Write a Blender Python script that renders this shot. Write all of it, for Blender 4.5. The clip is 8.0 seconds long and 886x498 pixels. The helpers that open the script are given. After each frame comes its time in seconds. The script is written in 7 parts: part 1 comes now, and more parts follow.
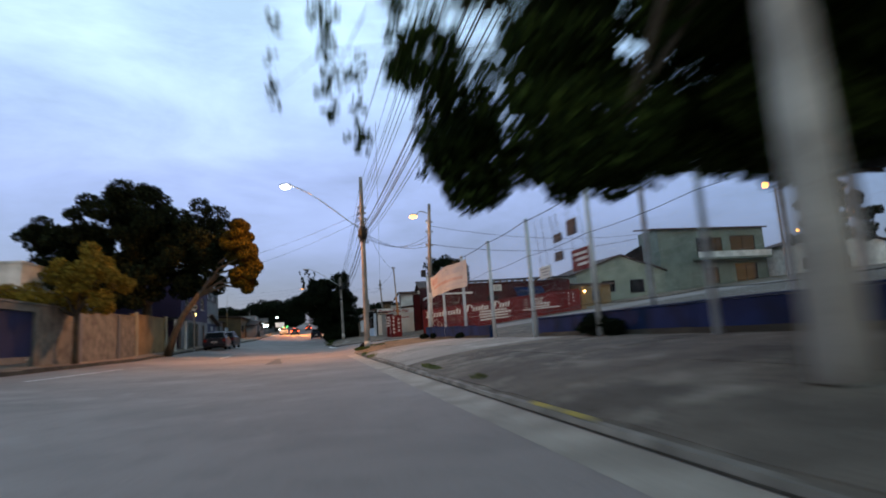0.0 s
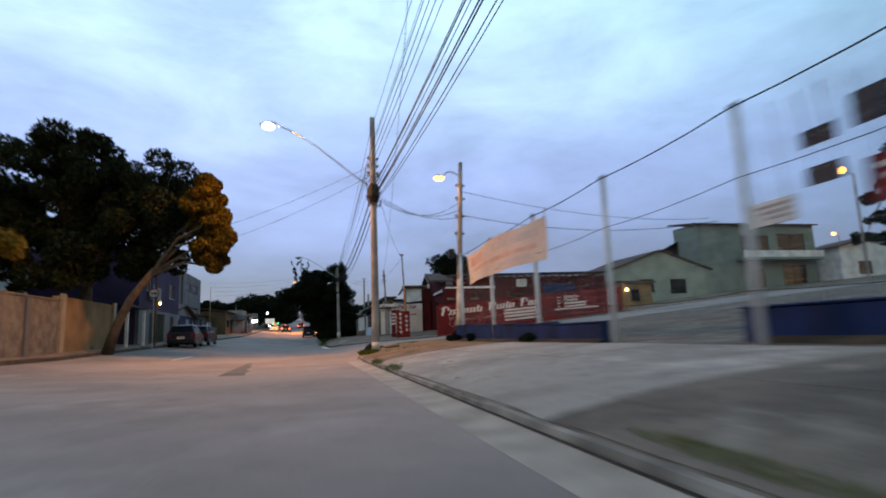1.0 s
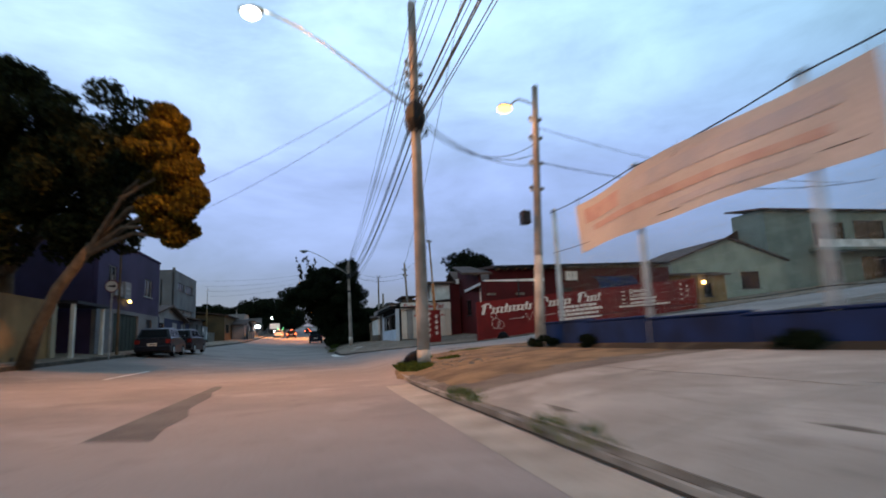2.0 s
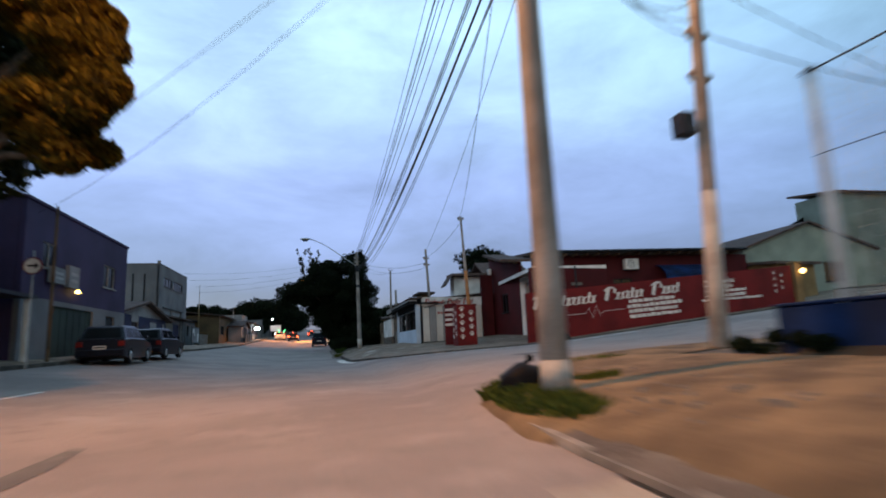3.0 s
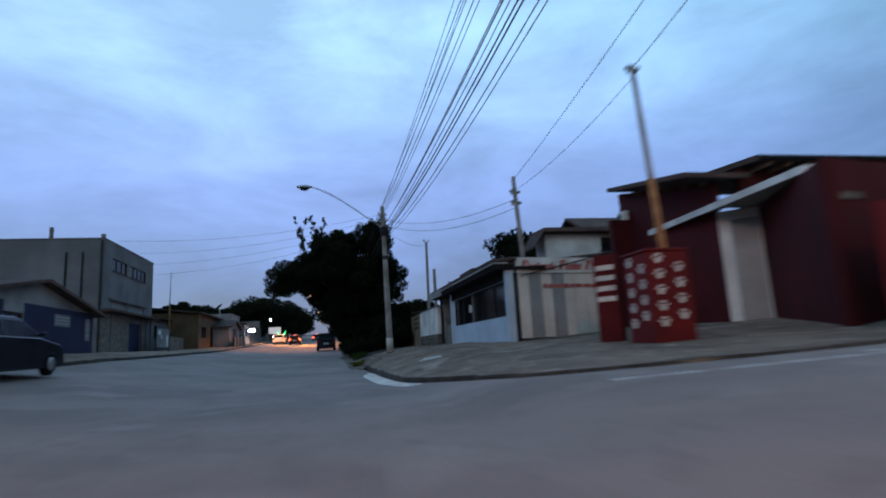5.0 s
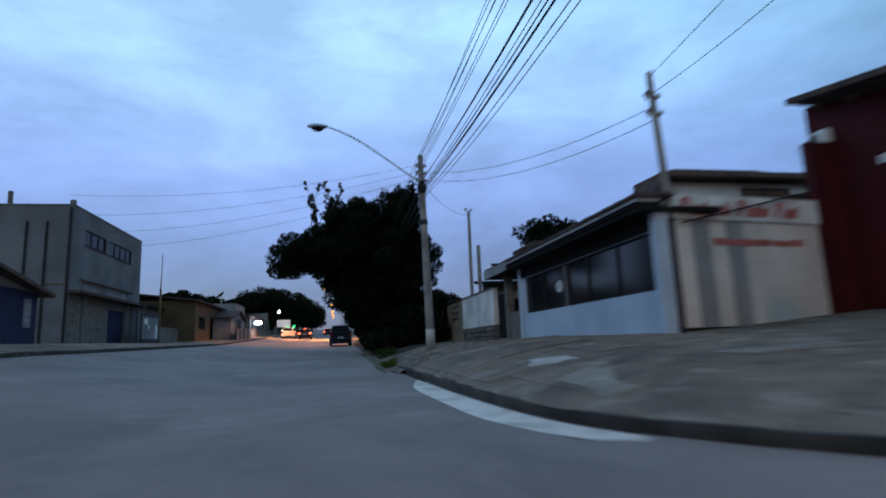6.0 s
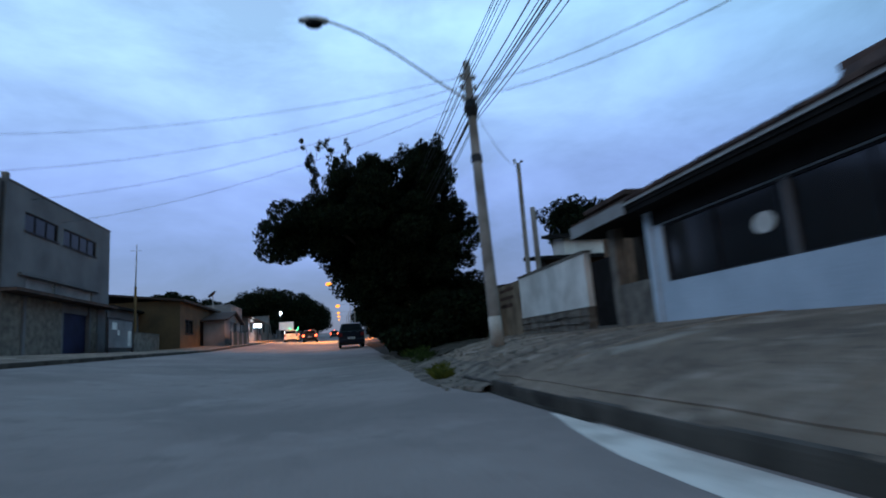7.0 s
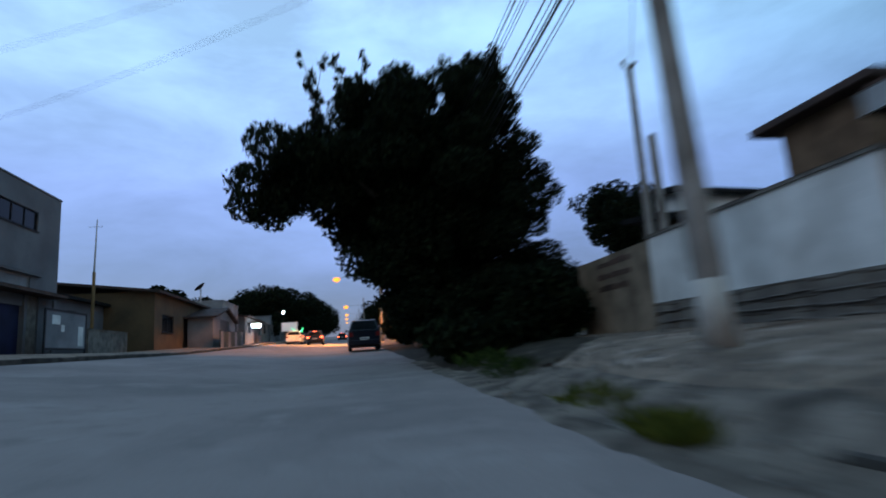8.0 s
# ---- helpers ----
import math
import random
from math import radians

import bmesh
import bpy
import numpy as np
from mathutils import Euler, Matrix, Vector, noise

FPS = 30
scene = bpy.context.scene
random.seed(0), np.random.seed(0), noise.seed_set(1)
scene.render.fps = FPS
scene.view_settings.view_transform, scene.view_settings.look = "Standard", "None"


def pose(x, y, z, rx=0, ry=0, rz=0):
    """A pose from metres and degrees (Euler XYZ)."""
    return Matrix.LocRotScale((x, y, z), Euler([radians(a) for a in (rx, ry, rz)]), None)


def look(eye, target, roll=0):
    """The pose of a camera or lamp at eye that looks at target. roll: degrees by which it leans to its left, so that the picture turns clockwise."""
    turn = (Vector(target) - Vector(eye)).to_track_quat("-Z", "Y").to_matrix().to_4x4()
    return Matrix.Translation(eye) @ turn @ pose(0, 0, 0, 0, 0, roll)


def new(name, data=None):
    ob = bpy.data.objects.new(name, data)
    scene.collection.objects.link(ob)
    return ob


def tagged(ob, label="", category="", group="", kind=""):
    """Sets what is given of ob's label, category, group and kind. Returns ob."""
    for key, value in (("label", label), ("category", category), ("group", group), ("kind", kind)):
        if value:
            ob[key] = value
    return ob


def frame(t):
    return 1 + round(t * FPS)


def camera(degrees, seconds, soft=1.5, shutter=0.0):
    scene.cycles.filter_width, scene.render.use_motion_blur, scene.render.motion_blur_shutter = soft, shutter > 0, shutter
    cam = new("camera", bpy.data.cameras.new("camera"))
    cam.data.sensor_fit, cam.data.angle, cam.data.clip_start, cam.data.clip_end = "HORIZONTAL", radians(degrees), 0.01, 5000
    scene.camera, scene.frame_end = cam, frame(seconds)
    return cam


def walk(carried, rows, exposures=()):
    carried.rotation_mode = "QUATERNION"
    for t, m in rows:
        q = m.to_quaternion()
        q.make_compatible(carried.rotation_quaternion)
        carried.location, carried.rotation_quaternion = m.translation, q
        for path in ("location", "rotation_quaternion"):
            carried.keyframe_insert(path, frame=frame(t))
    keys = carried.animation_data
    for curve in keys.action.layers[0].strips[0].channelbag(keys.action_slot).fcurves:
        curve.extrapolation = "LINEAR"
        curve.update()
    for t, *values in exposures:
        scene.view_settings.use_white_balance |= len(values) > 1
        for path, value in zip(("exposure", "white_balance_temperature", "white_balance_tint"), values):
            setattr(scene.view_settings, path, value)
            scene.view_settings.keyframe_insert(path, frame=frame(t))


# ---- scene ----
# ---- camera and its ride ----
cam = camera(76.9, 8.0, soft=1.8, shutter=0.9)
ROWS = [  # seconds, x, y, z, yaw, pitch, roll
    (0.0, 0.40, -0.139, 0.80, -13.41, 8.42, -3.83),
    (0.5, 0.52, 4.25, 0.80, -14.08, 8.40, -3.07),
    (1.0, 0.60, 8.40, 0.80, -13.83, 8.59, -2.25),
    (1.5, 0.63, 12.655, 0.80, -13.21, 8.77, -1.74),
    (1.7, 0.63, 14.311, 0.80, -13.31, 9.12, -2.24),
    (2.8, 0.66, 22.726, 0.80, -13.10, 9.20, -2.82),
    (3.0, 0.70, 24.15, 0.80, -12.79, 9.52, -2.53),
    (3.5, 0.77, 28.10, 0.80, -12.71, 8.72, -3.92),
    (4.0, 0.77, 31.709, 0.80, -13.24, 10.39, -3.62),
    (4.2, 0.72, 33.10, 0.80, -12.91, 9.33, -3.98),
    (5.3, 0.50, 42.327, 0.80, -12.44, 10.00, -2.96),
    (5.5, 0.446, 43.836, 0.80, -12.84, 9.48, -2.59),
    (6.0, 0.29, 47.45, 0.80, -11.23, 9.65, -2.46),
    (6.5, 0.17, 51.20, 0.79, -11.72, 9.51, -3.68),
    (7.0, 0.03, 54.801, 0.80, -10.96, 9.58, -4.48),
    (7.5, -0.10, 58.50, 0.80, -12.10, 10.12, -3.60),
    (8.0, -0.10, 62.75, 0.81, -10.15, 10.13, -3.99),
]
walk(cam, [(t, pose(x, y, z, 90 + pitch, 0, yaw) @ pose(0, 0, 0, 0, 0, roll)) for t, x, y, z, yaw, pitch, roll in ROWS],
     exposures=[(0.0, -0.06, 6700, 12), (3.0, -0.10, 6350, 10), (4.2, -0.20, 6150, 10), (5.3, -0.42, 5600, 10), (8.0, -0.38, 5700, 10)])

# ---- sky and sun ----
SUN_UP, SUN_TURN = radians(7), radians(140)
world = bpy.data.worlds.new("dusk_sky")
scene.world = world
world.use_nodes = True
wn, wl = world.node_tree.nodes, world.node_tree.links
wn.clear()
w_out, w_bg = wn.new("ShaderNodeOutputWorld"), wn.new("ShaderNodeBackground")
w_sky = wn.new("ShaderNodeTexSky")
w_sky.sky_type, w_sky.sun_disc = "NISHITA", False
w_sky.sun_elevation, w_sky.sun_rotation = SUN_UP, SUN_TURN
w_co, w_sep = wn.new("ShaderNodeTexCoord"), wn.new("ShaderNodeSeparateXYZ")
wl.new(w_co.outputs["Generated"], w_sep.inputs[0])
w_ramp = wn.new("ShaderNodeValToRGB")  # cloud deck: dim slate at the horizon, pale blue overhead
for at, col in ((0.0, (0.075, 0.105, 0.21)), (0.10, (0.165, 0.215, 0.42)), (0.28, (0.38, 0.50, 0.85)), (0.52, (0.68, 1.00, 1.26)), (0.68, (0.68, 0.91, 1.20)), (0.95, (0.62, 0.68, 0.96))):
    e = w_ramp.color_ramp.elements.new(at)
    e.color = (*col, 1)
w_ramp.color_ramp.elements.remove(w_ramp.color_ramp.elements[-1])
w_ramp.color_ramp.elements.remove(w_ramp.color_ramp.elements[0])
wl.new(w_sep.outputs[2], w_ramp.inputs[0])
w_map = wn.new("ShaderNodeMapping")
w_map.inputs["Scale"].default_value = (1.9, 1.9, 5.0)
wl.new(w_co.outputs["Generated"], w_map.inputs[0])
w_noise = wn.new("ShaderNodeTexNoise")
w_noise.inputs["Scale"].default_value, w_noise.inputs["Detail"].default_value = 1.7, 8
w_noise.inputs["Roughness"].default_value, w_noise.inputs["Distortion"].default_value = 0.58, 0.25
wl.new(w_map.outputs[0], w_noise.inputs["Vector"])
w_cl = wn.new("ShaderNodeMapRange")
w_cl.inputs["From Min"].default_value, w_cl.inputs["From Max"].default_value = 0.3, 0.7
w_cl.inputs["To Min"].default_value, w_cl.inputs["To Max"].default_value = 0.72, 1.30
wl.new(w_noise.outputs["Fac"], w_cl.inputs["Value"])
w_mul = wn.new("ShaderNodeVectorMath")
w_mul.operation = "SCALE"
wl.new(w_ramp.outputs[0], w_mul.inputs[0])
wl.new(w_cl.outputs[0], w_mul.inputs["Scale"])
# the deck is lighter towards the end of the street, where the day goes out, and dimmer and greener away from it
w_side = wn.new("ShaderNodeMapRange")
w_side.interpolation_type = "SMOOTHSTEP"
w_side.inputs["From Min"].default_value, w_side.inputs["From Max"].default_value = -0.3, 1.0
w_dot = wn.new("ShaderNodeVectorMath")
w_dot.operation = "DOT_PRODUCT"
w_dot.inputs[1].default_value = (-0.34, 0.94, 0.0)
wl.new(w_co.outputs["Generated"], w_dot.inputs[0])
wl.new(w_dot.outputs["Value"], w_side.inputs["Value"])
w_tint = wn.new("ShaderNodeMix")
w_tint.data_type = "RGBA"
w_tint.inputs["A"].default_value, w_tint.inputs["B"].default_value = (0.37, 0.585, 0.575, 1), (1.0, 1.0, 1.08, 1)
wl.new(w_side.outputs[0], w_tint.inputs["Factor"])
w_dusk = wn.new("ShaderNodeVectorMath")
w_dusk.operation = "MULTIPLY"
wl.new(w_mul.outputs[0], w_dusk.inputs[0])
wl.new(w_tint.outputs["Result"], w_dusk.inputs[1])
w_sc = wn.new("ShaderNodeVectorMath")
w_sc.operation = "SCALE"
w_sc.inputs["Scale"].default_value = 0.05
wl.new(w_sky.outputs[0], w_sc.inputs[0])
w_add = wn.new("ShaderNodeVectorMath")
wl.new(w_dusk.outputs[0], w_add.inputs[0])
wl.new(w_sc.outputs[0], w_add.inputs[1])
wl.new(w_add.outputs[0], w_bg.inputs["Color"])
w_bg.inputs["Strength"].default_value = 1.0
wl.new(w_bg.outputs[0], w_out.inputs[0])

sun_data = bpy.data.lights.new("sun", "SUN")
sun_data.energy, sun_data.angle, sun_data.color = 0.5, radians(25), (1.0, 0.93, 0.86)
sun = new("sun", sun_data)
sun.matrix_world = look((0, 0, 50), (0 - math.sin(SUN_TURN) * -20, math.cos(SUN_TURN) * -20 + 0, 42))


# ---- materials ----
def material(name, colour, rough=0.8, metal=0.0, second=None, scale=6.0, fine=60.0, bump=0.15, spread=0.25, contrast=(0.35, 0.65), vary=0.0, spec=0.2):
    """A surface with coarse stains towards a second colour, fine grain and relief."""
    m = bpy.data.materials.new(name)
    m.use_nodes = True
    n, l = m.node_tree.nodes, m.node_tree.links
    b = n["Principled BSDF"]
    b.inputs["Roughness"].default_value, b.inputs["Metallic"].default_value = rough, metal
    b.inputs["Specular IOR Level"].default_value = spec
    co = n.new("ShaderNodeNewGeometry")
    n1, n2 = n.new("ShaderNodeTexNoise"), n.new("ShaderNodeTexNoise")
    n1.inputs["Scale"].default_value, n1.inputs["Detail"].default_value = scale, 6
    n2.inputs["Scale"].default_value, n2.inputs["Detail"].default_value = fine, 3
    for k in (n1, n2):
        l.new(co.outputs["Position"], k.inputs["Vector"])
    r = n.new("ShaderNodeMapRange")
    r.inputs["From Min"].default_value, r.inputs["From Max"].default_value = contrast
    l.new(n1.outputs["Fac"], r.inputs["Value"])
    mix = n.new("ShaderNodeMix")
    mix.data_type = "RGBA"
    second = second or tuple(c * 0.6 for c in colour)
    mix.inputs["A"].default_value, mix.inputs["B"].default_value = (*colour, 1), (*second, 1)
    l.new(r.outputs[0], mix.inputs["Factor"])
    g = n.new("ShaderNodeMapRange")
    g.inputs["To Min"].default_value, g.inputs["To Max"].default_value = 1 - spread, 1 + spread
    l.new(n2.outputs["Fac"], g.inputs["Value"])
    sc = n.new("ShaderNodeVectorMath")
    sc.operation = "SCALE"
    l.new(mix.outputs["Result"], sc.inputs[0])
    l.new(g.outputs[0], sc.inputs["Scale"])
    last = sc.outputs[0]
    if vary:
        oi, vr, s2 = n.new("ShaderNodeObjectInfo"), n.new("ShaderNodeMapRange"), n.new("ShaderNodeVectorMath")
        vr.inputs["To Min"].default_value, vr.inputs["To Max"].default_value = 1 - vary, 1 + vary
        l.new(oi.outputs["Random"], vr.inputs["Value"])
        s2.operation = "SCALE"
        l.new(last, s2.inputs[0])
        l.new(vr.outputs[0], s2.inputs["Scale"])
        last = s2.outputs[0]
    l.new(last, b.inputs["Base Color"])
    if bump:
        bp = n.new("ShaderNodeBump")
        bp.inputs["Strength"].default_value, bp.inputs["Distance"].default_value = bump, 0.02
        l.new(n2.outputs["Fac"], bp.inputs["Height"])
        l.new(bp.outputs[0], b.inputs["Normal"])
    return m


def ground_material(name, base, dark, pale, patch, crack, vary=0.0):
    """Worn paving: broad patches, stains, pale wear, grit and branching cracks."""
    m = bpy.data.materials.new(name)
    m.use_nodes = True
    n, l = m.node_tree.nodes, m.node_tree.links
    b = n["Principled BSDF"]
    b.inputs["Roughness"].default_value = 0.9
    b.inputs["Specular IOR Level"].default_value = 0.2
    geo = n.new("ShaderNodeNewGeometry")

    def noise_mask(scale, lo, hi, detail=6, warp=0.0):
        t, r = n.new("ShaderNodeTexNoise"), n.new("ShaderNodeMapRange")
        t.inputs["Scale"].default_value, t.inputs["Detail"].default_value, t.inputs["Distortion"].default_value = scale, detail, warp
        t.inputs["Roughness"].default_value = 0.62
        l.new(geo.outputs["Position"], t.inputs["Vector"])
        r.inputs["From Min"].default_value, r.inputs["From Max"].default_value = lo, hi
        l.new(t.outputs["Fac"], r.inputs["Value"])
        return t.outputs["Fac"], r.outputs[0]

    def blend(a, colour, mask, amount):
        k, mx = n.new("ShaderNodeMath"), n.new("ShaderNodeMix")
        k.operation, mx.data_type = "MULTIPLY", "RGBA"
        k.inputs[1].default_value = amount
        l.new(mask, k.inputs[0])
        l.new(k.outputs[0], mx.inputs["Factor"])
        if isinstance(a, tuple):
            mx.inputs["A"].default_value = (*a, 1)
        else:
            l.new(a, mx.inputs["A"])
        mx.inputs["B"].default_value = (*colour, 1)
        return mx.outputs["Result"]

    col = blend(base, dark, noise_mask(patch, 0.42, 0.62, 8, 0.4)[1], 0.75)
    col = blend(col, pale, noise_mask(patch * 2.3, 0.54, 0.68, 8, 0.3)[1], 0.8)
    col = blend(col, dark, noise_mask(patch * 7.0, 0.55, 0.72, 5)[1], 0.7)
    grit, grit_mask = noise_mask(28, 0.35, 0.7, 4)
    col = blend(col, dark, grit_mask, 0.35)
    speck = noise_mask(110, 0.45, 0.75, 2)[1]
    col = blend(col, pale, speck, 0.4)
    wob = n.new("ShaderNodeTexNoise")
    wob.inputs["Scale"].default_value = 3.5
    wob.inputs["Detail"].default_value = 5
    l.new(geo.outputs["Position"], wob.inputs["Vector"])
    add = n.new("ShaderNodeVectorMath")
    l.new(geo.outputs["Position"], add.inputs[0])
    l.new(wob.outputs["Color"], add.inputs[1])
    vor, edge = n.new("ShaderNodeTexVoronoi"), n.new("ShaderNodeMapRange")
    vor.feature = "DISTANCE_TO_EDGE"
    vor.inputs["Scale"].default_value = 0.75
    l.new(add.outputs[0], vor.inputs["Vector"])
    edge.inputs["From Min"].default_value, edge.inputs["From Max"].default_value = 0.010, 0.0
    l.new(vor.outputs["Distance"], edge.inputs["Value"])
    col = blend(col, tuple(c * 0.35 for c in dark), edge.outputs[0], crack)
    if vary:
        oi, vr, s2 = n.new("ShaderNodeObjectInfo"), n.new("ShaderNodeMapRange"), n.new("ShaderNodeVectorMath")
        vr.inputs["To Min"].default_value, vr.inputs["To Max"].default_value = 1 - vary, 1 + vary
        l.new(oi.outputs["Random"], vr.inputs["Value"])
        s2.operation = "SCALE"
        l.new(col, s2.inputs[0])
        l.new(vr.outputs[0], s2.inputs["Scale"])
        col = s2.outputs[0]
    l.new(col, b.inputs["Base Color"])
    bp = n.new("ShaderNodeBump")
    bp.inputs["Strength"].default_value, bp.inputs["Distance"].default_value = 0.5, 0.02
    l.new(grit, bp.inputs["Height"])
    l.new(bp.outputs[0], b.inputs["Normal"])
    return m


def glow(name, colour, strength):
    m = bpy.data.materials.new(name)
    m.use_nodes = True
    b = m.node_tree.nodes["Principled BSDF"]
    b.inputs["Base Color"].default_value = (*colour, 1)
    b.inputs["Emission Color"].default_value, b.inputs["Emission Strength"].default_value = (*colour, 1), strength
    return m


def foliage(name, dark, light, through=0.25):
    m = bpy.data.materials.new(name)
    m.use_nodes = True
    n, l = m.node_tree.nodes, m.node_tree.links
    b = n["Principled BSDF"]
    geo, mix = n.new("ShaderNodeNewGeometry"), n.new("ShaderNodeMix")
    mix.data_type = "RGBA"
    mix.inputs["A"].default_value, mix.inputs["B"].default_value = (*dark, 1), (*light, 1)
    l.new(geo.outputs["Random Per Island"], mix.inputs["Factor"])
    l.new(mix.outputs["Result"], b.inputs["Base Color"])
    b.inputs["Roughness"].default_value = 0.8
    b.inputs["Specular IOR Level"].default_value = 0.05
    return m


ASPHALT = ground_material("asphalt", (0.268, 0.228, 0.208), (0.160, 0.138, 0.127), (0.33, 0.287, 0.262), 0.25, 0.15)
EARTH = material("dusty_earth", (0.165, 0.130, 0.092), 0.95, second=(0.095, 0.076, 0.056), scale=0.5, fine=25, bump=0.5)
PAVING = ground_material("worn_concrete_paving", (0.225, 0.170, 0.122), (0.055, 0.040, 0.029), (0.40, 0.33, 0.265), 0.7, 0.9, vary=0.12)
# Darker paving copy: the near tree's shade is put into its colour.
PAVING_SHADED = ground_material("shaded_concrete_paving", (0.140, 0.115, 0.090), (0.034, 0.028, 0.022), (0.30, 0.262, 0.215), 0.7, 0.9, vary=0.12)
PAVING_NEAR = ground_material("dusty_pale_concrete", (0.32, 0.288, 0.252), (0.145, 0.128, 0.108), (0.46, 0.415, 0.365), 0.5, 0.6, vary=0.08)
# Near-black sheet; on the house eave it stands for shade.
DARK_SHEET = material("near_black_sheet", (0.016, 0.015, 0.015), 0.9, scale=2, fine=20, bump=0.1, spec=0.1)
KERB = material("kerb_concrete", (0.082, 0.072, 0.060), 0.9, second=(0.030, 0.026, 0.022), scale=2.5, fine=40, bump=0.4, vary=0.2)
KERB_WORN = material("worn_kerb_concrete", (0.27, 0.240, 0.205), 0.9, second=(0.12, 0.106, 0.09), scale=2.5, fine=40, bump=0.4, vary=0.2)
KERB_PALE = material("whitewashed_kerb", (0.70, 0.65, 0.58), 0.9, second=(0.36, 0.32, 0.275), scale=2.2, fine=40, bump=0.4, contrast=(0.50, 0.74))
CONCRETE = material("pole_concrete", (0.31, 0.275, 0.25), 0.9, second=(0.16, 0.138, 0.12), scale=1.4, fine=45, bump=0.3)
WHITEWASH = material("white_paint", (0.74, 0.73, 0.70), 0.75, second=(0.50, 0.49, 0.46), scale=1.2, fine=40, bump=0.1)
LIMEWASH = material("worn_limewash", (0.50, 0.46, 0.41), 0.85, second=(0.30, 0.27, 0.24), scale=2.5, fine=40, bump=0.15)
PALE_BLUE = material("pale_blue_paint", (0.49, 0.57, 0.66), 0.7, second=(0.39, 0.46, 0.54), scale=0.9, fine=30, bump=0.1)
RED_PAINT = material("dark_red_paint", (0.155, 0.012, 0.012), 0.75, second=(0.095, 0.008, 0.008), scale=0.9, fine=30, bump=0.12)
RED_SHOP = material("deep_red_paint", (0.068, 0.006, 0.008), 0.75, second=(0.045, 0.005, 0.006), scale=0.9, fine=30, bump=0.12)
RED_BRIGHT = material("red_paint", (0.15, 0.011, 0.011), 0.7, second=(0.095, 0.008, 0.008), scale=1.5, fine=30, bump=0.1)
LETTER = material("cream_lettering", (0.72, 0.68, 0.62), 0.7, second=(0.55, 0.50, 0.45), scale=3, fine=40, bump=0.05)
RED_PILLAR = material("worn_red_paint", (0.105, 0.008, 0.009), 0.75, second=(0.07, 0.006, 0.007), scale=1.5, fine=30, bump=0.12)
LETTER_RED = material("faded_red_lettering", (0.33, 0.075, 0.07), 0.7, second=(0.42, 0.13, 0.11), scale=3, bump=0.05)
ROOF_DARK = material("dark_clay_roof", (0.10, 0.062, 0.05), 0.9, second=(0.05, 0.036, 0.032), scale=2, fine=25, bump=0.5, vary=0.25)
BLUE_PAINT = material("royal_blue_paint", (0.006, 0.024, 0.095), 0.75, second=(0.003, 0.010, 0.036), scale=1.4, fine=30, bump=0.15)
GREEN_PAINT = material("pale_green_paint", (0.19, 0.225, 0.19), 0.8, second=(0.13, 0.155, 0.13), scale=0.6, fine=20, bump=0.1)
PALE_GREEN = material("washed_green_paint", (0.27, 0.30, 0.24), 0.8, second=(0.18, 0.20, 0.165), scale=0.6, fine=20, bump=0.1)
CREAM_PAINT = material("cream_paint", (0.34, 0.30, 0.22), 0.8, scale=0.7, fine=20, bump=0.1)
PURPLE_PAINT = material("violet_grey_paint", (0.045, 0.032, 0.08), 0.75, scale=0.5, fine=20, bump=0.1)
GREY_PAINT = material("grey_render", (0.165, 0.165, 0.175), 0.85, second=(0.11, 0.11, 0.118), scale=0.5, fine=25, bump=0.2)
OCHRE = material("ochre_paint", (0.27, 0.172, 0.078), 0.85, scale=0.8, fine=25, bump=0.15)
STONE = material("grey_stone_base", (0.20, 0.18, 0.155), 0.9, second=(0.10, 0.09, 0.08), scale=3, fine=25, bump=0.5)
BARK = material("bark", (0.09, 0.07, 0.05), 0.95, scale=4, fine=30, bump=0.6)
IRON = material("dark_iron", (0.035, 0.035, 0.04), 0.55, metal=0.6, scale=5, fine=60, bump=0.05)
STEEL = material("galvanised_steel", (0.42, 0.43, 0.44), 0.45, metal=0.8, scale=4, fine=60, bump=0.05)
RUST = material("rusty_steel", (0.30, 0.12, 0.05), 0.8, metal=0.3, second=(0.42, 0.20, 0.08), scale=5, fine=60)
CABLE = material("black_cable", (0.018, 0.018, 0.02), 0.7, scale=5, fine=50, bump=0)
BLACK = material("black_rubber", (0.005, 0.005, 0.006), 0.6, scale=5, fine=50, bump=0.1, spec=0.08)
CAR_DARK = material("dark_car_paint", (0.006, 0.008, 0.016), 0.28, scale=2, fine=10, bump=0, spread=0.05, spec=0.3)
CAR_PALE = material("pale_car_paint", (0.55, 0.55, 0.56), 0.3, scale=2, fine=10, bump=0, spread=0.05)
PANEL_GREY = material("grey_sheet_metal", (0.34, 0.34, 0.34), 0.6, metal=0.2, second=(0.24, 0.235, 0.23), scale=0.8, fine=20, bump=0.08)
GATE_WHITE = material("off_white_sheet_gate", (0.66, 0.62, 0.56), 0.6, second=(0.54, 0.50, 0.44), scale=0.8, fine=20, bump=0.08)
BANNER = material("banner_cloth", (0.54, 0.48, 0.42), 0.85, second=(0.45, 0.40, 0.36), scale=0.6, fine=20, bump=0.1)
NET = material("white_net_cord", (0.55, 0.56, 0.58), 0.8, scale=5, fine=30, bump=0)
GLASS = material("dark_window_glass", (0.008, 0.009, 0.011), 0.15, scale=1, fine=10, bump=0, spread=0.0, spec=0.15)
WOOD = material("weathered_wood", (0.16, 0.10, 0.06), 0.85, scale=3, fine=40, bump=0.3, vary=0.2)
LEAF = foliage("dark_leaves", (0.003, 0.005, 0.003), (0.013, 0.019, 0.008))
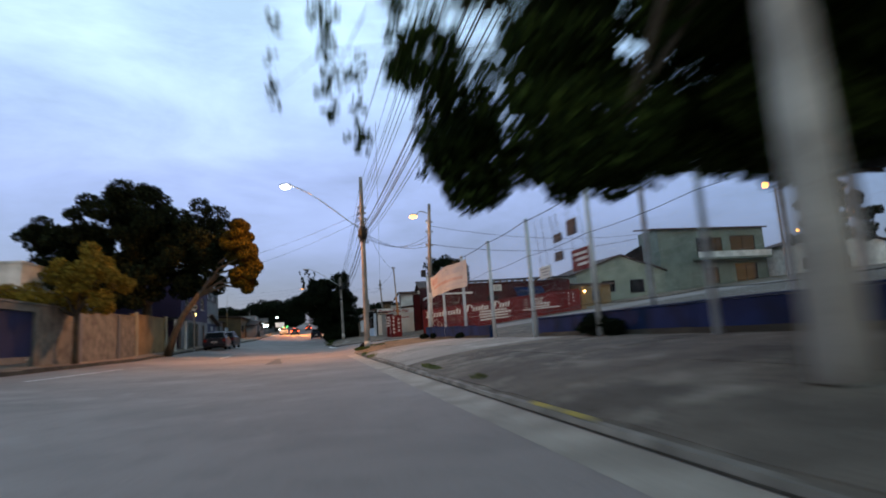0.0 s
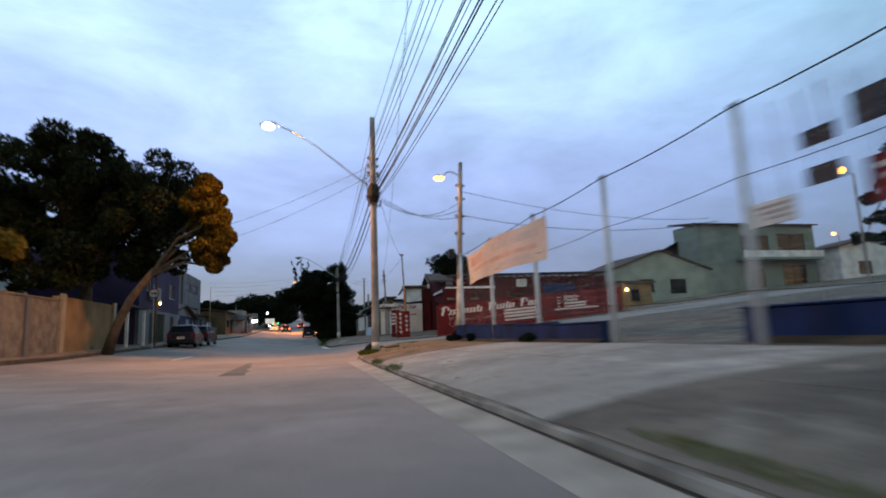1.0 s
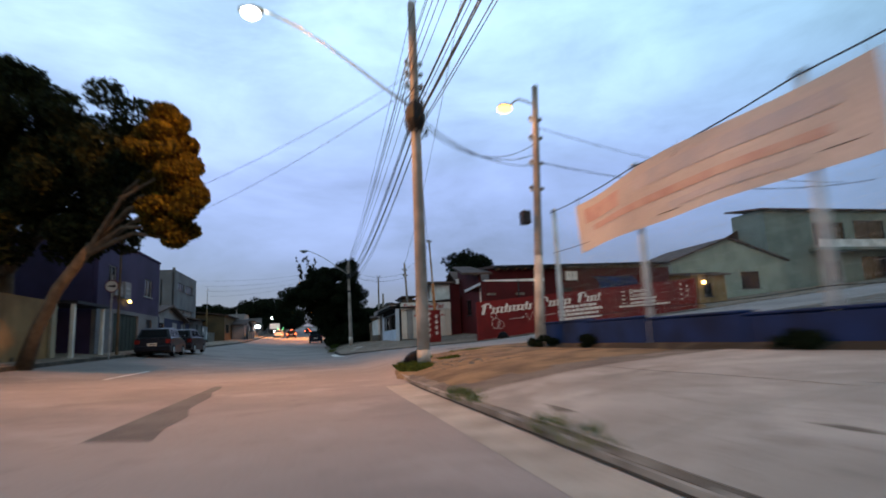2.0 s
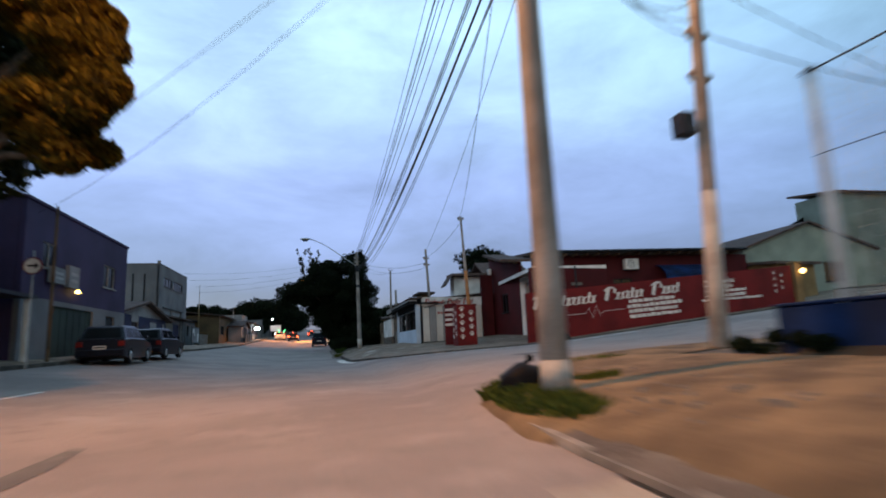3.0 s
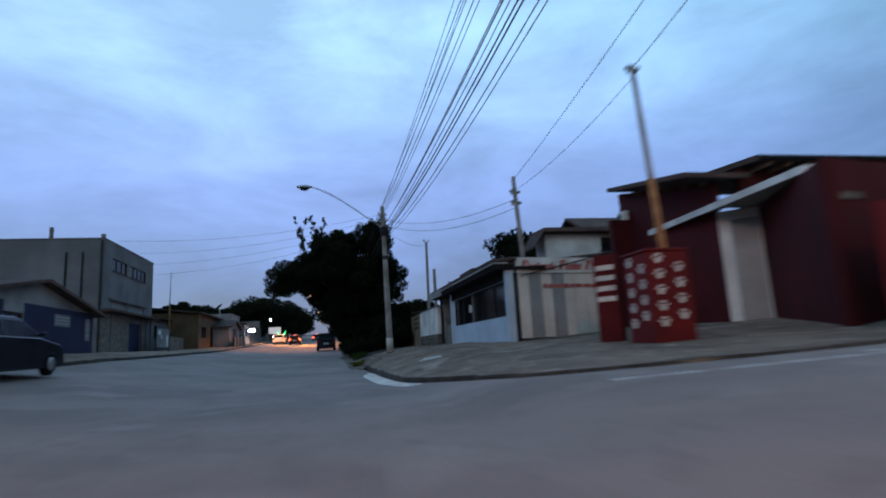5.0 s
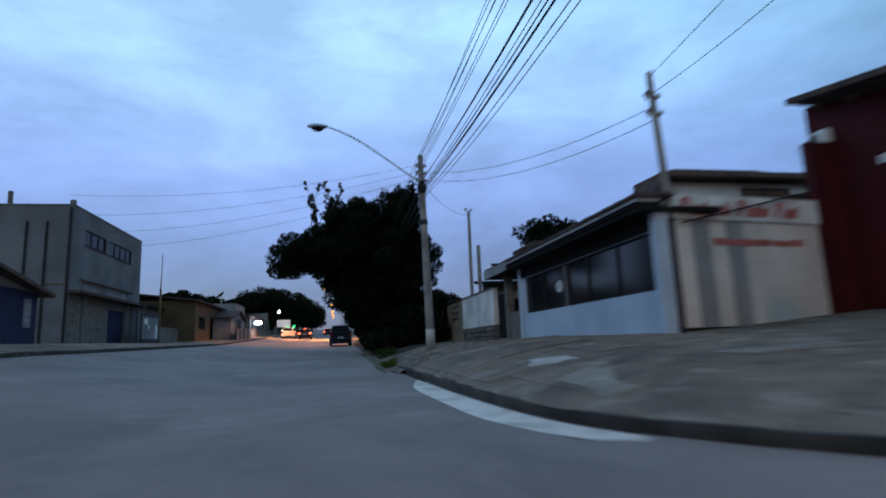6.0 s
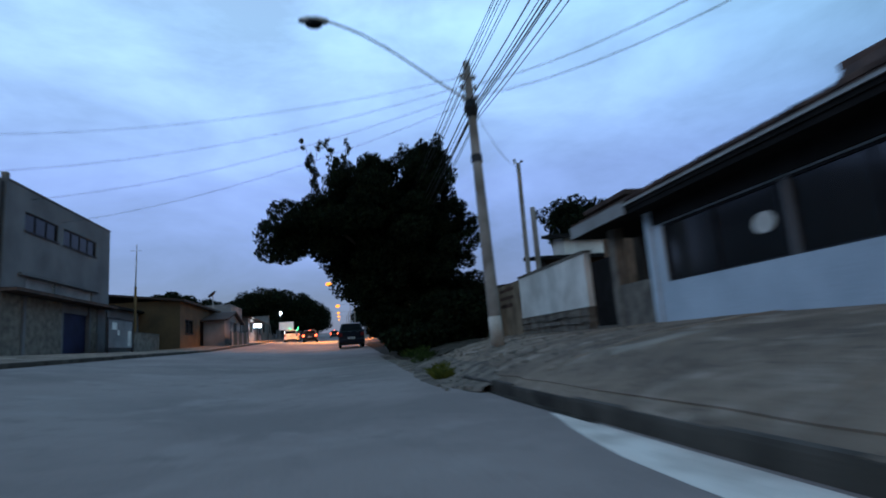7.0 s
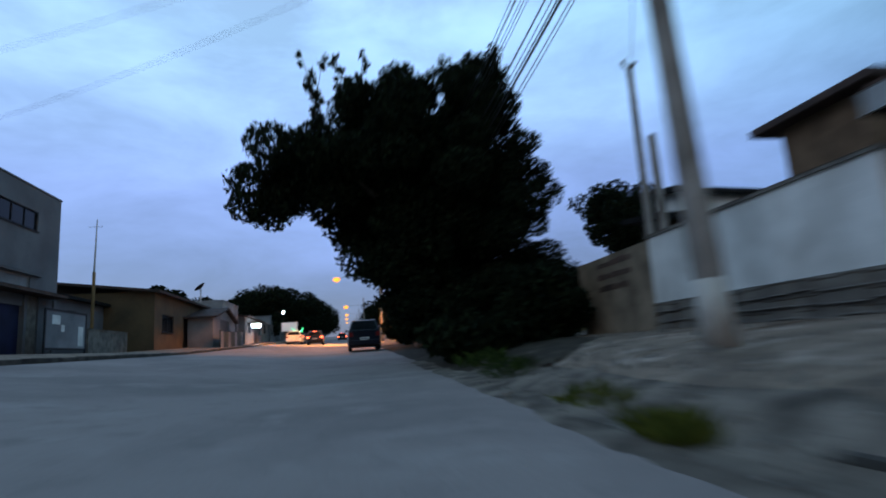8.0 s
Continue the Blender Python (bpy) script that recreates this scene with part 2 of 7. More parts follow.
LEAF_NEAR = foliage("green_leaves", (0.006, 0.011, 0.004), (0.04, 0.062, 0.013))
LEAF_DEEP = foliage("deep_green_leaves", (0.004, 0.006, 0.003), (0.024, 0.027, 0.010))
# Leaf tone with the street lamp's orange put into the colour.
LEAF_LAMPLIT = foliage("lamp_tinted_leaves", (0.006, 0.007, 0.003), (0.092, 0.066, 0.008))
# Leaves of the small tree, with lamp yellow put into their colour.
LEAF_WARM = foliage("lamp_yellow_leaves", (0.09, 0.065, 0.010), (0.32, 0.20, 0.03))
GRASS = foliage("grass_blades", (0.026, 0.036, 0.007), (0.12, 0.13, 0.024))
GRASS_DRY = foliage("dry_grass_blades", (0.06, 0.07, 0.022), (0.20, 0.20, 0.075))
LAMP_WARM = glow("sodium_lamp", (1.0, 0.40, 0.07), 9)
LAMP_SODIUM = glow("deep_sodium_lamp", (1.0, 0.34, 0.02), 2.6)
LAMP_WHITE = glow("bright_lamp", (1.0, 0.86, 0.66), 120)
LAMP_SHOP = glow("shop_light", (0.85, 1.0, 1.0), 25)
TAIL = glow("red_tail_light", (1.0, 0.10, 0.03), 12)
GREEN_GLOW = glow("green_neon", (0.1, 1.0, 0.25), 8)


# ---- mesh helpers ----
def part(name, bm, mat, parent=None, label="", smooth=False):
    me = bpy.data.meshes.new(name)
    bmesh.ops.recalc_face_normals(bm, faces=bm.faces)
    bm.to_mesh(me)
    bm.free()
    me.materials.append(mat)
    if smooth:
        for p in me.polygons:
            p.use_smooth = True
    ob = new(name, me)
    if parent:
        ob.parent = parent
    if label:
        ob["label"] = label
    return ob


def thing(name, label, category, at=(0, 0, 0), turn=0, group="", kind=""):
    ob = new(name)
    ob.matrix_world = pose(*at, 0, 0, turn)
    ob.empty_display_size = 0.2
    return tagged(ob, label, category, group, kind)


def add_box(bm, x0, x1, y0, y1, z0, z1, bevel=0.0, m=None):
    r = bmesh.ops.create_cube(bm, size=1)
    for v in r["verts"]:
        v.co = Vector((x0 + (v.co.x + 0.5) * (x1 - x0), y0 + (v.co.y + 0.5) * (y1 - y0), z0 + (v.co.z + 0.5) * (z1 - z0)))
        if m:
            v.co = m @ v.co
    if bevel:
        edges = list({e for v in r["verts"] for e in v.link_edges})
        bmesh.ops.bevel(bm, geom=edges, offset=bevel, segments=1, affect="EDGES")
    return bm


def box(x0, x1, y0, y1, z0, z1, bevel=0.0):
    return add_box(bmesh.new(), x0, x1, y0, y1, z0, z1, bevel)


def add_tube(bm, points, radii, sides=8, cap=True):
    """A tapered tube along points."""
    pts = [Vector(p) for p in points]
    if not hasattr(radii, "__len__"):
        radii = [radii] * len(pts)
    rings = []
    for i, p in enumerate(pts):
        d = (pts[min(i + 1, len(pts) - 1)] - pts[max(i - 1, 0)]).normalized()
        ref = Vector((1, 0, 0)) if abs(d.x) < 0.8 else Vector((0, 1, 0))
        u = d.cross(ref).normalized()
        v = d.cross(u)
        rings.append([bm.verts.new(p + radii[i] * (math.cos(a) * u + math.sin(a) * v)) for a in (2 * math.pi * k / sides for k in range(sides))])
    for a, b in zip(rings, rings[1:]):
        for k in range(sides):
            bm.faces.new((a[k], a[(k + 1) % sides], b[(k + 1) % sides], b[k]))
    if cap:
        bm.faces.new(rings[0][::-1])
        bm.faces.new(rings[-1])
    return bm


def tube(points, radii, sides=8):
    return add_tube(bmesh.new(), points, radii, sides)


def prism(outline, z0, z1):
    """An upright prism over an outline in x, y."""
    bm = bmesh.new()
    low = [bm.verts.new((x, y, z0)) for x, y in outline]
    top = [bm.verts.new((x, y, z1)) for x, y in outline]
    n = len(low)
    for k in range(n):
        bm.faces.new((low[k], low[(k + 1) % n], top[(k + 1) % n], top[k]))
    bm.faces.new(low[::-1])
    bm.faces.new(top)
    return bm


def sag(a, b, drop, n=12):
    a, b = Vector(a), Vector(b)
    return [a.lerp(b, i / n) - Vector((0, 0, 4 * drop * (i / n) * (1 - i / n))) for i in range(n + 1)]


# ---- the lie of the land ----
def rise(y):
    """The street climbs steadily beyond the crossing."""
    d = min(max(0.0, y - 60), 840)
    return 0.0017 * d * d if d < 10 else 0.034 * (d - 5)


def land(x, y):
    """The road's surface, which climbs on both sides of the street and up the side street."""
    u = max(0.0, x - 2.2)
    bank = 0.35 + 0.27 * min(max((y - 48) / 10, 0), 1) + 0.11 * min(max((y - 59) / 6, 0), 1)
    bank = max(0.0, bank - 0.9 * rise(y))
    far_up = 0.06 * min(max(0.0, x - 9.5), 50)
    cross = 0.055 + 0.0026 * min(max(0.0, y - 32), 33) - 0.0026 * min(max(0.0, y - 66), 27)
    return rise(y) + bank * (1 - math.exp(-u / 1.5)) + 0.03 * min(u, 58) + far_up + cross * min(max(0.0, -2.0 - x), 9)


def kerb_height(x, y):
    """Low kerb before the crossing, higher beyond it, broken away towards the great tree."""
    up = 0.036 + 0.094 * min(max((y - 46) / 11, 0), 1)
    return 0.13 if x < -5 else up * (1 - 0.72 * min(max((y - 62.5) / 3.5, 0), 1))


def walked(x, y):
    return land(x, y) + kerb_height(x, y)


def smooth_line(points, n=6):
    """A rounded way through corner points, in x and y."""
    pts = [Vector((*p, 0)) for p in points]
    out = []
    for i in range(len(pts) - 1):
        p0, p1, p2, p3 = pts[max(i - 1, 0)], pts[i], pts[i + 1], pts[min(i + 2, len(pts) - 1)]
        for k in range(n):
            t = k / n
            out.append(0.5 * (2 * p1 + (p2 - p0) * t + (2 * p0 - 5 * p1 + 4 * p2 - p3) * t * t + (3 * p1 - p0 - 3 * p2 + p3) * t ** 3))
    out.append(pts[-1])
    return [(p.x, p.y) for p in out]


def sheet(name, xs, ys, height, mat, label, category, lift=0.0):
    bm = bmesh.new()
    grid = [[bm.verts.new((x, y, height(x, y) + lift)) for x in xs] for y in ys]
    for a, b in zip(grid, grid[1:]):
        for k in range(len(xs) - 1):
            bm.faces.new((a[k], a[k + 1], b[k + 1], b[k]))
    return tagged(part(name, bm, mat, smooth=True), label, category, kind="structure")


def steps(a, b, n):
    return [a + (b - a) * i / n for i in range(n + 1)]


sheet("ground", [-900, -300, -100, -40, -20, -11, -8.6, -2, 2.2, 3.2, 4.5, 6, 9, 12, 20, 30, 45, 62.2, 100, 400, 900],
      [-900, -300, -100, -40] + steps(-20, 62, 20) + steps(70, 290, 22) + [350, 450, 600, 900], land, EARTH,
      "dusty brown bare earth on which the street lies", "ground", -0.05)
sheet("road", steps(-8.4, 2.2, 6) + steps(2.7, 7.2, 9) + steps(8.5, 40, 16), steps(-40, 62, 51) + steps(66, 290, 40) + [330, 380, 440], land, ASPHALT,
      "worn grey asphalt street with a rising side street", "road")

# kerb lines: near block, far block
NEAR_EDGE = [(2.36, -40)] + smooth_line([(2.36, 22), (2.36, 26.5), (2.5, 29.3), (2.92, 31.0), (3.9, 32.4), (6.2, 33.4), (12, 34.0), (20, 34.6)]) + [(40, 36)]
FAR_EDGE = [(40, 48.8)] + smooth_line([(25, 47.4), (14, 46.2), (8.5, 45.9), (5.6, 46.4), (3.9, 47.8), (2.98, 49.7), (2.42, 52.2), (2.28, 56), (2.28, 60)]) + [(2.28, 120), (2.28, 290)]


def dense(line, gap=2.0):
    out = []
    for (ax, ay), (bx, by) in zip(line, line[1:]):
        n = max(1, int(math.hypot(bx - ax, by - ay) / gap))
        out += [(ax + (bx - ax) * k / n, ay + (by - ay) * k / n) for k in range(n)]
    return out + [line[-1]]


def paved(name, edge, outer, label, mat=None):
    """A raised pavement between the kerb and an inner line."""
    bm = bmesh.new()
    a = [bm.verts.new((x, y, walked(x, y))) for x, y in edge]
    rows = [a]
    for s in (0.01, 0.025, 0.045, 0.07, 0.1, 0.15, 0.25, 0.5, 1.0):
        rows.append([bm.verts.new((x + (ox - x) * s, y + (oy - y) * s, walked(x + (ox - x) * s, y + (oy - y) * s))) for (x, y), (ox, oy) in zip(edge, outer)])
    low = [bm.verts.new((x, y, land(x, y) - 0.04)) for x, y in edge]
    rows.insert(0, low)
    for p, q in zip(rows, rows[1:]):
        for k in range(len(edge) - 1):
            bm.faces.new((p[k], p[k + 1], q[k + 1], q[k]))
    return tagged(part(name, bm, mat or PAVING), label, "pavement", kind="structure")


near = dense(NEAR_EDGE)
pavement_near = paved("pavement_near", near, [(max(x, 40.0), min(y, 27.0)) if y > 27 else (40.0, y) for x, y in near], "cracked grey concrete pavement and forecourt with dirt", PAVING_SHADED)
far = dense(FAR_EDGE)
pavement_far = paved("pavement_far", far, [(40.0, max(y, 56.0)) for x, y in far], "sloping worn concrete pavement before the houses")
left = dense([(-8.4, 290), (-8.4, -40)])
paved("pavement_left", left, [(-40, y) for x, y in left], "grey pavement along the opposite side of the street")


# ---- kerbs and gutters ----
def kerb_row(name, line, label, lift=0.0, mat=None):
    """Single kerb stones laid end to end along a line."""
    k = thing(name, label, "kerb", kind="structure")
    pts = dense(line, 0.2)
    runs, run, length = [], [pts[0]], 0.0
    for a, b in zip(pts, pts[1:]):
        run.append(b)
        length += math.hypot(b[0] - a[0], b[1] - a[1])
        if length >= 1.0:
            runs.append((run[0], run[-1]))
            run, length = [b], 0.0
    for (ax, ay), (bx, by) in runs:
        d = Vector((bx - ax, by - ay, land(bx, by) - land(ax, ay)))
        n = Vector((d.y, -d.x, 0)).normalized() * 0.04
        o = Vector((ax, ay, land(ax, ay)))
        bm = bmesh.new()
        up = kerb_height(ax, ay) + 0.008 + lift
        drop = random.uniform(-0.012, 0.012)
        e = d.normalized() * 0.008
        ring = []
        for c in (o + e, o + d - e):
            ring.append([bm.verts.new(c + n * s + Vector((0, 0, z))) for s, z in ((-1.1, -0.06), (-1.0, up - 0.04 + drop), (-0.75, up - 0.005 + drop), (0.9, up + drop), (1.0, -0.06))])
        for i in range(5):
            bm.faces.new((ring[0][i], ring[0][(i + 1) % 5], ring[1][(i + 1) % 5], ring[1][i]))
        bm.faces.new(ring[0][::-1])
        bm.faces.new(ring[1])
        part("kerb_stone", bm, mat or KERB, k)
    return k


kerb_row("kerb_near", [(2.36, -6), *NEAR_EDGE[1:]], "worn concrete kerb with weeds at its foot", mat=KERB_WORN)
kerb_row("kerb_far", FAR_EDGE[1:-2] + [(2.28, 65.5)], "rounded concrete kerb at the street corner")
kerb_row("kerb_left", [(-8.4, 125), (-8.4, 10)], "low concrete kerb before the shops")


def strip(name, line, inner, outer, mat, label, lift=0.002, taper=0):
    """A band on the road beside a kerb line."""
    bm = bmesh.new()
    rows = []
    ends = [min(1.0, 0.15 + i / taper, 0.15 + (len(line) - 1 - i) / taper) if taper else 1.0 for i in range(len(line))]
    for i, (x, y) in enumerate(line):
        ax, ay = line[max(i - 1, 0)]
        bx, by = line[min(i + 1, len(line) - 1)]
        d = Vector((bx - ax, by - ay)).normalized()
        n = Vector((-d.y, d.x))
        rows.append([bm.verts.new((x + n.x * w, y + n.y * w, land(x + n.x * w, y + n.y * w) + lift)) for w in (inner, inner + (outer - inner) * 0.5 * ends[i], inner + (outer - inner) * ends[i])])
    for a, b in zip(rows, rows[1:]):
        bm.faces.new((a[0], a[1], b[1], b[0]))
        bm.faces.new((a[1], a[2], b[2], b[1]))
    return tagged(part(name, bm, mat), label, "road surface", kind="structure")


GUTTER = material("dusty_gutter_concrete", (0.37, 0.325, 0.27), 0.85, second=(0.23, 0.20, 0.165), scale=1.5, fine=35, bump=0.3)
PAINT_LINE = material("worn_road_paint", (0.62, 0.60, 0.55), 0.8, second=(0.22, 0.21, 0.20), scale=3.5, fine=40, bump=0.2, contrast=(0.48, 0.68))
PAINT_YELLOW = material("worn_yellow_paint", (0.45, 0.33, 0.04), 0.8, second=(0.16, 0.14, 0.09), scale=3.5, fine=40, bump=0.2)
strip("gutter_far", [p for p in dense(FAR_EDGE, 0.5) if 51.0 < p[1] < 60.6], 0.07, 0.54, KERB_PALE, "pale concrete gutter round the corner", taper=5)
strip("gutter_near", [p for p in dense(NEAR_EDGE, 0.5) if -5 < p[1] < 27.2 and p[0] < 4], 0.07, 0.50, GUTTER, "grey concrete gutter along the kerb")
KERB_FOOT_DARK = material("joint_dirt_and_hollow_shade", (0.032, 0.028, 0.022), 0.95, second=(0.07, 0.06, 0.048), scale=3, fine=30, bump=0.5, contrast=(0.5, 0.75))
# Far strip paints the shaded hollow under the kerb; near strip is joint dirt.
strip("kerb_foot_strip", [p for p in dense(FAR_EDGE, 0.5) if 59.5 < p[1] < 64.5], 0.03, 0.10, KERB_FOOT_DARK, "dark strip for joint dirt and the shaded kerb hollow", 0.006)
strip("kerb_foot_strip", [p for p in dense(NEAR_EDGE, 0.5) if -5 < p[1] < 27.5 and p[0] < 4], 0.03, 0.065, KERB_FOOT_DARK, "dark strip for joint dirt and the shaded kerb hollow", 0.006)
side = [p for p in dense(FAR_EDGE, 0.5) if 4.4 < p[0] < 14]
for off in (0.75, 1.1, 1.45):
    strip("road_line", side if off == 1.1 else [p for p in side if p[0] > 6.6], off, off + 0.10, PAINT_LINE, "worn white road line across the side street", 0.003)
strip("road_line", dense([(-6.6, 16), (-6.2, 22)], 0.5), 0, 0.12, PAINT_LINE, "worn white lane dash on the asphalt", 0.003)
strip("road_line", dense([(-4.6, 33), (-4.6, 37)], 0.5), 0, 0.12, PAINT_LINE, "worn white lane dash on the asphalt", 0.003)
strip("kerb_paint", dense([(2.36, 3.7), (2.36, 4.9)], 0.3), -0.03, 0.035, PAINT_YELLOW, "faded yellow paint on the kerb", 0.06)


# ---- poles, lamps and cables ----
def insulator(p, at):
    bm = tube([at, (at[0], at[1], at[2] + 0.05), (at[0], at[1], at[2] + 0.10)], [0.05, 0.065, 0.035], 8)
    return part("insulator", bm, STONE, p)


def utility_pole(x, y, top, r0, r1, lean, label, white_to=0.0, racks=(), mat=CONCRETE):
    z = walked(x, y)
    h = top - z
    p = thing("utility_pole", label, "utility pole", (x, y, z), group="poles along the street")

    def on(s):
        return (lean[0] * s / h, lean[1] * s / h, s)

    rad = lambda s: r0 + (r1 - r0) * s / h  # noqa: E731
    part("shaft", tube([on(s * h / 8) if s else (0, 0, -0.3) for s in range(9)], [rad(s * h / 8) for s in range(9)], 12), mat, p, smooth=True)
    if white_to:
        part("painted_foot", tube([on(0.02), on(white_to)], [rad(0) + 0.006, rad(white_to) + 0.006], 12), LIMEWASH, p, "limewashed foot", smooth=True)
    for s in racks:
        c = on(s)
        part("rack", add_box(bmesh.new(), c[0] - rad(s) - 0.09, c[0] - rad(s) + 0.01, c[1] - 0.03, c[1] + 0.03, s - 0.04, s + 0.04, 0.008), STEEL, p)
        insulator(p, (c[0] - rad(s) - 0.07, c[1], s + 0.04))
        insulator(p, (c[0] + rad(s) + 0.06, c[1], s + 0.0))
    return p, on


def lamp_arm(p, start, end, lit, head_len=0.62, globe=1.0):
    """A bent pipe arm with a long flat lamp head."""
    a, b = Vector(start), Vector(end)
    pts = [a.lerp(b, t) + Vector((0, 0, 0.35 * math.sin(math.pi * t) * t)) for t in (0, 0.2, 0.4, 0.6, 0.75, 0.88, 0.95, 1)]
    part("arm", tube(pts, 0.03, 8), STEEL, p, smooth=True)
    d = Vector((b.x - a.x, b.y - a.y, 0)).normalized()
    c = b + d * head_len * 0.45
    bm = bmesh.new()
    bmesh.ops.create_uvsphere(bm, u_segments=14, v_segments=8, radius=1)
    m = Matrix.Translation(c) @ Matrix.Rotation(math.atan2(d.y, d.x), 4, "Z") @ Matrix.Diagonal((head_len * 0.55, 0.16, 0.10, 1))
    bmesh.ops.transform(bm, matrix=m, verts=bm.verts)
    head = part("lamp_head", bm, STEEL, p, "grey cast lamp head", smooth=True)
    bm = bmesh.new()
    bmesh.ops.create_uvsphere(bm, u_segments=12, v_segments=8, radius=1)
    bmesh.ops.transform(bm, matrix=Matrix.Translation(c + Vector((0, 0, -0.08))) @ Matrix.Diagonal((0.24 * globe, 0.18 * globe, (0.06 + 0.06 * globe) * globe, 1)), verts=bm.verts)
    part("lens", bm, lit or GLASS, head, smooth=True)
    return c


p1, on1 = utility_pole(3.1, 29.7, 9.5, 0.155, 0.10, (0.05, 0.15), "tall concrete utility pole with tangled cables and a lit lamp", 0.35, (6.9, 7.2, 7.5))
z1 = walked(3.1, 29.7)
lamp_arm(p1, on1(6.3), (-0.6 - 3.1, 30.3 - 29.7, 9.2 - z1), LAMP_WHITE)
part("cable_knot", tube([on1(5.75), on1(6.0), on1(6.3), on1(6.5)], [0.15, 0.26, 0.24, 0.14], 9), CABLE, p1, "tangle of black cable joints")
bm = bmesh.new()
for i in range(26):
    a, s = random.uniform(0, 6.28), random.uniform(5.7, 6.9)
    c = Vector(on1(s))
    r = random.uniform(0.14, 0.34)
    pts = [c + Vector((math.cos(a + k * 0.7) * r, math.sin(a + k * 0.7) * r, -0.25 * math.sin(k * 0.8) + k * 0.06)) for k in range(5)]
    add_tube(bm, pts, 0.012, 4)
part("loose_loops", bm, CABLE, p1)

p2, on2 = utility_pole(7.0, 32.1, 8.45, 0.14, 0.09, (0.38, -0.1), "dark concrete utility pole with a small lit lamp", 2.6, (4.6, 5.4, 6.2, 6.8))
z2 = walked(7.0, 32.1)
part("meter_box", box(-0.34, -0.08, -0.2, 0.12, 3.55, 3.95, 0.02), IRON, p2, "black cable junction box")
lamp_arm(p2, on2(7.35), (-0.42, 0.05, 7.3), LAMP_WARM, 0.4)
p4, on4 = utility_pole(3.80, 68.2, 8.2, 0.17, 0.10, (-0.12, 0.15), "concrete utility pole with a long unlit lamp arm", 0.75, (6.5, 6.8, 7.1))
z4 = walked(3.80, 68.2)
lamp_arm(p4, on4(6.45), (0.0 - 3.74, 0.1, 9.25 - z4), None, 0.75)
part("cable_knot", tube([on4(6.0), on4(6.25), on4(6.5)], [0.13, 0.2, 0.12], 9), CABLE, p4, "tangle of black cable joints")
part("clamp_band", tube([on4(4.75), on4(4.95)], [0.15, 0.15], 10), IRON, p4)
p3, on3 = utility_pole(7.95, 50.6, 7.0, 0.085, 0.055, (-0.25, 0.1), "thin service pole with a rusty lower half", 0, (6.2,))
part("rusty_half", tube([on3(0.1), on3(3.6)], [0.10, 0.085], 10), RUST, p3, "rust-orange painted lower half", smooth=True)
_, on5 = utility_pole(7.5, 58.0, 6.6, 0.10, 0.07, (-0.25, 0.0), "slim concrete service pole beside the gate", 0, (4.7, 5.1))
_, on6 = utility_pole(7.1, 74.8, 7.5, 0.10, 0.08, (0.05, 0.0), "slim concrete service pole behind the wall", 0, (6.6,))
utility_pole(7.62, 75.0, 5.75, 0.11, 0.10, (0.0, 0.0), "short stub of a service pole behind the wall")
p8, on8 = utility_pole(3.6, 124.0, 10.6, 0.17, 0.10, (0, 0), "distant concrete pole with a lit sodium lamp")
z8 = walked(3.6, 124)
# Far lenses are oversized, so their shape stands for the lamps' glow.
lamp_arm(p8, on8(7.4), (-0.8 - 3.6, 0.2, 9.1 - z8), LAMP_SODIUM, 0.62, 1.6)
p9, on9 = utility_pole(4.4, 102.6, 10.8, 0.16, 0.10, (0, 0), "concrete pole with a lit lamp among the tree branches")
lamp_arm(p9, on9(7.4), (-1.2 - 4.4, 0.1, 10.1 - walked(4.4, 102.6)), LAMP_SODIUM, 0.5)
for y in (183, 230, 272, 330):
    q, onq = utility_pole(3.4, y, walked(3.4, y) + 8.6, 0.17, 0.10, (0, 0), "distant concrete pole with a lit sodium lamp")
    lamp_arm(q, onq(7.0), (-3.4, 0.2, 6.9), LAMP_SODIUM, 0.62, 2.0)


def world_of(base, local):
    return Vector(base) + Vector(local)


def lamp(name, at, colour, watts, radius=0.15, spread=None):
    d = bpy.data.lights.new(name, "SPOT" if spread else "POINT")
    d.energy, d.color, d.shadow_soft_size = watts, colour, radius
    if spread:
        d.spot_size, d.spot_blend = radians(spread), 0.25
    o = new(name, d)
    o.location = at
    return o


lamp("street_lamp_light", (-0.85, 30.3, 8.95), (1.0, 0.39, 0.09), 4600, 0.2, 176)
lamp("street_lamp_light", (6.28, 32.1, 7.55), (1.0, 0.52, 0.22), 320, 0.15, 176)
lamp("street_lamp_light", (-1.1, 124.2, 8.75), (1.0, 0.33, 0.055), 26000, 0.2, 128)
lamp("street_lamp_light", (-1.45, 102.7, 9.75), (1.0, 0.33, 0.055), 4500, 0.15, 120)
lamp("street_lamp_light", (-0.3, 183.2, 10.8), (1.0, 0.34, 0.06), 14000, 0.2, 112)


def cable(name, a, b, drop, r=0.012, label="black overhead cable between the poles", n=14):
    return tagged(part(name, tube(sag(a, b, drop, n), r, 5), CABLE), label, "cable", group="overhead cables")


at1 = lambda s: world_of((3.1, 29.7, z1), on1(s))  # noqa: E731
at4 = lambda s: world_of((3.80, 68.2, z4), on4(s))  # noqa: E731
at2 = lambda s: world_of((7.0, 32.1, z2), on2(s))  # noqa: E731
at8 = lambda s: world_of((3.6, 124, z8), on8(s))  # noqa: E731
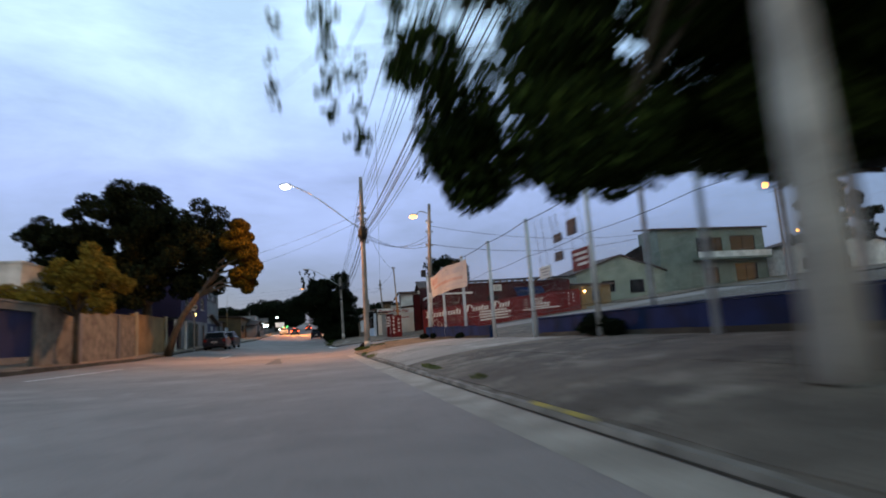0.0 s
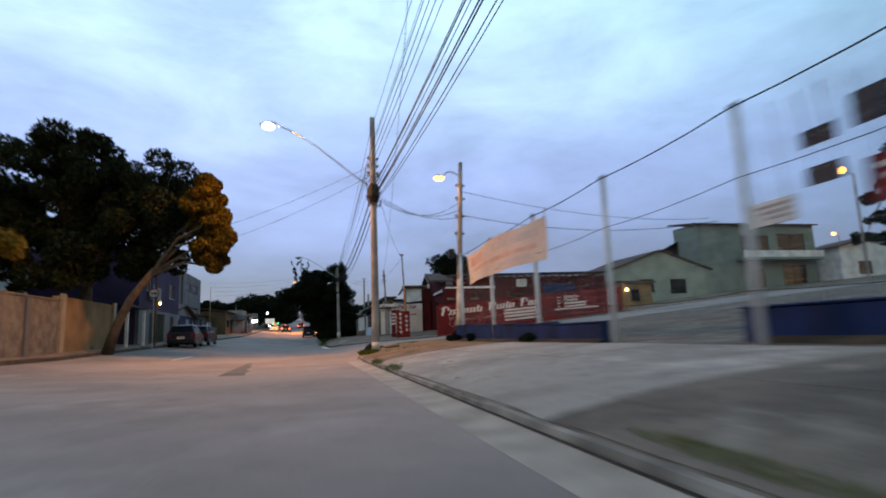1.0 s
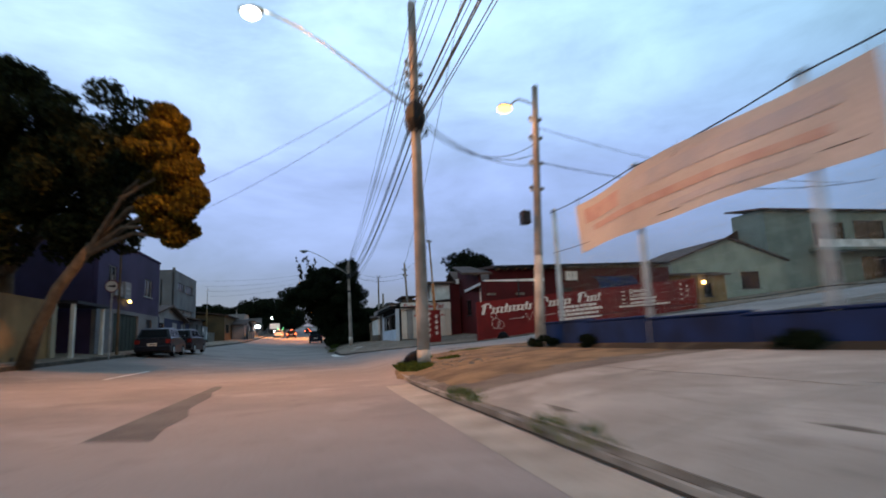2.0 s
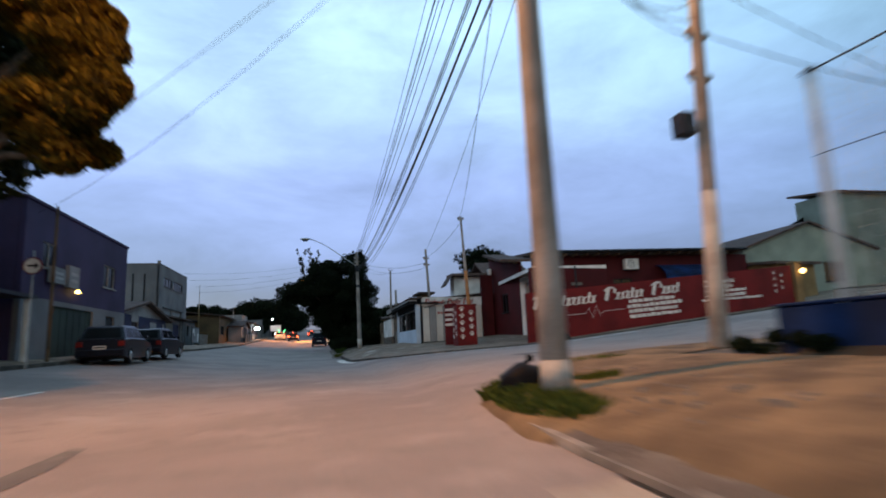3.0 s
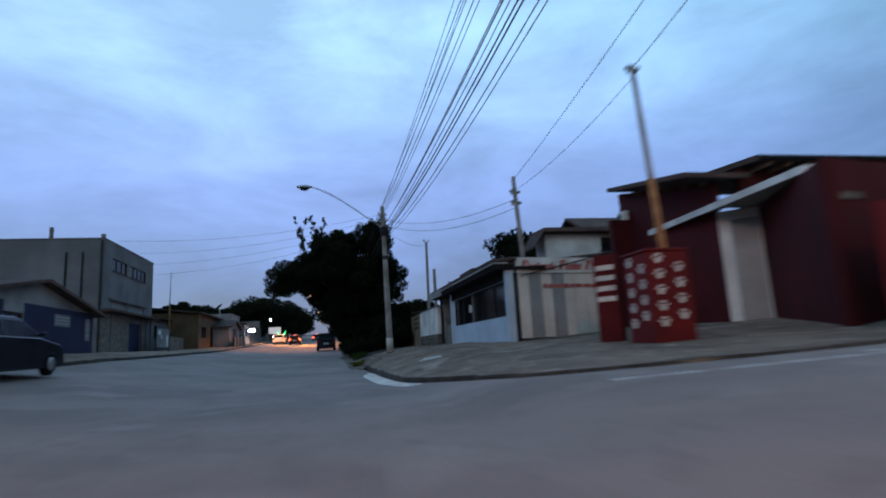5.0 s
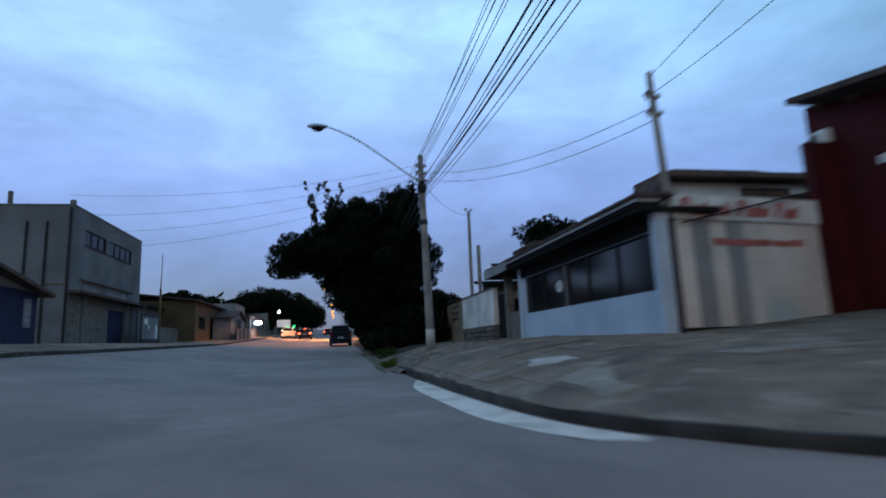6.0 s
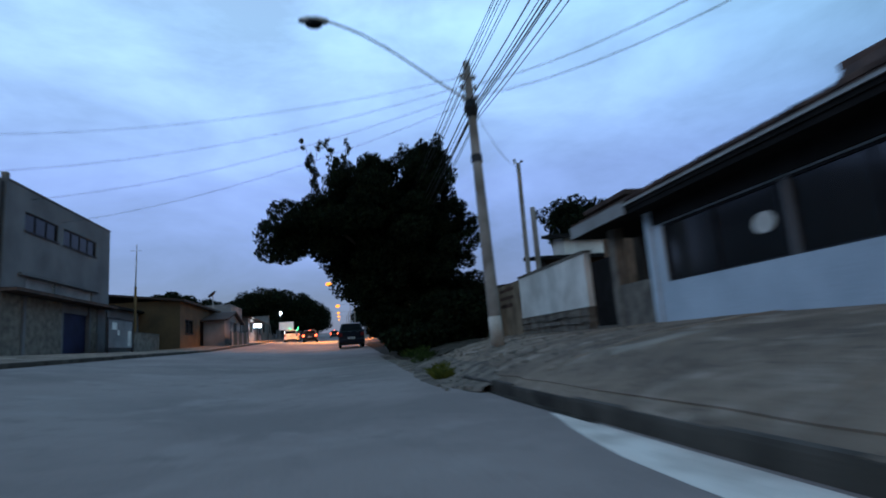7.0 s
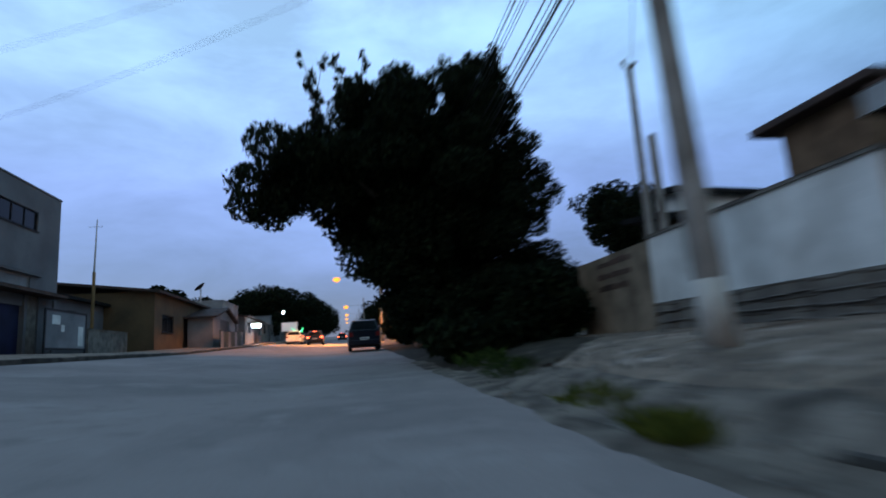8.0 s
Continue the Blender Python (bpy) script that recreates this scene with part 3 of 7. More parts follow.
SPAN = [  # height on the pole, side offset, radius, sag
    (8.6, -0.10, 0.008, 0.5), (8.3, 0.02, 0.008, 0.55), (7.55, -0.2, 0.009, 0.6), (7.25, -0.2, 0.009, 0.6), (6.95, -0.2, 0.009, 0.62),
    (7.5, 0.17, 0.009, 0.55), (6.55, 0.10, 0.014, 0.75), (6.35, 0.20, 0.015, 0.8), (6.42, 0.02, 0.010, 0.70), (6.2, 0.14, 0.015, 0.9),
    (6.15, -0.02, 0.009, 0.78), (6.1, 0.25, 0.011, 1.0), (6.0, 0.05, 0.012, 0.85), (5.9, 0.18, 0.009, 1.1)]
for s, dx, r, d in SPAN:
    e = Vector((dx, 0, 0))
    s4 = min(s - 0.15, 7.3) if s > 6.6 else s + 0.1
    cable("cable", at1(s) + e, Vector((2.9 + dx, -8.0, s + z1)), d * 0.8, r)
    cable("cable", at1(s) + e, at4(s4) + e, d, r)
    cable("cable", at4(s4) + e, at8(min(s4, 8.0)) + e, d * 1.3, r)
for k in range(3):
    cable("service_cable", at1(6.2 - k * 0.1), at2(5.4 + k * 0.35), 0.45 + 0.12 * k, 0.012, "thin drooping service cable between two poles")
cable("service_cable", at2(5.5), (22.0, 33.5, 6.2), 0.6, 0.014, "thin drooping service cable up the side street")
cable("service_cable", at2(6.6), (24.0, 36.5, 7.0), 0.5, 0.012, "thin drooping service cable up the side street")
cable("service_cable", at1(7.3), (-9.4, 44.0, 6.4), 0.5, 0.008, "thin service cable across the street")
cable("service_cable", at1(6.9), (-9.4, 47.0, 6.2), 0.6, 0.008, "thin service cable across the street")
for k in range(4):
    cable("service_cable", at4(7.2 - 0.25 * k), (-9.4, 70.0 + 2 * k, 6.9 - 0.3 * k), 0.45, 0.006, "thin service cable across the street")
cable("service_cable", at4(6.9), world_of((7.5, 58.0, walked(7.5, 58.0)), on5(4.9)), 0.5, 0.009, "thin service cable to the house")
cable("service_cable", at4(6.6), world_of((7.5, 58.0, walked(7.5, 58.0)), on5(4.6)), 0.55, 0.009, "thin service cable to the house")
cable("service_cable", at4(6.5), world_of((7.1, 74.8, walked(7.1, 74.8)), on6(6.4)), 0.4, 0.008, "thin service cable to the house")
cable("service_cable", at1(7.0), world_of((7.88, 50.6, walked(7.88, 50.6)), on3(6.2)), 0.6, 0.009, "thin service cable to the shop")
cable("service_cable", world_of((7.5, 58.0, walked(7.5, 58.0)), on5(5.2)), world_of((7.88, 50.6, walked(7.88, 50.6)), on3(6.0)), 0.2, 0.008, "thin service cable to the shop")
cable("service_cable", world_of((7.5, 58.0, walked(7.5, 58.0)), on5(5.6)), (2.9, 20.0, 8.8), 0.8, 0.008, "thin service cable to the house")

DIRT = material("dry_dirt", (0.20, 0.135, 0.070), 0.95, second=(0.082, 0.056, 0.030), scale=1.6, fine=22, bump=0.6)
bm = bmesh.new()
rows = []
line = [p for p in dense(NEAR_EDGE, 0.3) if p[1] > 27.8 and p[0] < 9.5]
for i, (x, y) in enumerate(line):
    ax, ay = line[max(i - 1, 0)]
    bx, by = line[min(i + 1, len(line) - 1)]
    n = Vector((-(by - ay), bx - ax)).normalized()
    s = math.sin(math.pi * i / (len(line) - 1)) ** 0.5
    row = []
    for w, h in ((0.24, -0.02), (0.18, 0.03), (0.09, 0.07), (-0.02, 0.10), (-0.25, 0.115), (-0.8, 0.105), (-1.7, 0.06)):
        w2 = w * (0.25 + 0.75 * s) + 0.06 * noise.noise(Vector((x * 2, y * 2, w)))
        px, py = x + n.x * w2, y + n.y * w2
        row.append(bm.verts.new((px, py, land(px, py) + h * (0.4 + 0.6 * s if w > 0 else 0.25 + 0.75 * s) + 0.012 * noise.noise(Vector((px * 5, py * 5, 3))))))
    rows.append(row)
for a, b in zip(rows, rows[1:]):
    for k in range(6):
        bm.faces.new((a[k], a[k + 1], b[k + 1], b[k]))
verge = bm
bm = bmesh.new()
rows = []
for i in range(31):
    y = 24.2 + 8.6 * i / 30
    row = []
    for k in range(15):
        x = 2.48 + 3.89 * k / 14
        py = y + (0.7 * noise.noise(Vector((x * 0.9, 3, 4))) if i == 0 else 0)
        edge = min(1, i / 4, (14 - k) / 2, k)
        row.append(bm.verts.new((x, py, walked(x, py) - 0.012 + 0.034 * edge + 0.016 * noise.noise(Vector((x * 3, py * 3, 6))))))
    rows.append(row)
for a, b in zip(rows, rows[1:]):
    for k in range(14):
        if a[k].co.x > 2.47 + 0.42 * max(0.0, b[k].co.y - 29.0):
            bm.faces.new((a[k], a[k + 1], b[k + 1], b[k]))
bmesh.ops.delete(bm, geom=[v for v in bm.verts if not v.link_faces], context="VERTS")
tagged(part("dirt_ground", bm, DIRT, smooth=True), "dry brown dirt over the forecourt by the fence", "verge", kind="structure")
bm = verge
tagged(part("dirt_verge", bm, DIRT, smooth=True), "dry brown dirt spilling over the corner kerb", "verge", kind="structure")

DUST = material("pale_dusty_earth", (0.205, 0.170, 0.135), 0.95, second=(0.062, 0.051, 0.040), scale=2.6, fine=22, bump=0.6)
# broken edge of the pavement, with earth and rubble where the kerb has gone
bm = bmesh.new()
rows = []
for i in range(49):
    y = 63.2 + 16.0 * i / 48
    w = min(1, i / 8)
    row = []
    for k, x in enumerate((1.55, 1.75, 1.95, 2.2, 2.5, 2.8, 3.1)):
        px = 2.2 + (x - 2.2) * (0.25 + 0.75 * w) + 0.16 * noise.noise(Vector((x * 2, y * 0.9, 2)))
        base = land(px, y) + kerb_height(px, y) * min(max((px - 1.7) / 0.7, 0), 1)
        lift = -0.03 if k in (0, 6) else 0.022 + 0.03 * noise.noise(Vector((px * 3, y * 2.2, 8)))
        row.append(bm.verts.new((px, y, base + lift)))
    rows.append(row)
for a, b in zip(rows, rows[1:]):
    for k in range(6):
        bm.faces.new((a[k], a[k + 1], b[k + 1], b[k]))
# Dark ground beneath the great tree: crown shade put into the colour.
SHADE_SOIL = material("shade_dark_soil", (0.030, 0.024, 0.016), 0.95, second=(0.075, 0.060, 0.040), scale=2.2, fine=25, bump=0.6, contrast=(0.5, 0.75))
edge_bm, bm = bm, bmesh.new()
rows = []
for i in range(46):
    y = 70.8 + 0.7 * i
    w = min(1, i / 5)
    row = []
    for k in range(7):
        x = 2.75 - 0.9 * w + (3.6 * w + 0.2) * k / 6 + 0.2 * noise.noise(Vector((k, y * 0.8, 6)))
        base = land(x, y) + kerb_height(x, y) * min(max((x - 1.7) / 0.7, 0), 1)
        row.append(bm.verts.new((x, y, base + (-0.02 if k in (0, 6) else 0.055 + 0.035 * noise.noise(Vector((x * 3, y * 2.2, 5)))))))
    rows.append(row)
for a, b in zip(rows, rows[1:]):
    for k in range(6):
        bm.faces.new((a[k], a[k + 1], b[k + 1], b[k]))
tagged(part("tree_shade_ground", bm, SHADE_SOIL, smooth=True), "dark ground sheet for the shade under the great tree", "soil", kind="structure")
bm = edge_bm
tagged(part("earth_edge", bm, DUST, smooth=True), "brown earth along the broken pavement edge", "verge", kind="structure")


def rubble(count, x0, x1, y0, y1, seed, label):
    """Small angular stones scattered on the ground, all in one mesh."""
    rng = random.Random(seed)
    bm = bmesh.new()
    for _ in range(count):
        x, y, r = rng.uniform(x0, x1), rng.uniform(y0, y1), rng.uniform(0.015, 0.05) * (1.8 if rng.random() < 0.06 else 1)
        z = land(x, y) + kerb_height(x, y) * min(max((x - 1.7) / 0.7, 0), 1) + 0.02
        ring = [(math.cos(a) * r * rng.uniform(0.7, 1.2), math.sin(a) * r * rng.uniform(0.7, 1.2)) for a in (0, 1.26, 2.5, 3.77, 5.0)]
        low = [bm.verts.new((x + u, y + v, z - r * 0.5)) for u, v in ring]
        top = [bm.verts.new((x + u * 0.6, y + v * 0.6, z + r * rng.uniform(0.3, 0.8))) for u, v in ring]
        for k in range(5):
            bm.faces.new((low[k], low[(k + 1) % 5], top[(k + 1) % 5], top[k]))
        bm.faces.new(top)
    return tagged(part("rubble", bm, STONE), label, "rubble", kind="stuff")


rubble(300, 1.7, 3.4, 63.5, 73.0, 61, "small broken stones along the pavement edge")
rubble(160, 2.5, 5.8, 62.0, 74.0, 62, "scattered grit on the worn pavement")
rubble(60, 2.9, 4.4, 27.0, 31.0, 63, "scattered grit on the dirt corner")


# ---- trees and weeds ----
def leaf_mesh(name, centres, radii, count, size, mat, parent, seed, flat=0.75, label="", shell=0.45):
    """Many small leaves scattered through clumps, all in one mesh."""
    rng = np.random.default_rng(seed)
    centres, radii = np.array(centres, float), np.array(radii, float)
    share = radii ** 2 / (radii ** 2).sum()
    pick = rng.choice(len(centres), count, p=share)
    way = rng.normal(size=(count, 3))
    way /= np.linalg.norm(way, axis=1)[:, None]
    far = radii[pick] * (shell + (1.08 - shell) * rng.random(count) ** 0.6)
    pos = centres[pick] + way * far[:, None] * np.array([1, 1, flat])
    u = rng.normal(size=(count, 3))
    u /= np.linalg.norm(u, axis=1)[:, None]
    v = np.cross(u, rng.normal(size=(count, 3)))
    v /= np.linalg.norm(v, axis=1)[:, None]
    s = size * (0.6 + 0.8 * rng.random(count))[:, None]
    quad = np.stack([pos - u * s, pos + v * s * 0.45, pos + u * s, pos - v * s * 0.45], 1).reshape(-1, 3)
    me = bpy.data.meshes.new(name)
    me.from_pydata(quad.tolist(), [], [tuple(range(4 * i, 4 * i + 4)) for i in range(count)])
    me.materials.append(mat)
    ob = new(name, me)
    ob.parent = parent
    if label:
        ob["label"] = label
    return ob


def clumps(rng, centre, size, n, r0, r1):
    """Clump centres spread through an ellipsoid, nearer its skin."""
    out, rad = [], []
    for _ in range(n):
        w = Vector((rng.gauss(0, 1), rng.gauss(0, 1), rng.gauss(0, 1))).normalized() * (rng.random() ** 0.45)
        out.append((centre[0] + w.x * size[0], centre[1] + w.y * size[1], centre[2] + w.z * size[2]))
        rad.append(rng.uniform(r0, r1))
    return out, rad


def tree(x, y, z, label, trunk_h, trunk_r, lobes, n, leaves, leaf, mat, seed, trunk_mat=BARK, white_to=0.0, r0=0.7, r1=1.5, lean=(0.0, 0.0), limbs=9, shell=0.45):
    """A tree with a tapered trunk, limbs into the crown and leaf clumps; lobes are (centre, half sizes) from its foot."""
    rng = random.Random(seed)
    t = thing("tree", label, "tree", (x, y, z))
    top = Vector((lean[0], lean[1], trunk_h))
    part("trunk", tube([(0, 0, -0.3), (lean[0] * 0.2, lean[1] * 0.2, trunk_h * 0.3), (lean[0] * 0.5, lean[1] * 0.5, trunk_h * 0.65), top],
                       [trunk_r * 1.35, trunk_r, trunk_r * 0.9, trunk_r * 0.75], 10), trunk_mat, t, smooth=True)
    if white_to:
        part("whitewash", tube([(0, 0, 0.0), (lean[0] * 0.3, lean[1] * 0.3, white_to)], [trunk_r * 1.3, trunk_r * 1.02], 12), LIMEWASH, t, "whitewashed lower trunk", smooth=True)
    cs, rs = [], []
    total = sum(s[0] * s[1] * s[2] for _, s in lobes)
    for c, s in lobes:
        a, b = clumps(rng, c, s, max(4, int(n * s[0] * s[1] * s[2] / total)), r0, r1)
        cs += a
        rs += b
    for c in rng.sample(cs, min(limbs, len(cs))):
        e = Vector(c)
        m = top.lerp(e, 0.5) + Vector((rng.uniform(-0.3, 0.3), rng.uniform(-0.3, 0.3), 0.3))
        part("limb", tube([top * 0.93, m, e], [trunk_r * 0.55, trunk_r * 0.32, trunk_r * 0.1], 6), trunk_mat, t)
    leaf_mesh("crown", cs, rs, leaves, leaf, mat, t, seed, shell=shell)
    return t


def grass(x, y, rx, ry, count, height, seed, label="tuft of grass and weeds at the kerb", mat=GRASS):
    rng = np.random.default_rng(seed)
    vs, fs = [], []
    for i in range(count):
        a, r = rng.random() * 6.28, math.sqrt(rng.random())
        px, py = x + math.cos(a) * r * rx, y + math.sin(a) * r * ry
        on_pavement = px > 2.28
        z = (walked(px, py) if on_pavement else land(px, py)) - 0.01
        h = height * (0.4 + 0.8 * rng.random())
        b = rng.random() * 6.28
        dx, dy = math.cos(b) * 0.008, math.sin(b) * 0.008
        lx, ly = rng.normal() * h * 0.45, rng.normal() * h * 0.45
        k = len(vs)
        vs += [(px - dx, py - dy, z), (px + dx, py + dy, z), (px + lx * 0.4 + dx, py + ly * 0.4 + dy, z + h * 0.6), (px + lx, py + ly, z + h)]
        fs.append((k, k + 1, k + 2, k + 3))
    me = bpy.data.meshes.new("grass")
    me.from_pydata(vs, [], fs)
    me.materials.append(mat)
    return tagged(new("grass", me), label, "grass", kind="stuff")


# near tree whose crown hangs over the pavement at the start
tree(3.75, 2.9, walked(3.75, 2.9), "leaning street tree with a whitewashed trunk and dark crown", 3.3, 0.15,
     [((-0.5, 1.9, 2.45), (1.7, 1.5, 0.85)), ((-1.6, 2.0, 2.75), (0.9, 1.1, 0.7)), ((-0.2, 1.2, 3.5), (1.9, 1.6, 0.7)), ((1.5, 1.1, 2.9), (1.7, 2.0, 1.0)), ((3.6, 0.4, 3.2), (1.6, 2.0, 0.9)), ((0.8, -0.6, 4.1), (2.4, 2.6, 0.9)), ((3.0, 1.5, 4.3), (2.2, 2.6, 0.9))], 380, 135000, 0.06, LEAF_NEAR, 3, white_to=3.2, r0=0.2, r1=0.45)
hang = thing("hanging_twigs", "sparse leafy twigs hanging from a tree overhead", "twigs", (0.9, 4.6, 0))
rng = random.Random(6)
cs, rs = [], []
for k in range(11):
    hx, hy = rng.uniform(-1.0, 1.1), rng.uniform(-0.5, 0.8)
    low = rng.uniform(2.45, 3.1) + max(0, -hx) * 0.25
    part("twig", tube([(1.9, hy * 0.5, 3.75), (hx * 0.8 + 0.3, hy, 3.6), (hx, hy, low)], [0.016, 0.01, 0.004], 4), BARK, hang)
    for s in (0.0, 0.35, 0.7):
        cs.append((hx, hy, low + s))
        rs.append(rng.uniform(0.07, 0.15))
leaf_mesh("leaves", cs, rs, 800, 0.05, LEAF_NEAR, hang, 66, flat=1.4, shell=0.05)
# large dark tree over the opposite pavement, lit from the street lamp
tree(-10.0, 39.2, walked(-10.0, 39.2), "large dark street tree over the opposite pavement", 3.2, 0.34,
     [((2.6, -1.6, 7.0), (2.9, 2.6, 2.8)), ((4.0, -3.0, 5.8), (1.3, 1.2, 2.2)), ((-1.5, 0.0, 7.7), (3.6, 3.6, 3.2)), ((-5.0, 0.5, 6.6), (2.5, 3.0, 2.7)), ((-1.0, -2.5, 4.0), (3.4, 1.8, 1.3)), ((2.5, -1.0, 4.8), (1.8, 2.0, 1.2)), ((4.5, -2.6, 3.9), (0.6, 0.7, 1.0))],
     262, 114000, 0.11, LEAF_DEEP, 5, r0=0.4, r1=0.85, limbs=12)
# Lamp-lit side of the crowns: the orange glow is in the leaf colour.
tree(-8.3, 37.0, walked(-8.3, 37.0), "leaning street tree with lamp orange put into its leaf colour", 3.6, 0.2,
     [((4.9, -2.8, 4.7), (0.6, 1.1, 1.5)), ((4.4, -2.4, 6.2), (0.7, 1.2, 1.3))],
     60, 100000, 0.075, LEAF_LAMPLIT, 41, r0=0.26, r1=0.52, limbs=9, lean=(2.2, -1.2), shell=0.6)
tree(-8.9, 25.2, walked(-8.9, 25.2), "small yellowish street tree over a wall", 2.0, 0.11,
     [((0.3, 0, 3.2), (1.7, 2.0, 1.4)), ((-1.6, 0.3, 2.4), (1.3, 1.5, 0.9))], 60, 15000, 0.075, LEAF_WARM, 8, r0=0.22, r1=0.5)
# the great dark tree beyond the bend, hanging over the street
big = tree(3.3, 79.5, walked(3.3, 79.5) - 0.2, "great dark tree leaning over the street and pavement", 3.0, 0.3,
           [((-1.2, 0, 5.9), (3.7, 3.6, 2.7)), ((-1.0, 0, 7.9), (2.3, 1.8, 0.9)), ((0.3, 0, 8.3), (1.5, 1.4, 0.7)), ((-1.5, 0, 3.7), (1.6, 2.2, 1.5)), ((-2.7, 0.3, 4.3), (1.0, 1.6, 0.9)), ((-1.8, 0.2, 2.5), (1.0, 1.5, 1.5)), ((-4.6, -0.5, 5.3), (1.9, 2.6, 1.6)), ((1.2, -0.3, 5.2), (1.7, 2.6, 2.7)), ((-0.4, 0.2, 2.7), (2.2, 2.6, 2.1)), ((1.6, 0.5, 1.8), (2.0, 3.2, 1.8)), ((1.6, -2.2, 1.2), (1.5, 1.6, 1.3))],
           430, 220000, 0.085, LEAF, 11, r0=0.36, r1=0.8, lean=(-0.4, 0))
rng = random.Random(4)
cs, rs = [], []
for k in range(8):
    bx, bz = -3.6 + rng.uniform(-1.0, 1.3), rng.uniform(7.3, 7.9)
    tip = (bx + rng.uniform(-0.7, 0.5), rng.uniform(-0.6, 0.6), bz + rng.uniform(1.0, 2.4))
    part("twig", tube([(bx * 0.9, 0, 6.6), (bx, 0, bz), tip], [0.035, 0.02, 0.008], 5), BARK, big)
    for s in (0.15, 0.3, 0.45, 0.6, 0.75, 0.9, 1.0):
        if rng.random() < 0.8:
            cs.append((bx + (tip[0] - bx) * s + rng.uniform(-0.12, 0.12), tip[1] * s, bz + (tip[2] - bz) * s))
            rs.append(rng.uniform(0.07, 0.17))
for k in range(22):
    cs.append((rng.uniform(-0.2, 1.9), rng.uniform(-1.2, 1.2), rng.uniform(7.6, 9.5)))
    rs.append(rng.uniform(0.25, 0.5))
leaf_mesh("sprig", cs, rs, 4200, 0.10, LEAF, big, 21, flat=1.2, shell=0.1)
# shrubs under it
for i, (sx, sy, h) in enumerate(((2.9, 75.8, 0.9), (4.6, 76.6, 2.2), (5.4, 79.0, 2.9), (3.2, 83.5, 2.2), (4.6, 86.0, 3.2), (3.1, 88.6, 3.2), (3.3, 92.6, 3.6), (4.5, 90.4, 4.2), (3.3, 97.0, 4.0), (3.6, 105.5, 4.2), (3.9, 110.5, 4.2))):
    s = thing("shrub", "dense dark shrub at the foot of the great tree", "shrub", (sx, sy, walked(sx, sy)), group="shrubs under the tree")
    part("stem", tube([(0, 0, -0.1), (0, 0.1, h * 0.5)], [0.05, 0.03], 6), BARK, s)
    a, b = clumps(random.Random(40 + i), (0, 0, h * 0.5), (1.0, 1.5, h * 0.45), 18, 0.32, 0.6)
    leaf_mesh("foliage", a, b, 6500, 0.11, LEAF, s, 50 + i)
# round dark trees behind the roofs and far trees along the street
FAR_TREES = [(28.4, 116, 7.3, 6.3, 5.2, 7), (9.0, 108, 1.2, 4.0, 2.6, 9), (15.0, 128, 1.2, 6.0, 3.0, 8),
             (-12.5, 146, 2.6, 6.0, 4.6, 13), (-9.5, 158, 2.6, 6.5, 5.0, 14), (-7.6, 176, 2.6, 6.5, 4.8, 35), (-20.0, 146, 1.8, 6.0, 4.0, 15), (-30.0, 150, 1.6, 6.0, 3.6, 16), (-8.5, 205, 3.0, 7.5, 5.0, 17), (-17.5, 118, 2.2, 3.6, 2.6, 34),
             (7.5, 160, 2.4, 6.0, 3.8, 19), (8.0, 195, 2.6, 6.0, 4.2, 20), (-36.0, 190, 2.6, 7.0, 4.4, 22), (10.0, 250, 3.0, 8.0, 5.0, 23), (-9.0, 255, 3.0, 8.0, 5.0, 24)]
for tx, ty, th, w, hh, sd in FAR_TREES:
    tree(tx, ty, walked(tx, ty) - 0.13, "dark broad tree standing behind the roofs", th + 1.2, 0.22, [((0, 0, th + 0.6 + hh * 0.42), (w * 0.72, w * 0.72, hh * 0.6)), ((w * 0.25, 0, th + 0.2), (w * 0.5, w * 0.5, hh * 0.3))], 110, 20000, 0.22, LEAF, sd, r0=0.11 * w + 0.15, r1=0.2 * w + 0.3, limbs=5)
tree(56.0, 48.0, land(56, 48), "dark layered pine tree beyond the court", 12.0, 0.3, [((0, 0, 3.6), (5.2, 5.0, 0.35)), ((0.4, 0, 5.4), (4.6, 4.6, 0.35)), ((-0.4, 0, 7.2), (4.4, 4.2, 0.3)), ((0.3, 0, 9.0), (3.2, 3.2, 0.3)), ((0, 0, 10.6), (2.3, 2.3, 0.3)), ((0, 0, 12.0), (1.0, 1.0, 0.5))], 110, 16000, 0.2, LEAF, 31, r0=0.4, r1=0.75, limbs=14)

TUFTS = [(2.60, 10.8, 0.08, 0.9, 420, 0.06, 1), (2.62, 7.55, 0.09, 0.32, 150, 0.06, 3), (2.42, 20.6, 0.16, 0.7, 120, 0.10, 2), (2.4, 23.5, 0.12, 0.8, 160, 0.10, 13),
         (2.80, 29.4, 0.32, 1.1, 2600, 0.12, 4), (2.85, 30.5, 0.3, 0.5, 1500, 0.13, 24), (3.2, 31.0, 0.35, 0.3, 1000, 0.14, 6), (3.78, 30.1, 0.26, 0.2, 420, 0.10, 28), (4.7, 32.1, 0.5, 0.25, 420, 0.12, 25),
         (2.06, 66.4, 0.16, 0.38, 460, 0.24, 8), (2.28, 68.2, 0.22, 0.7, 420, 0.15, 9), (2.5, 72.0, 0.35, 1.2, 360, 0.2, 10), (2.6, 75.0, 0.4, 2.2, 600, 0.28, 11)]
for gx, gy, rx, ry, n, h, sd in TUFTS:
    grass(gx, gy, rx, ry, n, h, sd, mat=GRASS_DRY if gy < 25 else LEAF_NEAR if gy > 70 else GRASS)


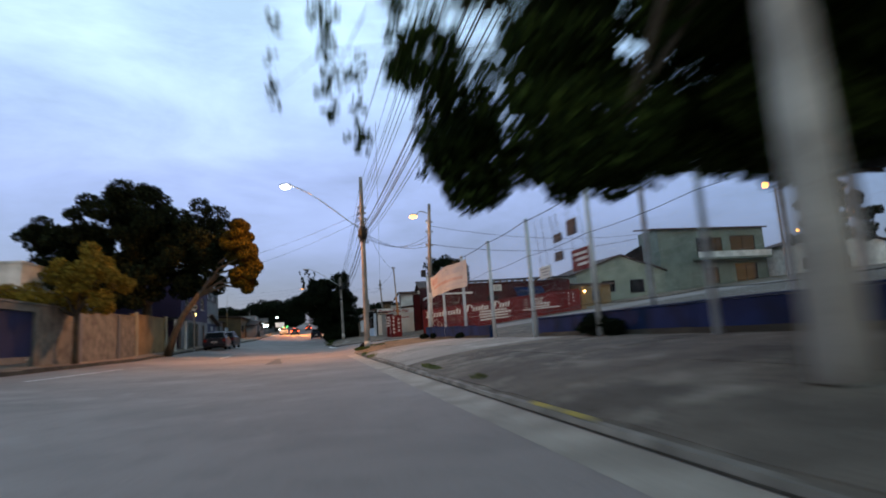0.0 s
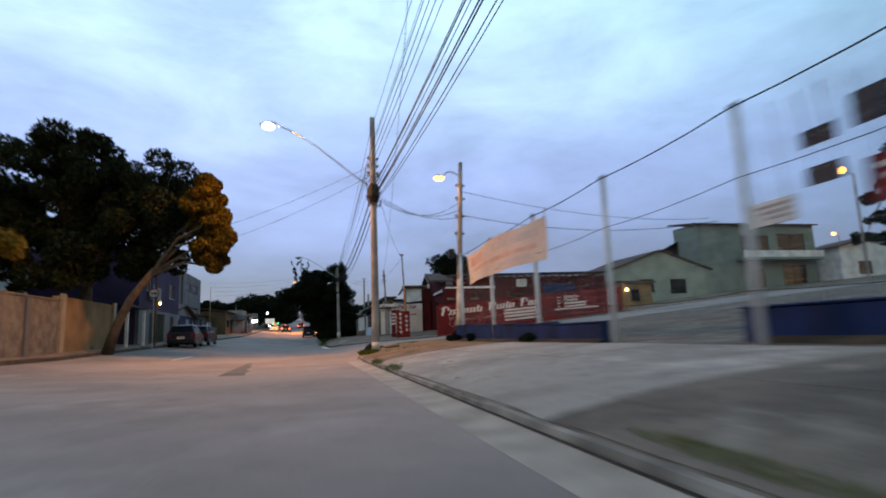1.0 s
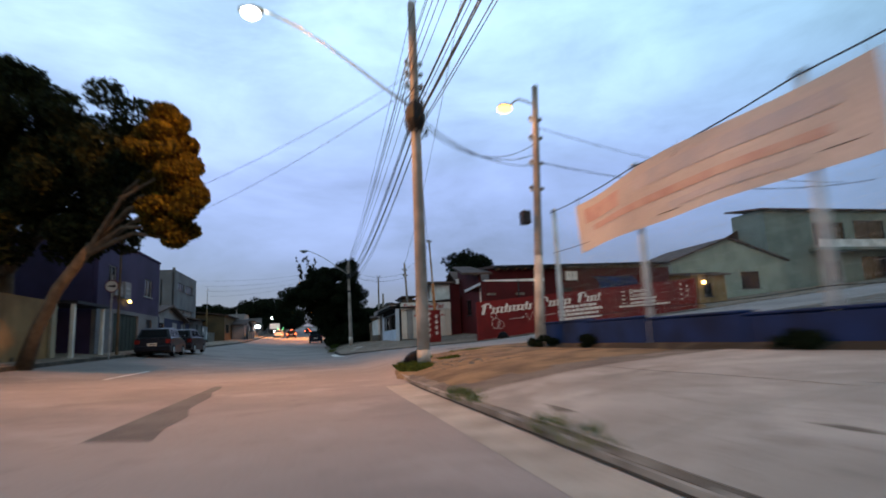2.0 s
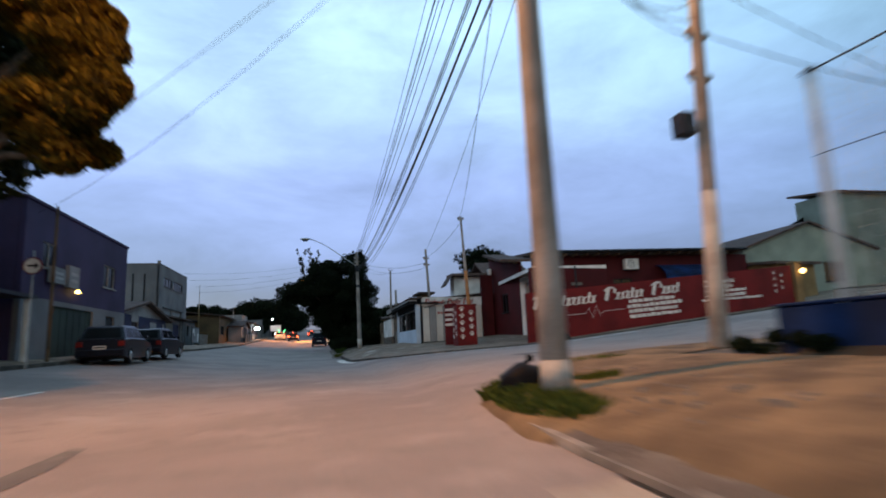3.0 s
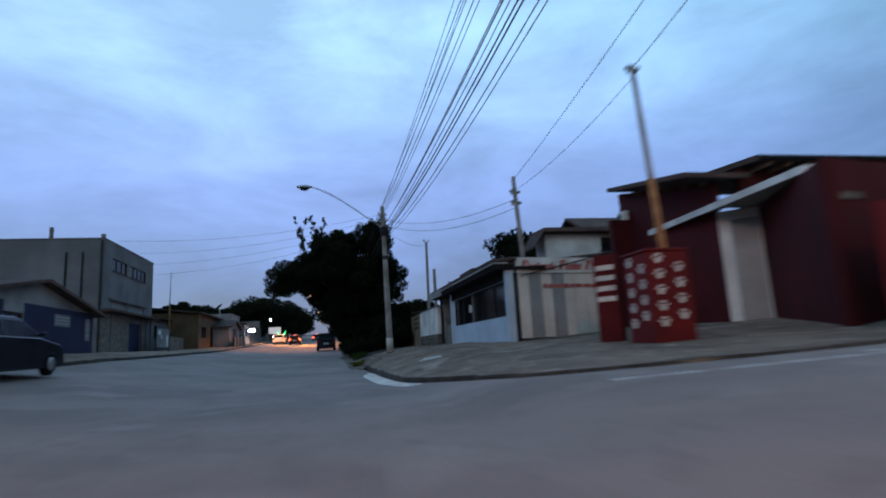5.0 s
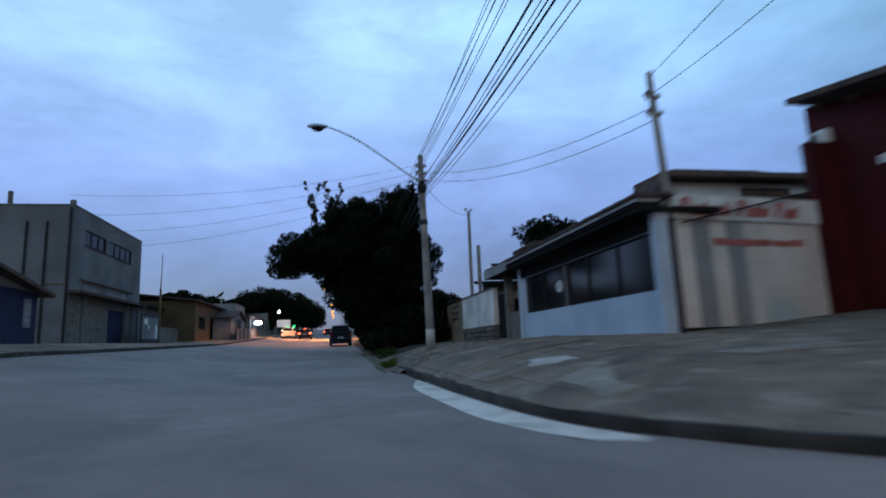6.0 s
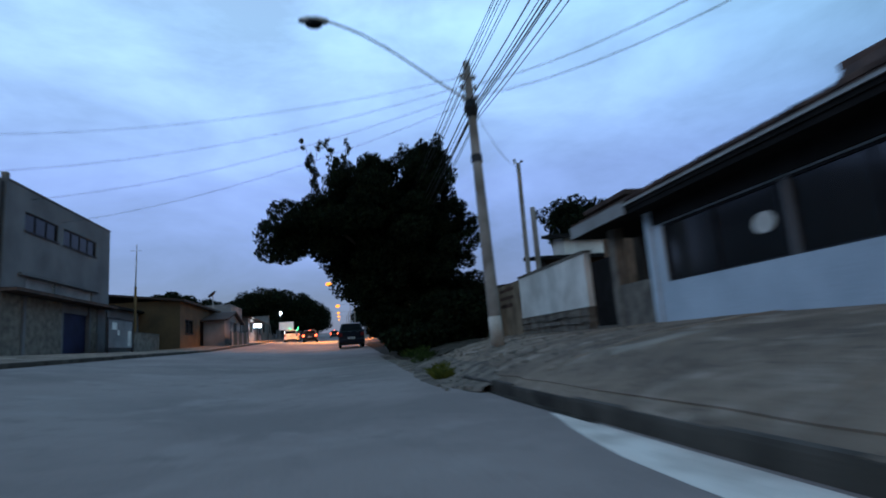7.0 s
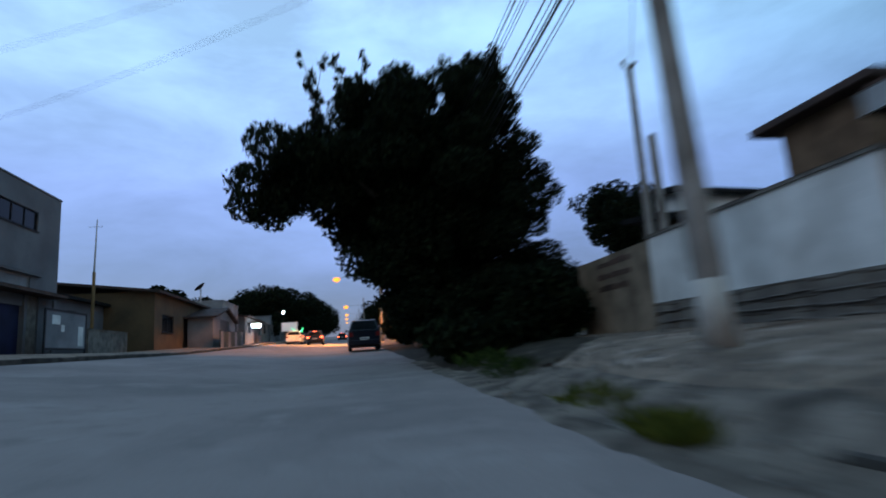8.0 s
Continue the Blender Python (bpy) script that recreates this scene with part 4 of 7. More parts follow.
# ---- low things at the near corner ----
def bag(name, x, y, r, h, mat, label):
    bm = bmesh.new()
    bmesh.ops.create_icosphere(bm, subdivisions=3, radius=1)
    for v in bm.verts:
        k = 1 + 0.16 * noise.noise(v.co * 2.2 + Vector((x, y, 0))) + 0.05 * noise.noise(v.co * 7)
        v.co = Vector((v.co.x * r * k, v.co.y * r * 0.8 * k, max(-0.15, v.co.z * k) * h))
    t = thing(name, label, "rubbish bag", (x, y, walked(x, y) + 0.03))
    part("sack", bm, mat, t, smooth=True)
    part("knot", tube([(0, 0, h * 0.92), (0.03, 0, h * 1.1), (0.08, 0.03, h * 1.22)], [0.05, 0.025, 0.05], 7), mat, t)
    return t


bag("rubbish_bag", 3.04, 30.42, 0.33, 0.28, BLACK, "black rubbish bag lying in grass beside the pole")
bag("rubbish_bag", 10.7, 46.2, 0.33, 0.30, BLACK, "round black rubbish bag against the red wall")

# ---- sports court edge: fence, banner, low blue walls, shelter ----
POST_GREY = material("dull_grey_post_paint", (0.60, 0.60, 0.60), 0.8, second=(0.44, 0.44, 0.44), scale=2, fine=30, bump=0.1)
fence = thing("court_fence", "tall grey-posted net fence with steel cables", "fence", (0, 0, 0))
FENCE_X, FENCE_TOP = 6.42, 3.75
post_ys = [-3.6 + 3.65 * k for k in range(10)]
for k, y in enumerate(post_ys):
    b = walked(FENCE_X, y)
    part("post", tube([(FENCE_X, y, b - 0.2), (FENCE_X, y, FENCE_TOP + 0.05)], [0.06, 0.055], 10), POST_GREY, fence, smooth=True)
    part("post_cap", tube([(FENCE_X, y, FENCE_TOP + 0.05), (FENCE_X, y, FENCE_TOP + 0.10)], [0.09, 0.04], 10), STEEL, fence)
for z, r in ((FENCE_TOP, 0.012), (2.75, 0.006), (1.2, 0.006)):
    pts = []
    for a, b in zip(post_ys, post_ys[1:]):
        pts += sag((FENCE_X - 0.09, a, z), (FENCE_X - 0.09, b, z), 0.05, 4)[:-1]
    part("cable", tube(pts + [Vector((FENCE_X - 0.09, post_ys[-1], z))], r, 5), CABLE, fence)
bm = bmesh.new()


def cord(bm, a, b, w):
    a, b = Vector(a), Vector(b)
    side = (b - a).cross(Vector((1, 0, 0))).normalized() * w
    bm.faces.new([bm.verts.new(p) for p in (a - side, a + side, b + side, b - side)])


y = post_ys[0]
while y < post_ys[-1]:
    cord(bm, (FENCE_X, y, 1.0), (FENCE_X, y, FENCE_TOP - 0.05), 0.0028)
    y += 0.14
z = 1.0
while z < FENCE_TOP - 0.05:
    cord(bm, (FENCE_X, post_ys[0], z), (FENCE_X, post_ys[-1], z), 0.0007)
    z += 0.14
tagged(part("net", bm, NET, fence), kind="stuff")

banner = thing("banner", "sun-faded cloth banner with worn print on the fence", "banner", (0, 0, 0))
bm = bmesh.new()
N, M = 28, 6
grid = []
for i in range(N + 1):
    row = []
    for j in range(M + 1):
        s, t = i / N, j / M
        y = 20.9 + 6.9 * s
        z = 2.50 + 0.09 * math.sin(s * 3.1) + (1.08 - 0.05 * math.sin(s * 9)) * t
        row.append(bm.verts.new((FENCE_X - 0.13 + 0.05 * math.sin(s * 14 + t * 2) * (1 - t * 0.6), y, z)))
    grid.append(row)
for a, b in zip(grid, grid[1:]):
    for j in range(M):
        bm.faces.new((a[j], b[j], b[j + 1], a[j + 1]))
part("cloth", bm, BANNER, banner, smooth=True)
PRINT_BLUE = material("faded_blue_print", (0.40, 0.39, 0.40), 0.85, second=(0.48, 0.43, 0.40), scale=2, fine=25, bump=0.05)
PRINT_RED = material("faded_red_print", (0.46, 0.29, 0.24), 0.85, second=(0.52, 0.38, 0.31), scale=2, fine=25, bump=0.05)


def print_patch(s0, s1, t0, t1, mt):
    """A printed area lying just before the waving cloth."""
    bm = bmesh.new()
    rows = []
    for i in range(17):
        s = s0 + (s1 - s0) * i / 16
        rows.append([])
        for t in (t0, (t0 + t1) / 2, t1):
            z = 2.50 + 0.09 * math.sin(s * 3.1) + (1.08 - 0.05 * math.sin(s * 9)) * t
            rows[-1].append(bm.verts.new((FENCE_X - 0.138 + 0.05 * math.sin(s * 14 + t * 2) * (1 - t * 0.6), 20.9 + 6.9 * s, z)))
    for a, b in zip(rows, rows[1:]):
        for k in range(2):
            bm.faces.new((a[k], b[k], b[k + 1], a[k + 1]))
    part("print_bar", bm, mt, banner)


for s0, s1, t0, t1, mt in ((0.07, 0.66, 0.62, 0.84, PRINT_BLUE), (0.10, 0.9, 0.34, 0.46, PRINT_RED), (0.74, 0.95, 0.55, 0.85, PRINT_RED), (0.16, 0.54, 0.14, 0.24, PRINT_BLUE)):
    print_patch(s0, s1, t0, t1, mt)
for y in (20.95, 24.3, 27.75):
    part("tie", tube([(FENCE_X - 0.13, y, 3.55), (FENCE_X - 0.09, y, 3.76)], 0.008, 4), CABLE, banner)


def low_wall(name, x, y0, y1, h0, h1, label):
    w = thing(name, label, "wall", (0, 0, 0))
    n = max(1, round((y1 - y0) / 2.4))
    for k in range(n):
        a, b = y0 + (y1 - y0) * k / n, y0 + (y1 - y0) * (k + 1) / n
        base, h = walked(x, (a + b) / 2), h0 + (h1 - h0) * (k + 0.5) / n
        part("wall_panel", box(x - 0.09, x + 0.09, a + 0.006, b - 0.006, base - 0.25, base + h, 0.015), BLUE_PAINT, w)
        part("coping", box(x - 0.11, x + 0.11, a, b, base + h + 0.002, base + h + 0.045, 0.012), BLUE_PAINT, w)
    # dark strip along its foot, painted in for the shade there
    bm = bmesh.new()
    rows = []
    for k in range(int((y1 - y0) / 0.4) + 1):
        y = y0 - 0.1 + 0.4 * k
        wide = 0.16 + 0.22 * abs(noise.noise(Vector((x, y * 0.7, 3))))
        rows.append([bm.verts.new((x - 0.08 - wide * e, y, walked(x - 0.1 - wide * e, y) + z + 0.015 * noise.noise(Vector((e, y * 2, 1))))) for e, z in ((0, 0.09), (0.5, 0.055), (1, -0.02))])
    for a, b in zip(rows, rows[1:]):
        for k in range(2):
            bm.faces.new((a[k], a[k + 1], b[k + 1], b[k]))
    tagged(part("wall_foot_shade", bm, SHADE_SOIL, smooth=True), "dark strip for the shade along the blue wall foot", "soil", kind="structure")
    return w


low_wall("blue_wall", 6.45, 18.7, 30.2, 0.37, 0.58, "low royal blue wall under the court fence")
low_wall("blue_wall", 6.9, -8.0, 15.4, 0.56, 0.46, "long royal blue wall beside the forecourt")
for i, (sx, sy, wide) in enumerate(((6.22, 30.0, 0.8), (6.28, 27.7, 0.35), (6.3, 22.4, 0.5))):
    weed = thing("shrub", "low dark weeds at the foot of the blue wall", "shrub", (sx, sy, walked(sx, sy)), group="weeds at the blue wall")
    part("stem", tube([(0, 0, -0.1), (0, 0, 0.12)], [0.02, 0.01], 5), BARK, weed)
    a, b = clumps(random.Random(90 + i), (0, 0, 0.13), (0.14, wide, 0.10), 12, 0.07, 0.15)
    leaf_mesh("foliage", a, b, 1500, 0.04, LEAF, weed, 92 + i)
dark = thing("shrub", "low dark shrub at the end of the blue wall", "shrub", (6.5, 11.2, walked(6.5, 11.2)))
part("stem", tube([(0, 0, -0.1), (0, 0.0, 0.2)], [0.05, 0.03], 6), BARK, dark)
a, b = clumps(random.Random(77), (0, 0, 0.22), (0.32, 1.0, 0.18), 18, 0.12, 0.24)
leaf_mesh("foliage", a, b, 3200, 0.05, LEAF, dark, 78)

shelter = thing("shelter", "open shelter with a dark flat sheet roof on posts", "shelter", (0, 0, 0))
part("roof", box(7.0, 15.0, 0.5, 10.9, 4.25, 4.42, 0.02), DARK_SHEET, shelter, "dark sheet metal roof")
part("fascia", box(6.96, 7.0, 0.5, 10.9, 4.12, 4.46, 0.01), DARK_SHEET, shelter)
part("fascia", box(6.96, 15.0, 10.9, 10.94, 4.12, 4.46, 0.01), DARK_SHEET, shelter)
for x in (7.4, 11.0, 14.6):
    for y in (1.0, 5.6, 10.4):
        part("post", tube([(x, y, walked(x, y) - 0.2), (x, y, 4.25)], 0.06, 8), STEEL, shelter)


# ---- building helpers ----
def facing(p0, p1, z=0.0):
    """A facade's frame: along it, out of it (to the right of p0 to p1) and up."""
    d = Vector((p1[0] - p0[0], p1[1] - p0[1], 0))
    length = d.length
    d.normalize()
    return Matrix(((d.x, d.y, 0, p0[0]), (d.y, -d.x, 0, p0[1]), (0, 0, 1, z), (0, 0, 0, 1))), length


def wall(name, m, u0, u1, z0, z1, holes, mat, parent, thick=0.18, label=""):
    """A wall whose openings go right through it."""
    us = sorted({u0, u1, *(h[0] for h in holes), *(h[1] for h in holes)})
    zs = sorted({z0, z1, *(h[2] for h in holes), *(h[3] for h in holes)})
    bm = bmesh.new()
    for a, b in zip(us, us[1:]):
        lo = None
        for c, d in zip(zs, zs[1:]):
            if any(h[0] <= (a + b) / 2 <= h[1] and h[2] <= (c + d) / 2 <= h[3] for h in holes):
                if lo is not None:
                    add_box(bm, a, b, -thick, 0, lo, c, 0, m)
                lo = None
            elif lo is None:
                lo = c
        if lo is not None:
            add_box(bm, a, b, -thick, 0, lo, z1, 0, m)
    bmesh.ops.remove_doubles(bm, verts=bm.verts, dist=0.0005)
    return part(name, bm, mat, parent, label)


def window(parent, m, u0, u1, z0, z1, mat=WHITEWASH, cols=2, bar=0.045, glass=GLASS, sill=True):
    """A window: frame, mullions, panes and a sill."""
    bm = bmesh.new()
    for a, b, c, d in ((u0, u1, z0, z0 + bar), (u0, u1, z1 - bar, z1), (u0, u0 + bar, z0 + bar, z1 - bar), (u1 - bar, u1, z0 + bar, z1 - bar)):
        add_box(bm, a, b, -0.12, -0.05, c, d, 0, m)
    for k in range(1, cols):
        c = u0 + (u1 - u0) * k / cols
        add_box(bm, c - bar / 2, c + bar / 2, -0.12, -0.05, z0 + bar, z1 - bar, 0, m)
    w = part("window", bm, mat, parent)
    for k in range(cols):
        a, b = u0 + (u1 - u0) * k / cols, u0 + (u1 - u0) * (k + 1) / cols
        part("pane", add_box(bmesh.new(), a + bar / 2, b - bar / 2, -0.10, -0.09, z0 + bar / 2, z1 - bar / 2, 0, m), glass, w)
    if sill:
        part("sill", add_box(bmesh.new(), u0 - 0.06, u1 + 0.06, -0.04, 0.06, z0 - 0.06, z0 - 0.002, 0.008, m), mat, w)
    return w


def slab_roof(name, corners, thick, mat, parent, label=""):
    bm = bmesh.new()
    top = [bm.verts.new(c) for c in corners]
    low = [bm.verts.new((c[0], c[1], c[2] - thick)) for c in corners]
    n = len(top)
    bm.faces.new(top)
    bm.faces.new(low[::-1])
    for k in range(n):
        bm.faces.new((top[k], low[k], low[(k + 1) % n], top[(k + 1) % n]))
    return part(name, bm, mat, parent, label)


def tile_rows(parent, a, b, up, rows, cols, mat=ROOF_DARK):
    """Rows of barrel tiles over a sloping roof: from a to b along the eave, up the slope by the vector up."""
    a, b, up = Vector(a), Vector(b), Vector(up)
    along = (b - a) / cols
    step = up / rows
    nrm = along.cross(step).normalized()
    if nrm.z < 0:
        nrm = -nrm
    bm = bmesh.new()
    w, l = along.length * 0.5, step.length * 1.12
    e, f = along.normalized(), step.normalized()
    rings = []
    for s, k in ((0, 1.0), (1, 0.82)):
        rings.append([bm.verts.new(e * (w * k * math.cos(t)) + f * (l * s) + nrm * (w * 0.75 * k * math.sin(t) + 0.02 * (1 - s))) for t in (0, 0.8, 1.57, 2.34, 3.14)])
    for k in range(4):
        bm.faces.new((rings[0][k], rings[0][k + 1], rings[1][k + 1], rings[1][k]))
    bm.faces.new(rings[0])
    first = part("roof_tile", bm, mat, parent)
    n = 0
    for i in range(rows):
        for j in range(cols):
            o = first if n == 0 else new("roof_tile", first.data)
            o.parent = parent
            o.location = a + along * (j + 0.5) + step * i + Vector((0, 0, random.uniform(-0.008, 0.008)))
            n += 1


def ribbon(bm, m, run, r, out):
    """A flat brush stroke along points on a wall."""
    rows = []
    for i, (u, q) in enumerate(run):
        pu, pq = run[max(i - 1, 0)]
        nu, nq = run[min(i + 1, len(run) - 1)]
        d = Vector((nu - pu, nq - pq)).normalized()
        t = r * (1.2 if abs(d.y) > 0.6 else 0.75)
        rows.append([bm.verts.new(m @ Vector((u - d.y * t * e, h, q + d.x * t * e))) for e, h in ((-1, 0.001), (-1, out), (1, out), (1, 0.001))])
    for a, b in zip(rows, rows[1:]):
        for j in range(4):
            bm.faces.new((a[j], b[j], b[(j + 1) % 4], a[(j + 1) % 4]))


def script(name, m, u0, u1, z, height, mat, parent, seed, slope=0.0, words=(6, 4, 3), out=0.012):
    """A painted shop name as plain shapes, not letters: for each word a tall hooked stroke, then a run of slanting strokes over a wavy ground line."""
    rng = random.Random(seed)
    w = (u1 - u0) / (sum(words) + 0.55 * (len(words) - 1) + 0.5 * len(words))
    r = height * 0.085
    u = u0
    for count in words:
        bm = bmesh.new()

        def at(a, b):
            return (u + a * w + b * height * 0.28, z + slope * (u - u0 + a * w) + b * height)

        ribbon(bm, m, [at(0.3, 0.0), at(0.35, 0.95)], r * 1.5, out)
        ribbon(bm, m, [at(-0.05, 0.78), at(0.35, 1.0), at(0.8, 0.98), at(1.1, 0.75), at(1.0, 0.55)], r, out)
        u += 1.5 * w
        end = count - 1
        for k in range(2 * end):
            top = rng.choice((0.5, 0.56, 0.6)) if k % 5 != 3 else 0.8
            ribbon(bm, m, [at(0.5 * k, 0.02), at(0.5 * k, top)], r * rng.uniform(0.9, 1.25), out)
        for lift in (0.03, 0.50):
            ribbon(bm, m, [at(0.25 * k - 0.3, lift + 0.06 * math.sin(k * 1.9)) for k in range(4 * end + 1)], r * 0.6, out)
        part(name, bm, mat, parent)
        u += (end + 0.55) * w


def lettering(words, m, u, z, size, mat, parent, slope=0.0, out=0.012):
    """Painted words in plain type on a wall."""
    data = bpy.data.curves.new("word", "FONT")
    data.body, data.size, data.extrude, data.offset = words, size, 0.004, size * 0.012
    holder = new("word", data)
    me = bpy.data.meshes.new_from_object(holder.evaluated_get(bpy.context.evaluated_depsgraph_get()))
    bpy.data.objects.remove(holder)
    me.transform(m @ Matrix(((1, 0, 0, u), (0, 0, 1, out), (slope, 1, 0, z), (0, 0, 0, 1))))
    me.materials.clear()
    me.materials.append(mat)
    ob = new("lettering", me)
    ob.parent = parent
    return ob


def text_bars(m, u0, u1, z0, rows, step, height, mat, parent, seed, slope=0.0, out=0.012):
    """Lines of unreadable writing as plain bars."""
    rng = random.Random(seed)
    for r in range(rows):
        bm = bmesh.new()
        u = u0 + rng.uniform(0, 0.1)
        end = u1 - rng.uniform(0, 0.15) * (u1 - u0)
        while u < end:
            l = min(rng.uniform(0.12, 0.34), end - u)
            zz = z0 - r * step + slope * (u - u0)
            add_box(bm, u, u + l, 0, out, zz, zz + height * rng.uniform(0.75, 1.0), 0, m)
            u += l + 0.05
        part("text_bar", bm, mat, parent)


def paw(m, u, z, s, parent):
    """A painted paw print: one pad and four toes."""
    bm = bmesh.new()
    for du, dz, r in ((0, -0.04, 0.38), (-0.56, 0.30, 0.15), (-0.20, 0.62, 0.17), (0.20, 0.62, 0.17), (0.56, 0.30, 0.15)):
        bmesh.ops.create_cone(bm, cap_ends=True, segments=10, radius1=r * s, radius2=r * s, depth=0.01,
                              matrix=m @ Matrix.Translation((u + du * s, 0.006, z + dz * s)) @ Matrix.Rotation(radians(90), 4, "X"))
    part("paw_print", bm, LETTER, parent)


# ---- the red corner shop ----
fence_wall = thing("red_wall", "dark red painted boundary wall with cream lettering", "wall", (0, 0, 0))
mw, lw = facing((9.5, 47.0), (25.2, 48.9))
bm = bmesh.new()
vs = []
for u in steps(0, lw, 12):
    x, y = 9.5 + 15.7 * u / lw, 47.0 + 1.9 * u / lw
    top = 2.75 + 1.3 * u / lw
    vs.append([bm.verts.new(mw @ Vector((u, n, z))) for n, z in ((0, walked(x, y) - 0.3), (0, top), (-0.16, top), (-0.16, walked(x, y) - 0.3))])
for a, b in zip(vs, vs[1:]):
    for k in range(4):
        bm.faces.new((a[k], b[k], b[(k + 1) % 4], a[(k + 1) % 4]))
bm.faces.new(vs[0])
bm.faces.new(vs[-1][::-1])
part("masonry", bm, RED_PAINT, fence_wall)
script("painted_name", mw, 0.2, 8.4, 2.03, 0.58, LETTER, fence_wall, 1, 0.088)
text_bars(mw, 5.2, 8.4, 2.24, 4, 0.235, 0.165, LETTER, fence_wall, 2, 0.07)
lettering("Consultas", mw, 10.45, 3.12, 0.34, LETTER, fence_wall, 0.06)
lettering("Cirurgias", mw, 10.45, 2.87, 0.34, LETTER, fence_wall, 0.06)
for k in range(4):
    part("dash", add_box(bmesh.new(), 9.85, 10.1, 0, 0.012, 3.17 - 0.24 * k, 3.22 - 0.24 * k, 0, mw), LETTER, fence_wall)
text_bars(mw, 10.45, 12.7, 2.66, 2, 0.23, 0.15, LETTER, fence_wall, 3, 0.06)
text_bars(mw, 9.6, 13.6, 2.22, 1, 0.2, 0.12, LETTER, fence_wall, 4, 0.05)
for k in range(4):
    paw(mw, 14.55, 2.66 + 0.32 * k, 0.13, fence_wall)
    if k < 3:
        paw(mw, 15.05, 2.86 + 0.32 * k, 0.13, fence_wall)
bm = bmesh.new()
beat = [(2.0, 0), (2.9, 0.02), (3.1, 0.25), (3.3, -0.22), (3.5, 0.32), (3.7, -0.1), (3.9, 0.05), (5.0, 0.08)]
add_tube(bm, [mw @ Vector((u, 0.004, 1.75 + z + 0.05 * (u - 2))) for u, z in beat], 0.011, 5)
part("heartbeat_line", bm, LETTER, fence_wall, "thin cream zigzag line")
bm = bmesh.new()
for c, r in (((1.05, 1.95), 0.16), ((1.15, 1.55), 0.26), ((1.45, 1.45), 0.2)):
    add_tube(bm, [mw @ Vector((c[0] + r * math.cos(t * 0.7), 0.004, c[1] + r * 1.2 * math.sin(t * 0.7))) for t in range(10)], 0.010, 5)
part("line_drawing", bm, LETTER, fence_wall, "cream outline of rounded shapes")
gp = thing("gate_post", "ochre painted masonry post at the end of the wall", "post", (25.5, 48.95, walked(25.5, 48.95)))
part("shaft", box(-0.2, 0.2, -0.2, 0.2, -0.3, 2.05, 0.02), OCHRE, gp)
part("cap", box(-0.26, 0.26, -0.26, 0.26, 2.052, 2.15, 0.02), OCHRE, gp)

shop = thing("red_shop", "dark red single-storey shop with overhanging dark roof", "shop", (0, 0, 0))
ms, ls = facing((10.9, 53.3), (26.4, 53.3))
wall("south_wall", ms, 1.501, ls, 0.2, 5.38, [(6.4, 7.6, 3.0, 4.0)], RED_SHOP, shop)
window(shop, ms, 6.4, 7.6, 3.0, 4.0, IRON, 2)
mW, lW = facing((11.4, 58.2), (11.66, 53.5))
wall("west_wall", mW, 0, lW, 0.2, 4.86, [(1.9, 2.9, 2.4, 3.5)], RED_SHOP, shop)
window(shop, mW, 1.9, 2.9, 2.4, 3.5, IRON, 2)
bm = bmesh.new()
outer, inner = ([bm.verts.new(mW @ Vector((u, n, z))) for u, z in ((0, 4.862), (lW, 4.862), (lW, 5.08), (0, 6.0))] for n in (0.0, -0.18))
bm.faces.new(outer)
bm.faces.new(inner[::-1])
for k in range(4):
    bm.faces.new((outer[k], inner[k], inner[(k + 1) % 4], outer[(k + 1) % 4]))
part("west_gable", bm, RED_SHOP, shop, "sloping top of the dark red wall")
slab_roof("roof", [(12.45, 52.5, 5.56), (25.8, 52.5, 5.68), (25.8, 57.6, 6.05), (12.45, 57.6, 5.98)], 0.16, ROOF_DARK, shop, "dark overhanging roof")
slab_roof("roof", [(10.35, 52.85, 5.14), (12.44, 52.85, 5.14), (12.44, 58.35, 6.28), (11.05, 58.35, 6.28)], 0.14, ROOF_DARK, shop, "lower dark roof")
for i in range(20):
    part("rafter", box(12.8 + i * 0.65, 12.88 + i * 0.65, 52.55, 53.35, 5.27 + i * 0.006, 5.38 + i * 0.006), WOOD, shop)
part("corner_pier", box(10.57, 11.32, 57.42, 57.66, 0.6, 4.86, 0.01), RED_SHOP, shop, "dark red pier beside the gate")
for k in range(6):
    part("rafter", add_box(bmesh.new(), 0.5 + 0.8 * k, 0.58 + 0.8 * k, 0.003, 0.25, 5.78 - 0.155 * k, 5.87 - 0.155 * k, 0, mW), WOOD, shop)
part("gutter", tube([(12.45, 52.43, 5.47), (25.8, 52.43, 5.59)], 0.06, 8), IRON, shop)
slab_roof("porch_roof", [(11.02, 49.77, 4.26), (14.7, 49.42, 4.26), (14.7, 53.2, 4.30), (11.28, 53.2, 4.30)], 0.10, PANEL_GREY, shop, "flat porch roof with a pale fascia")
slab_roof("ledge", [(11.28, 53.21, 4.30), (11.72, 53.21, 4.30), (11.62, 57.25, 4.32), (11.54, 57.25, 4.32)], 0.10, PANEL_GREY, shop, "narrow ledge along the side wall")
mS, lS = facing((10.97, 49.72), (14.72, 49.37))
part("fascia", add_box(bmesh.new(), 0, lS, -0.03, 0.03, 4.10, 4.28, 0, mS), WHITEWASH, shop, "pale painted porch fascia")
mF, lF = facing((11.56, 57.3), (10.99, 49.76))
part("fascia", add_box(bmesh.new(), 0, lF, -0.03, 0.03, 4.12, 4.30, 0, mF), WHITEWASH, shop, "pale painted porch fascia")
mD, lD = facing((11.67, 53.49), (12.45, 52.8))
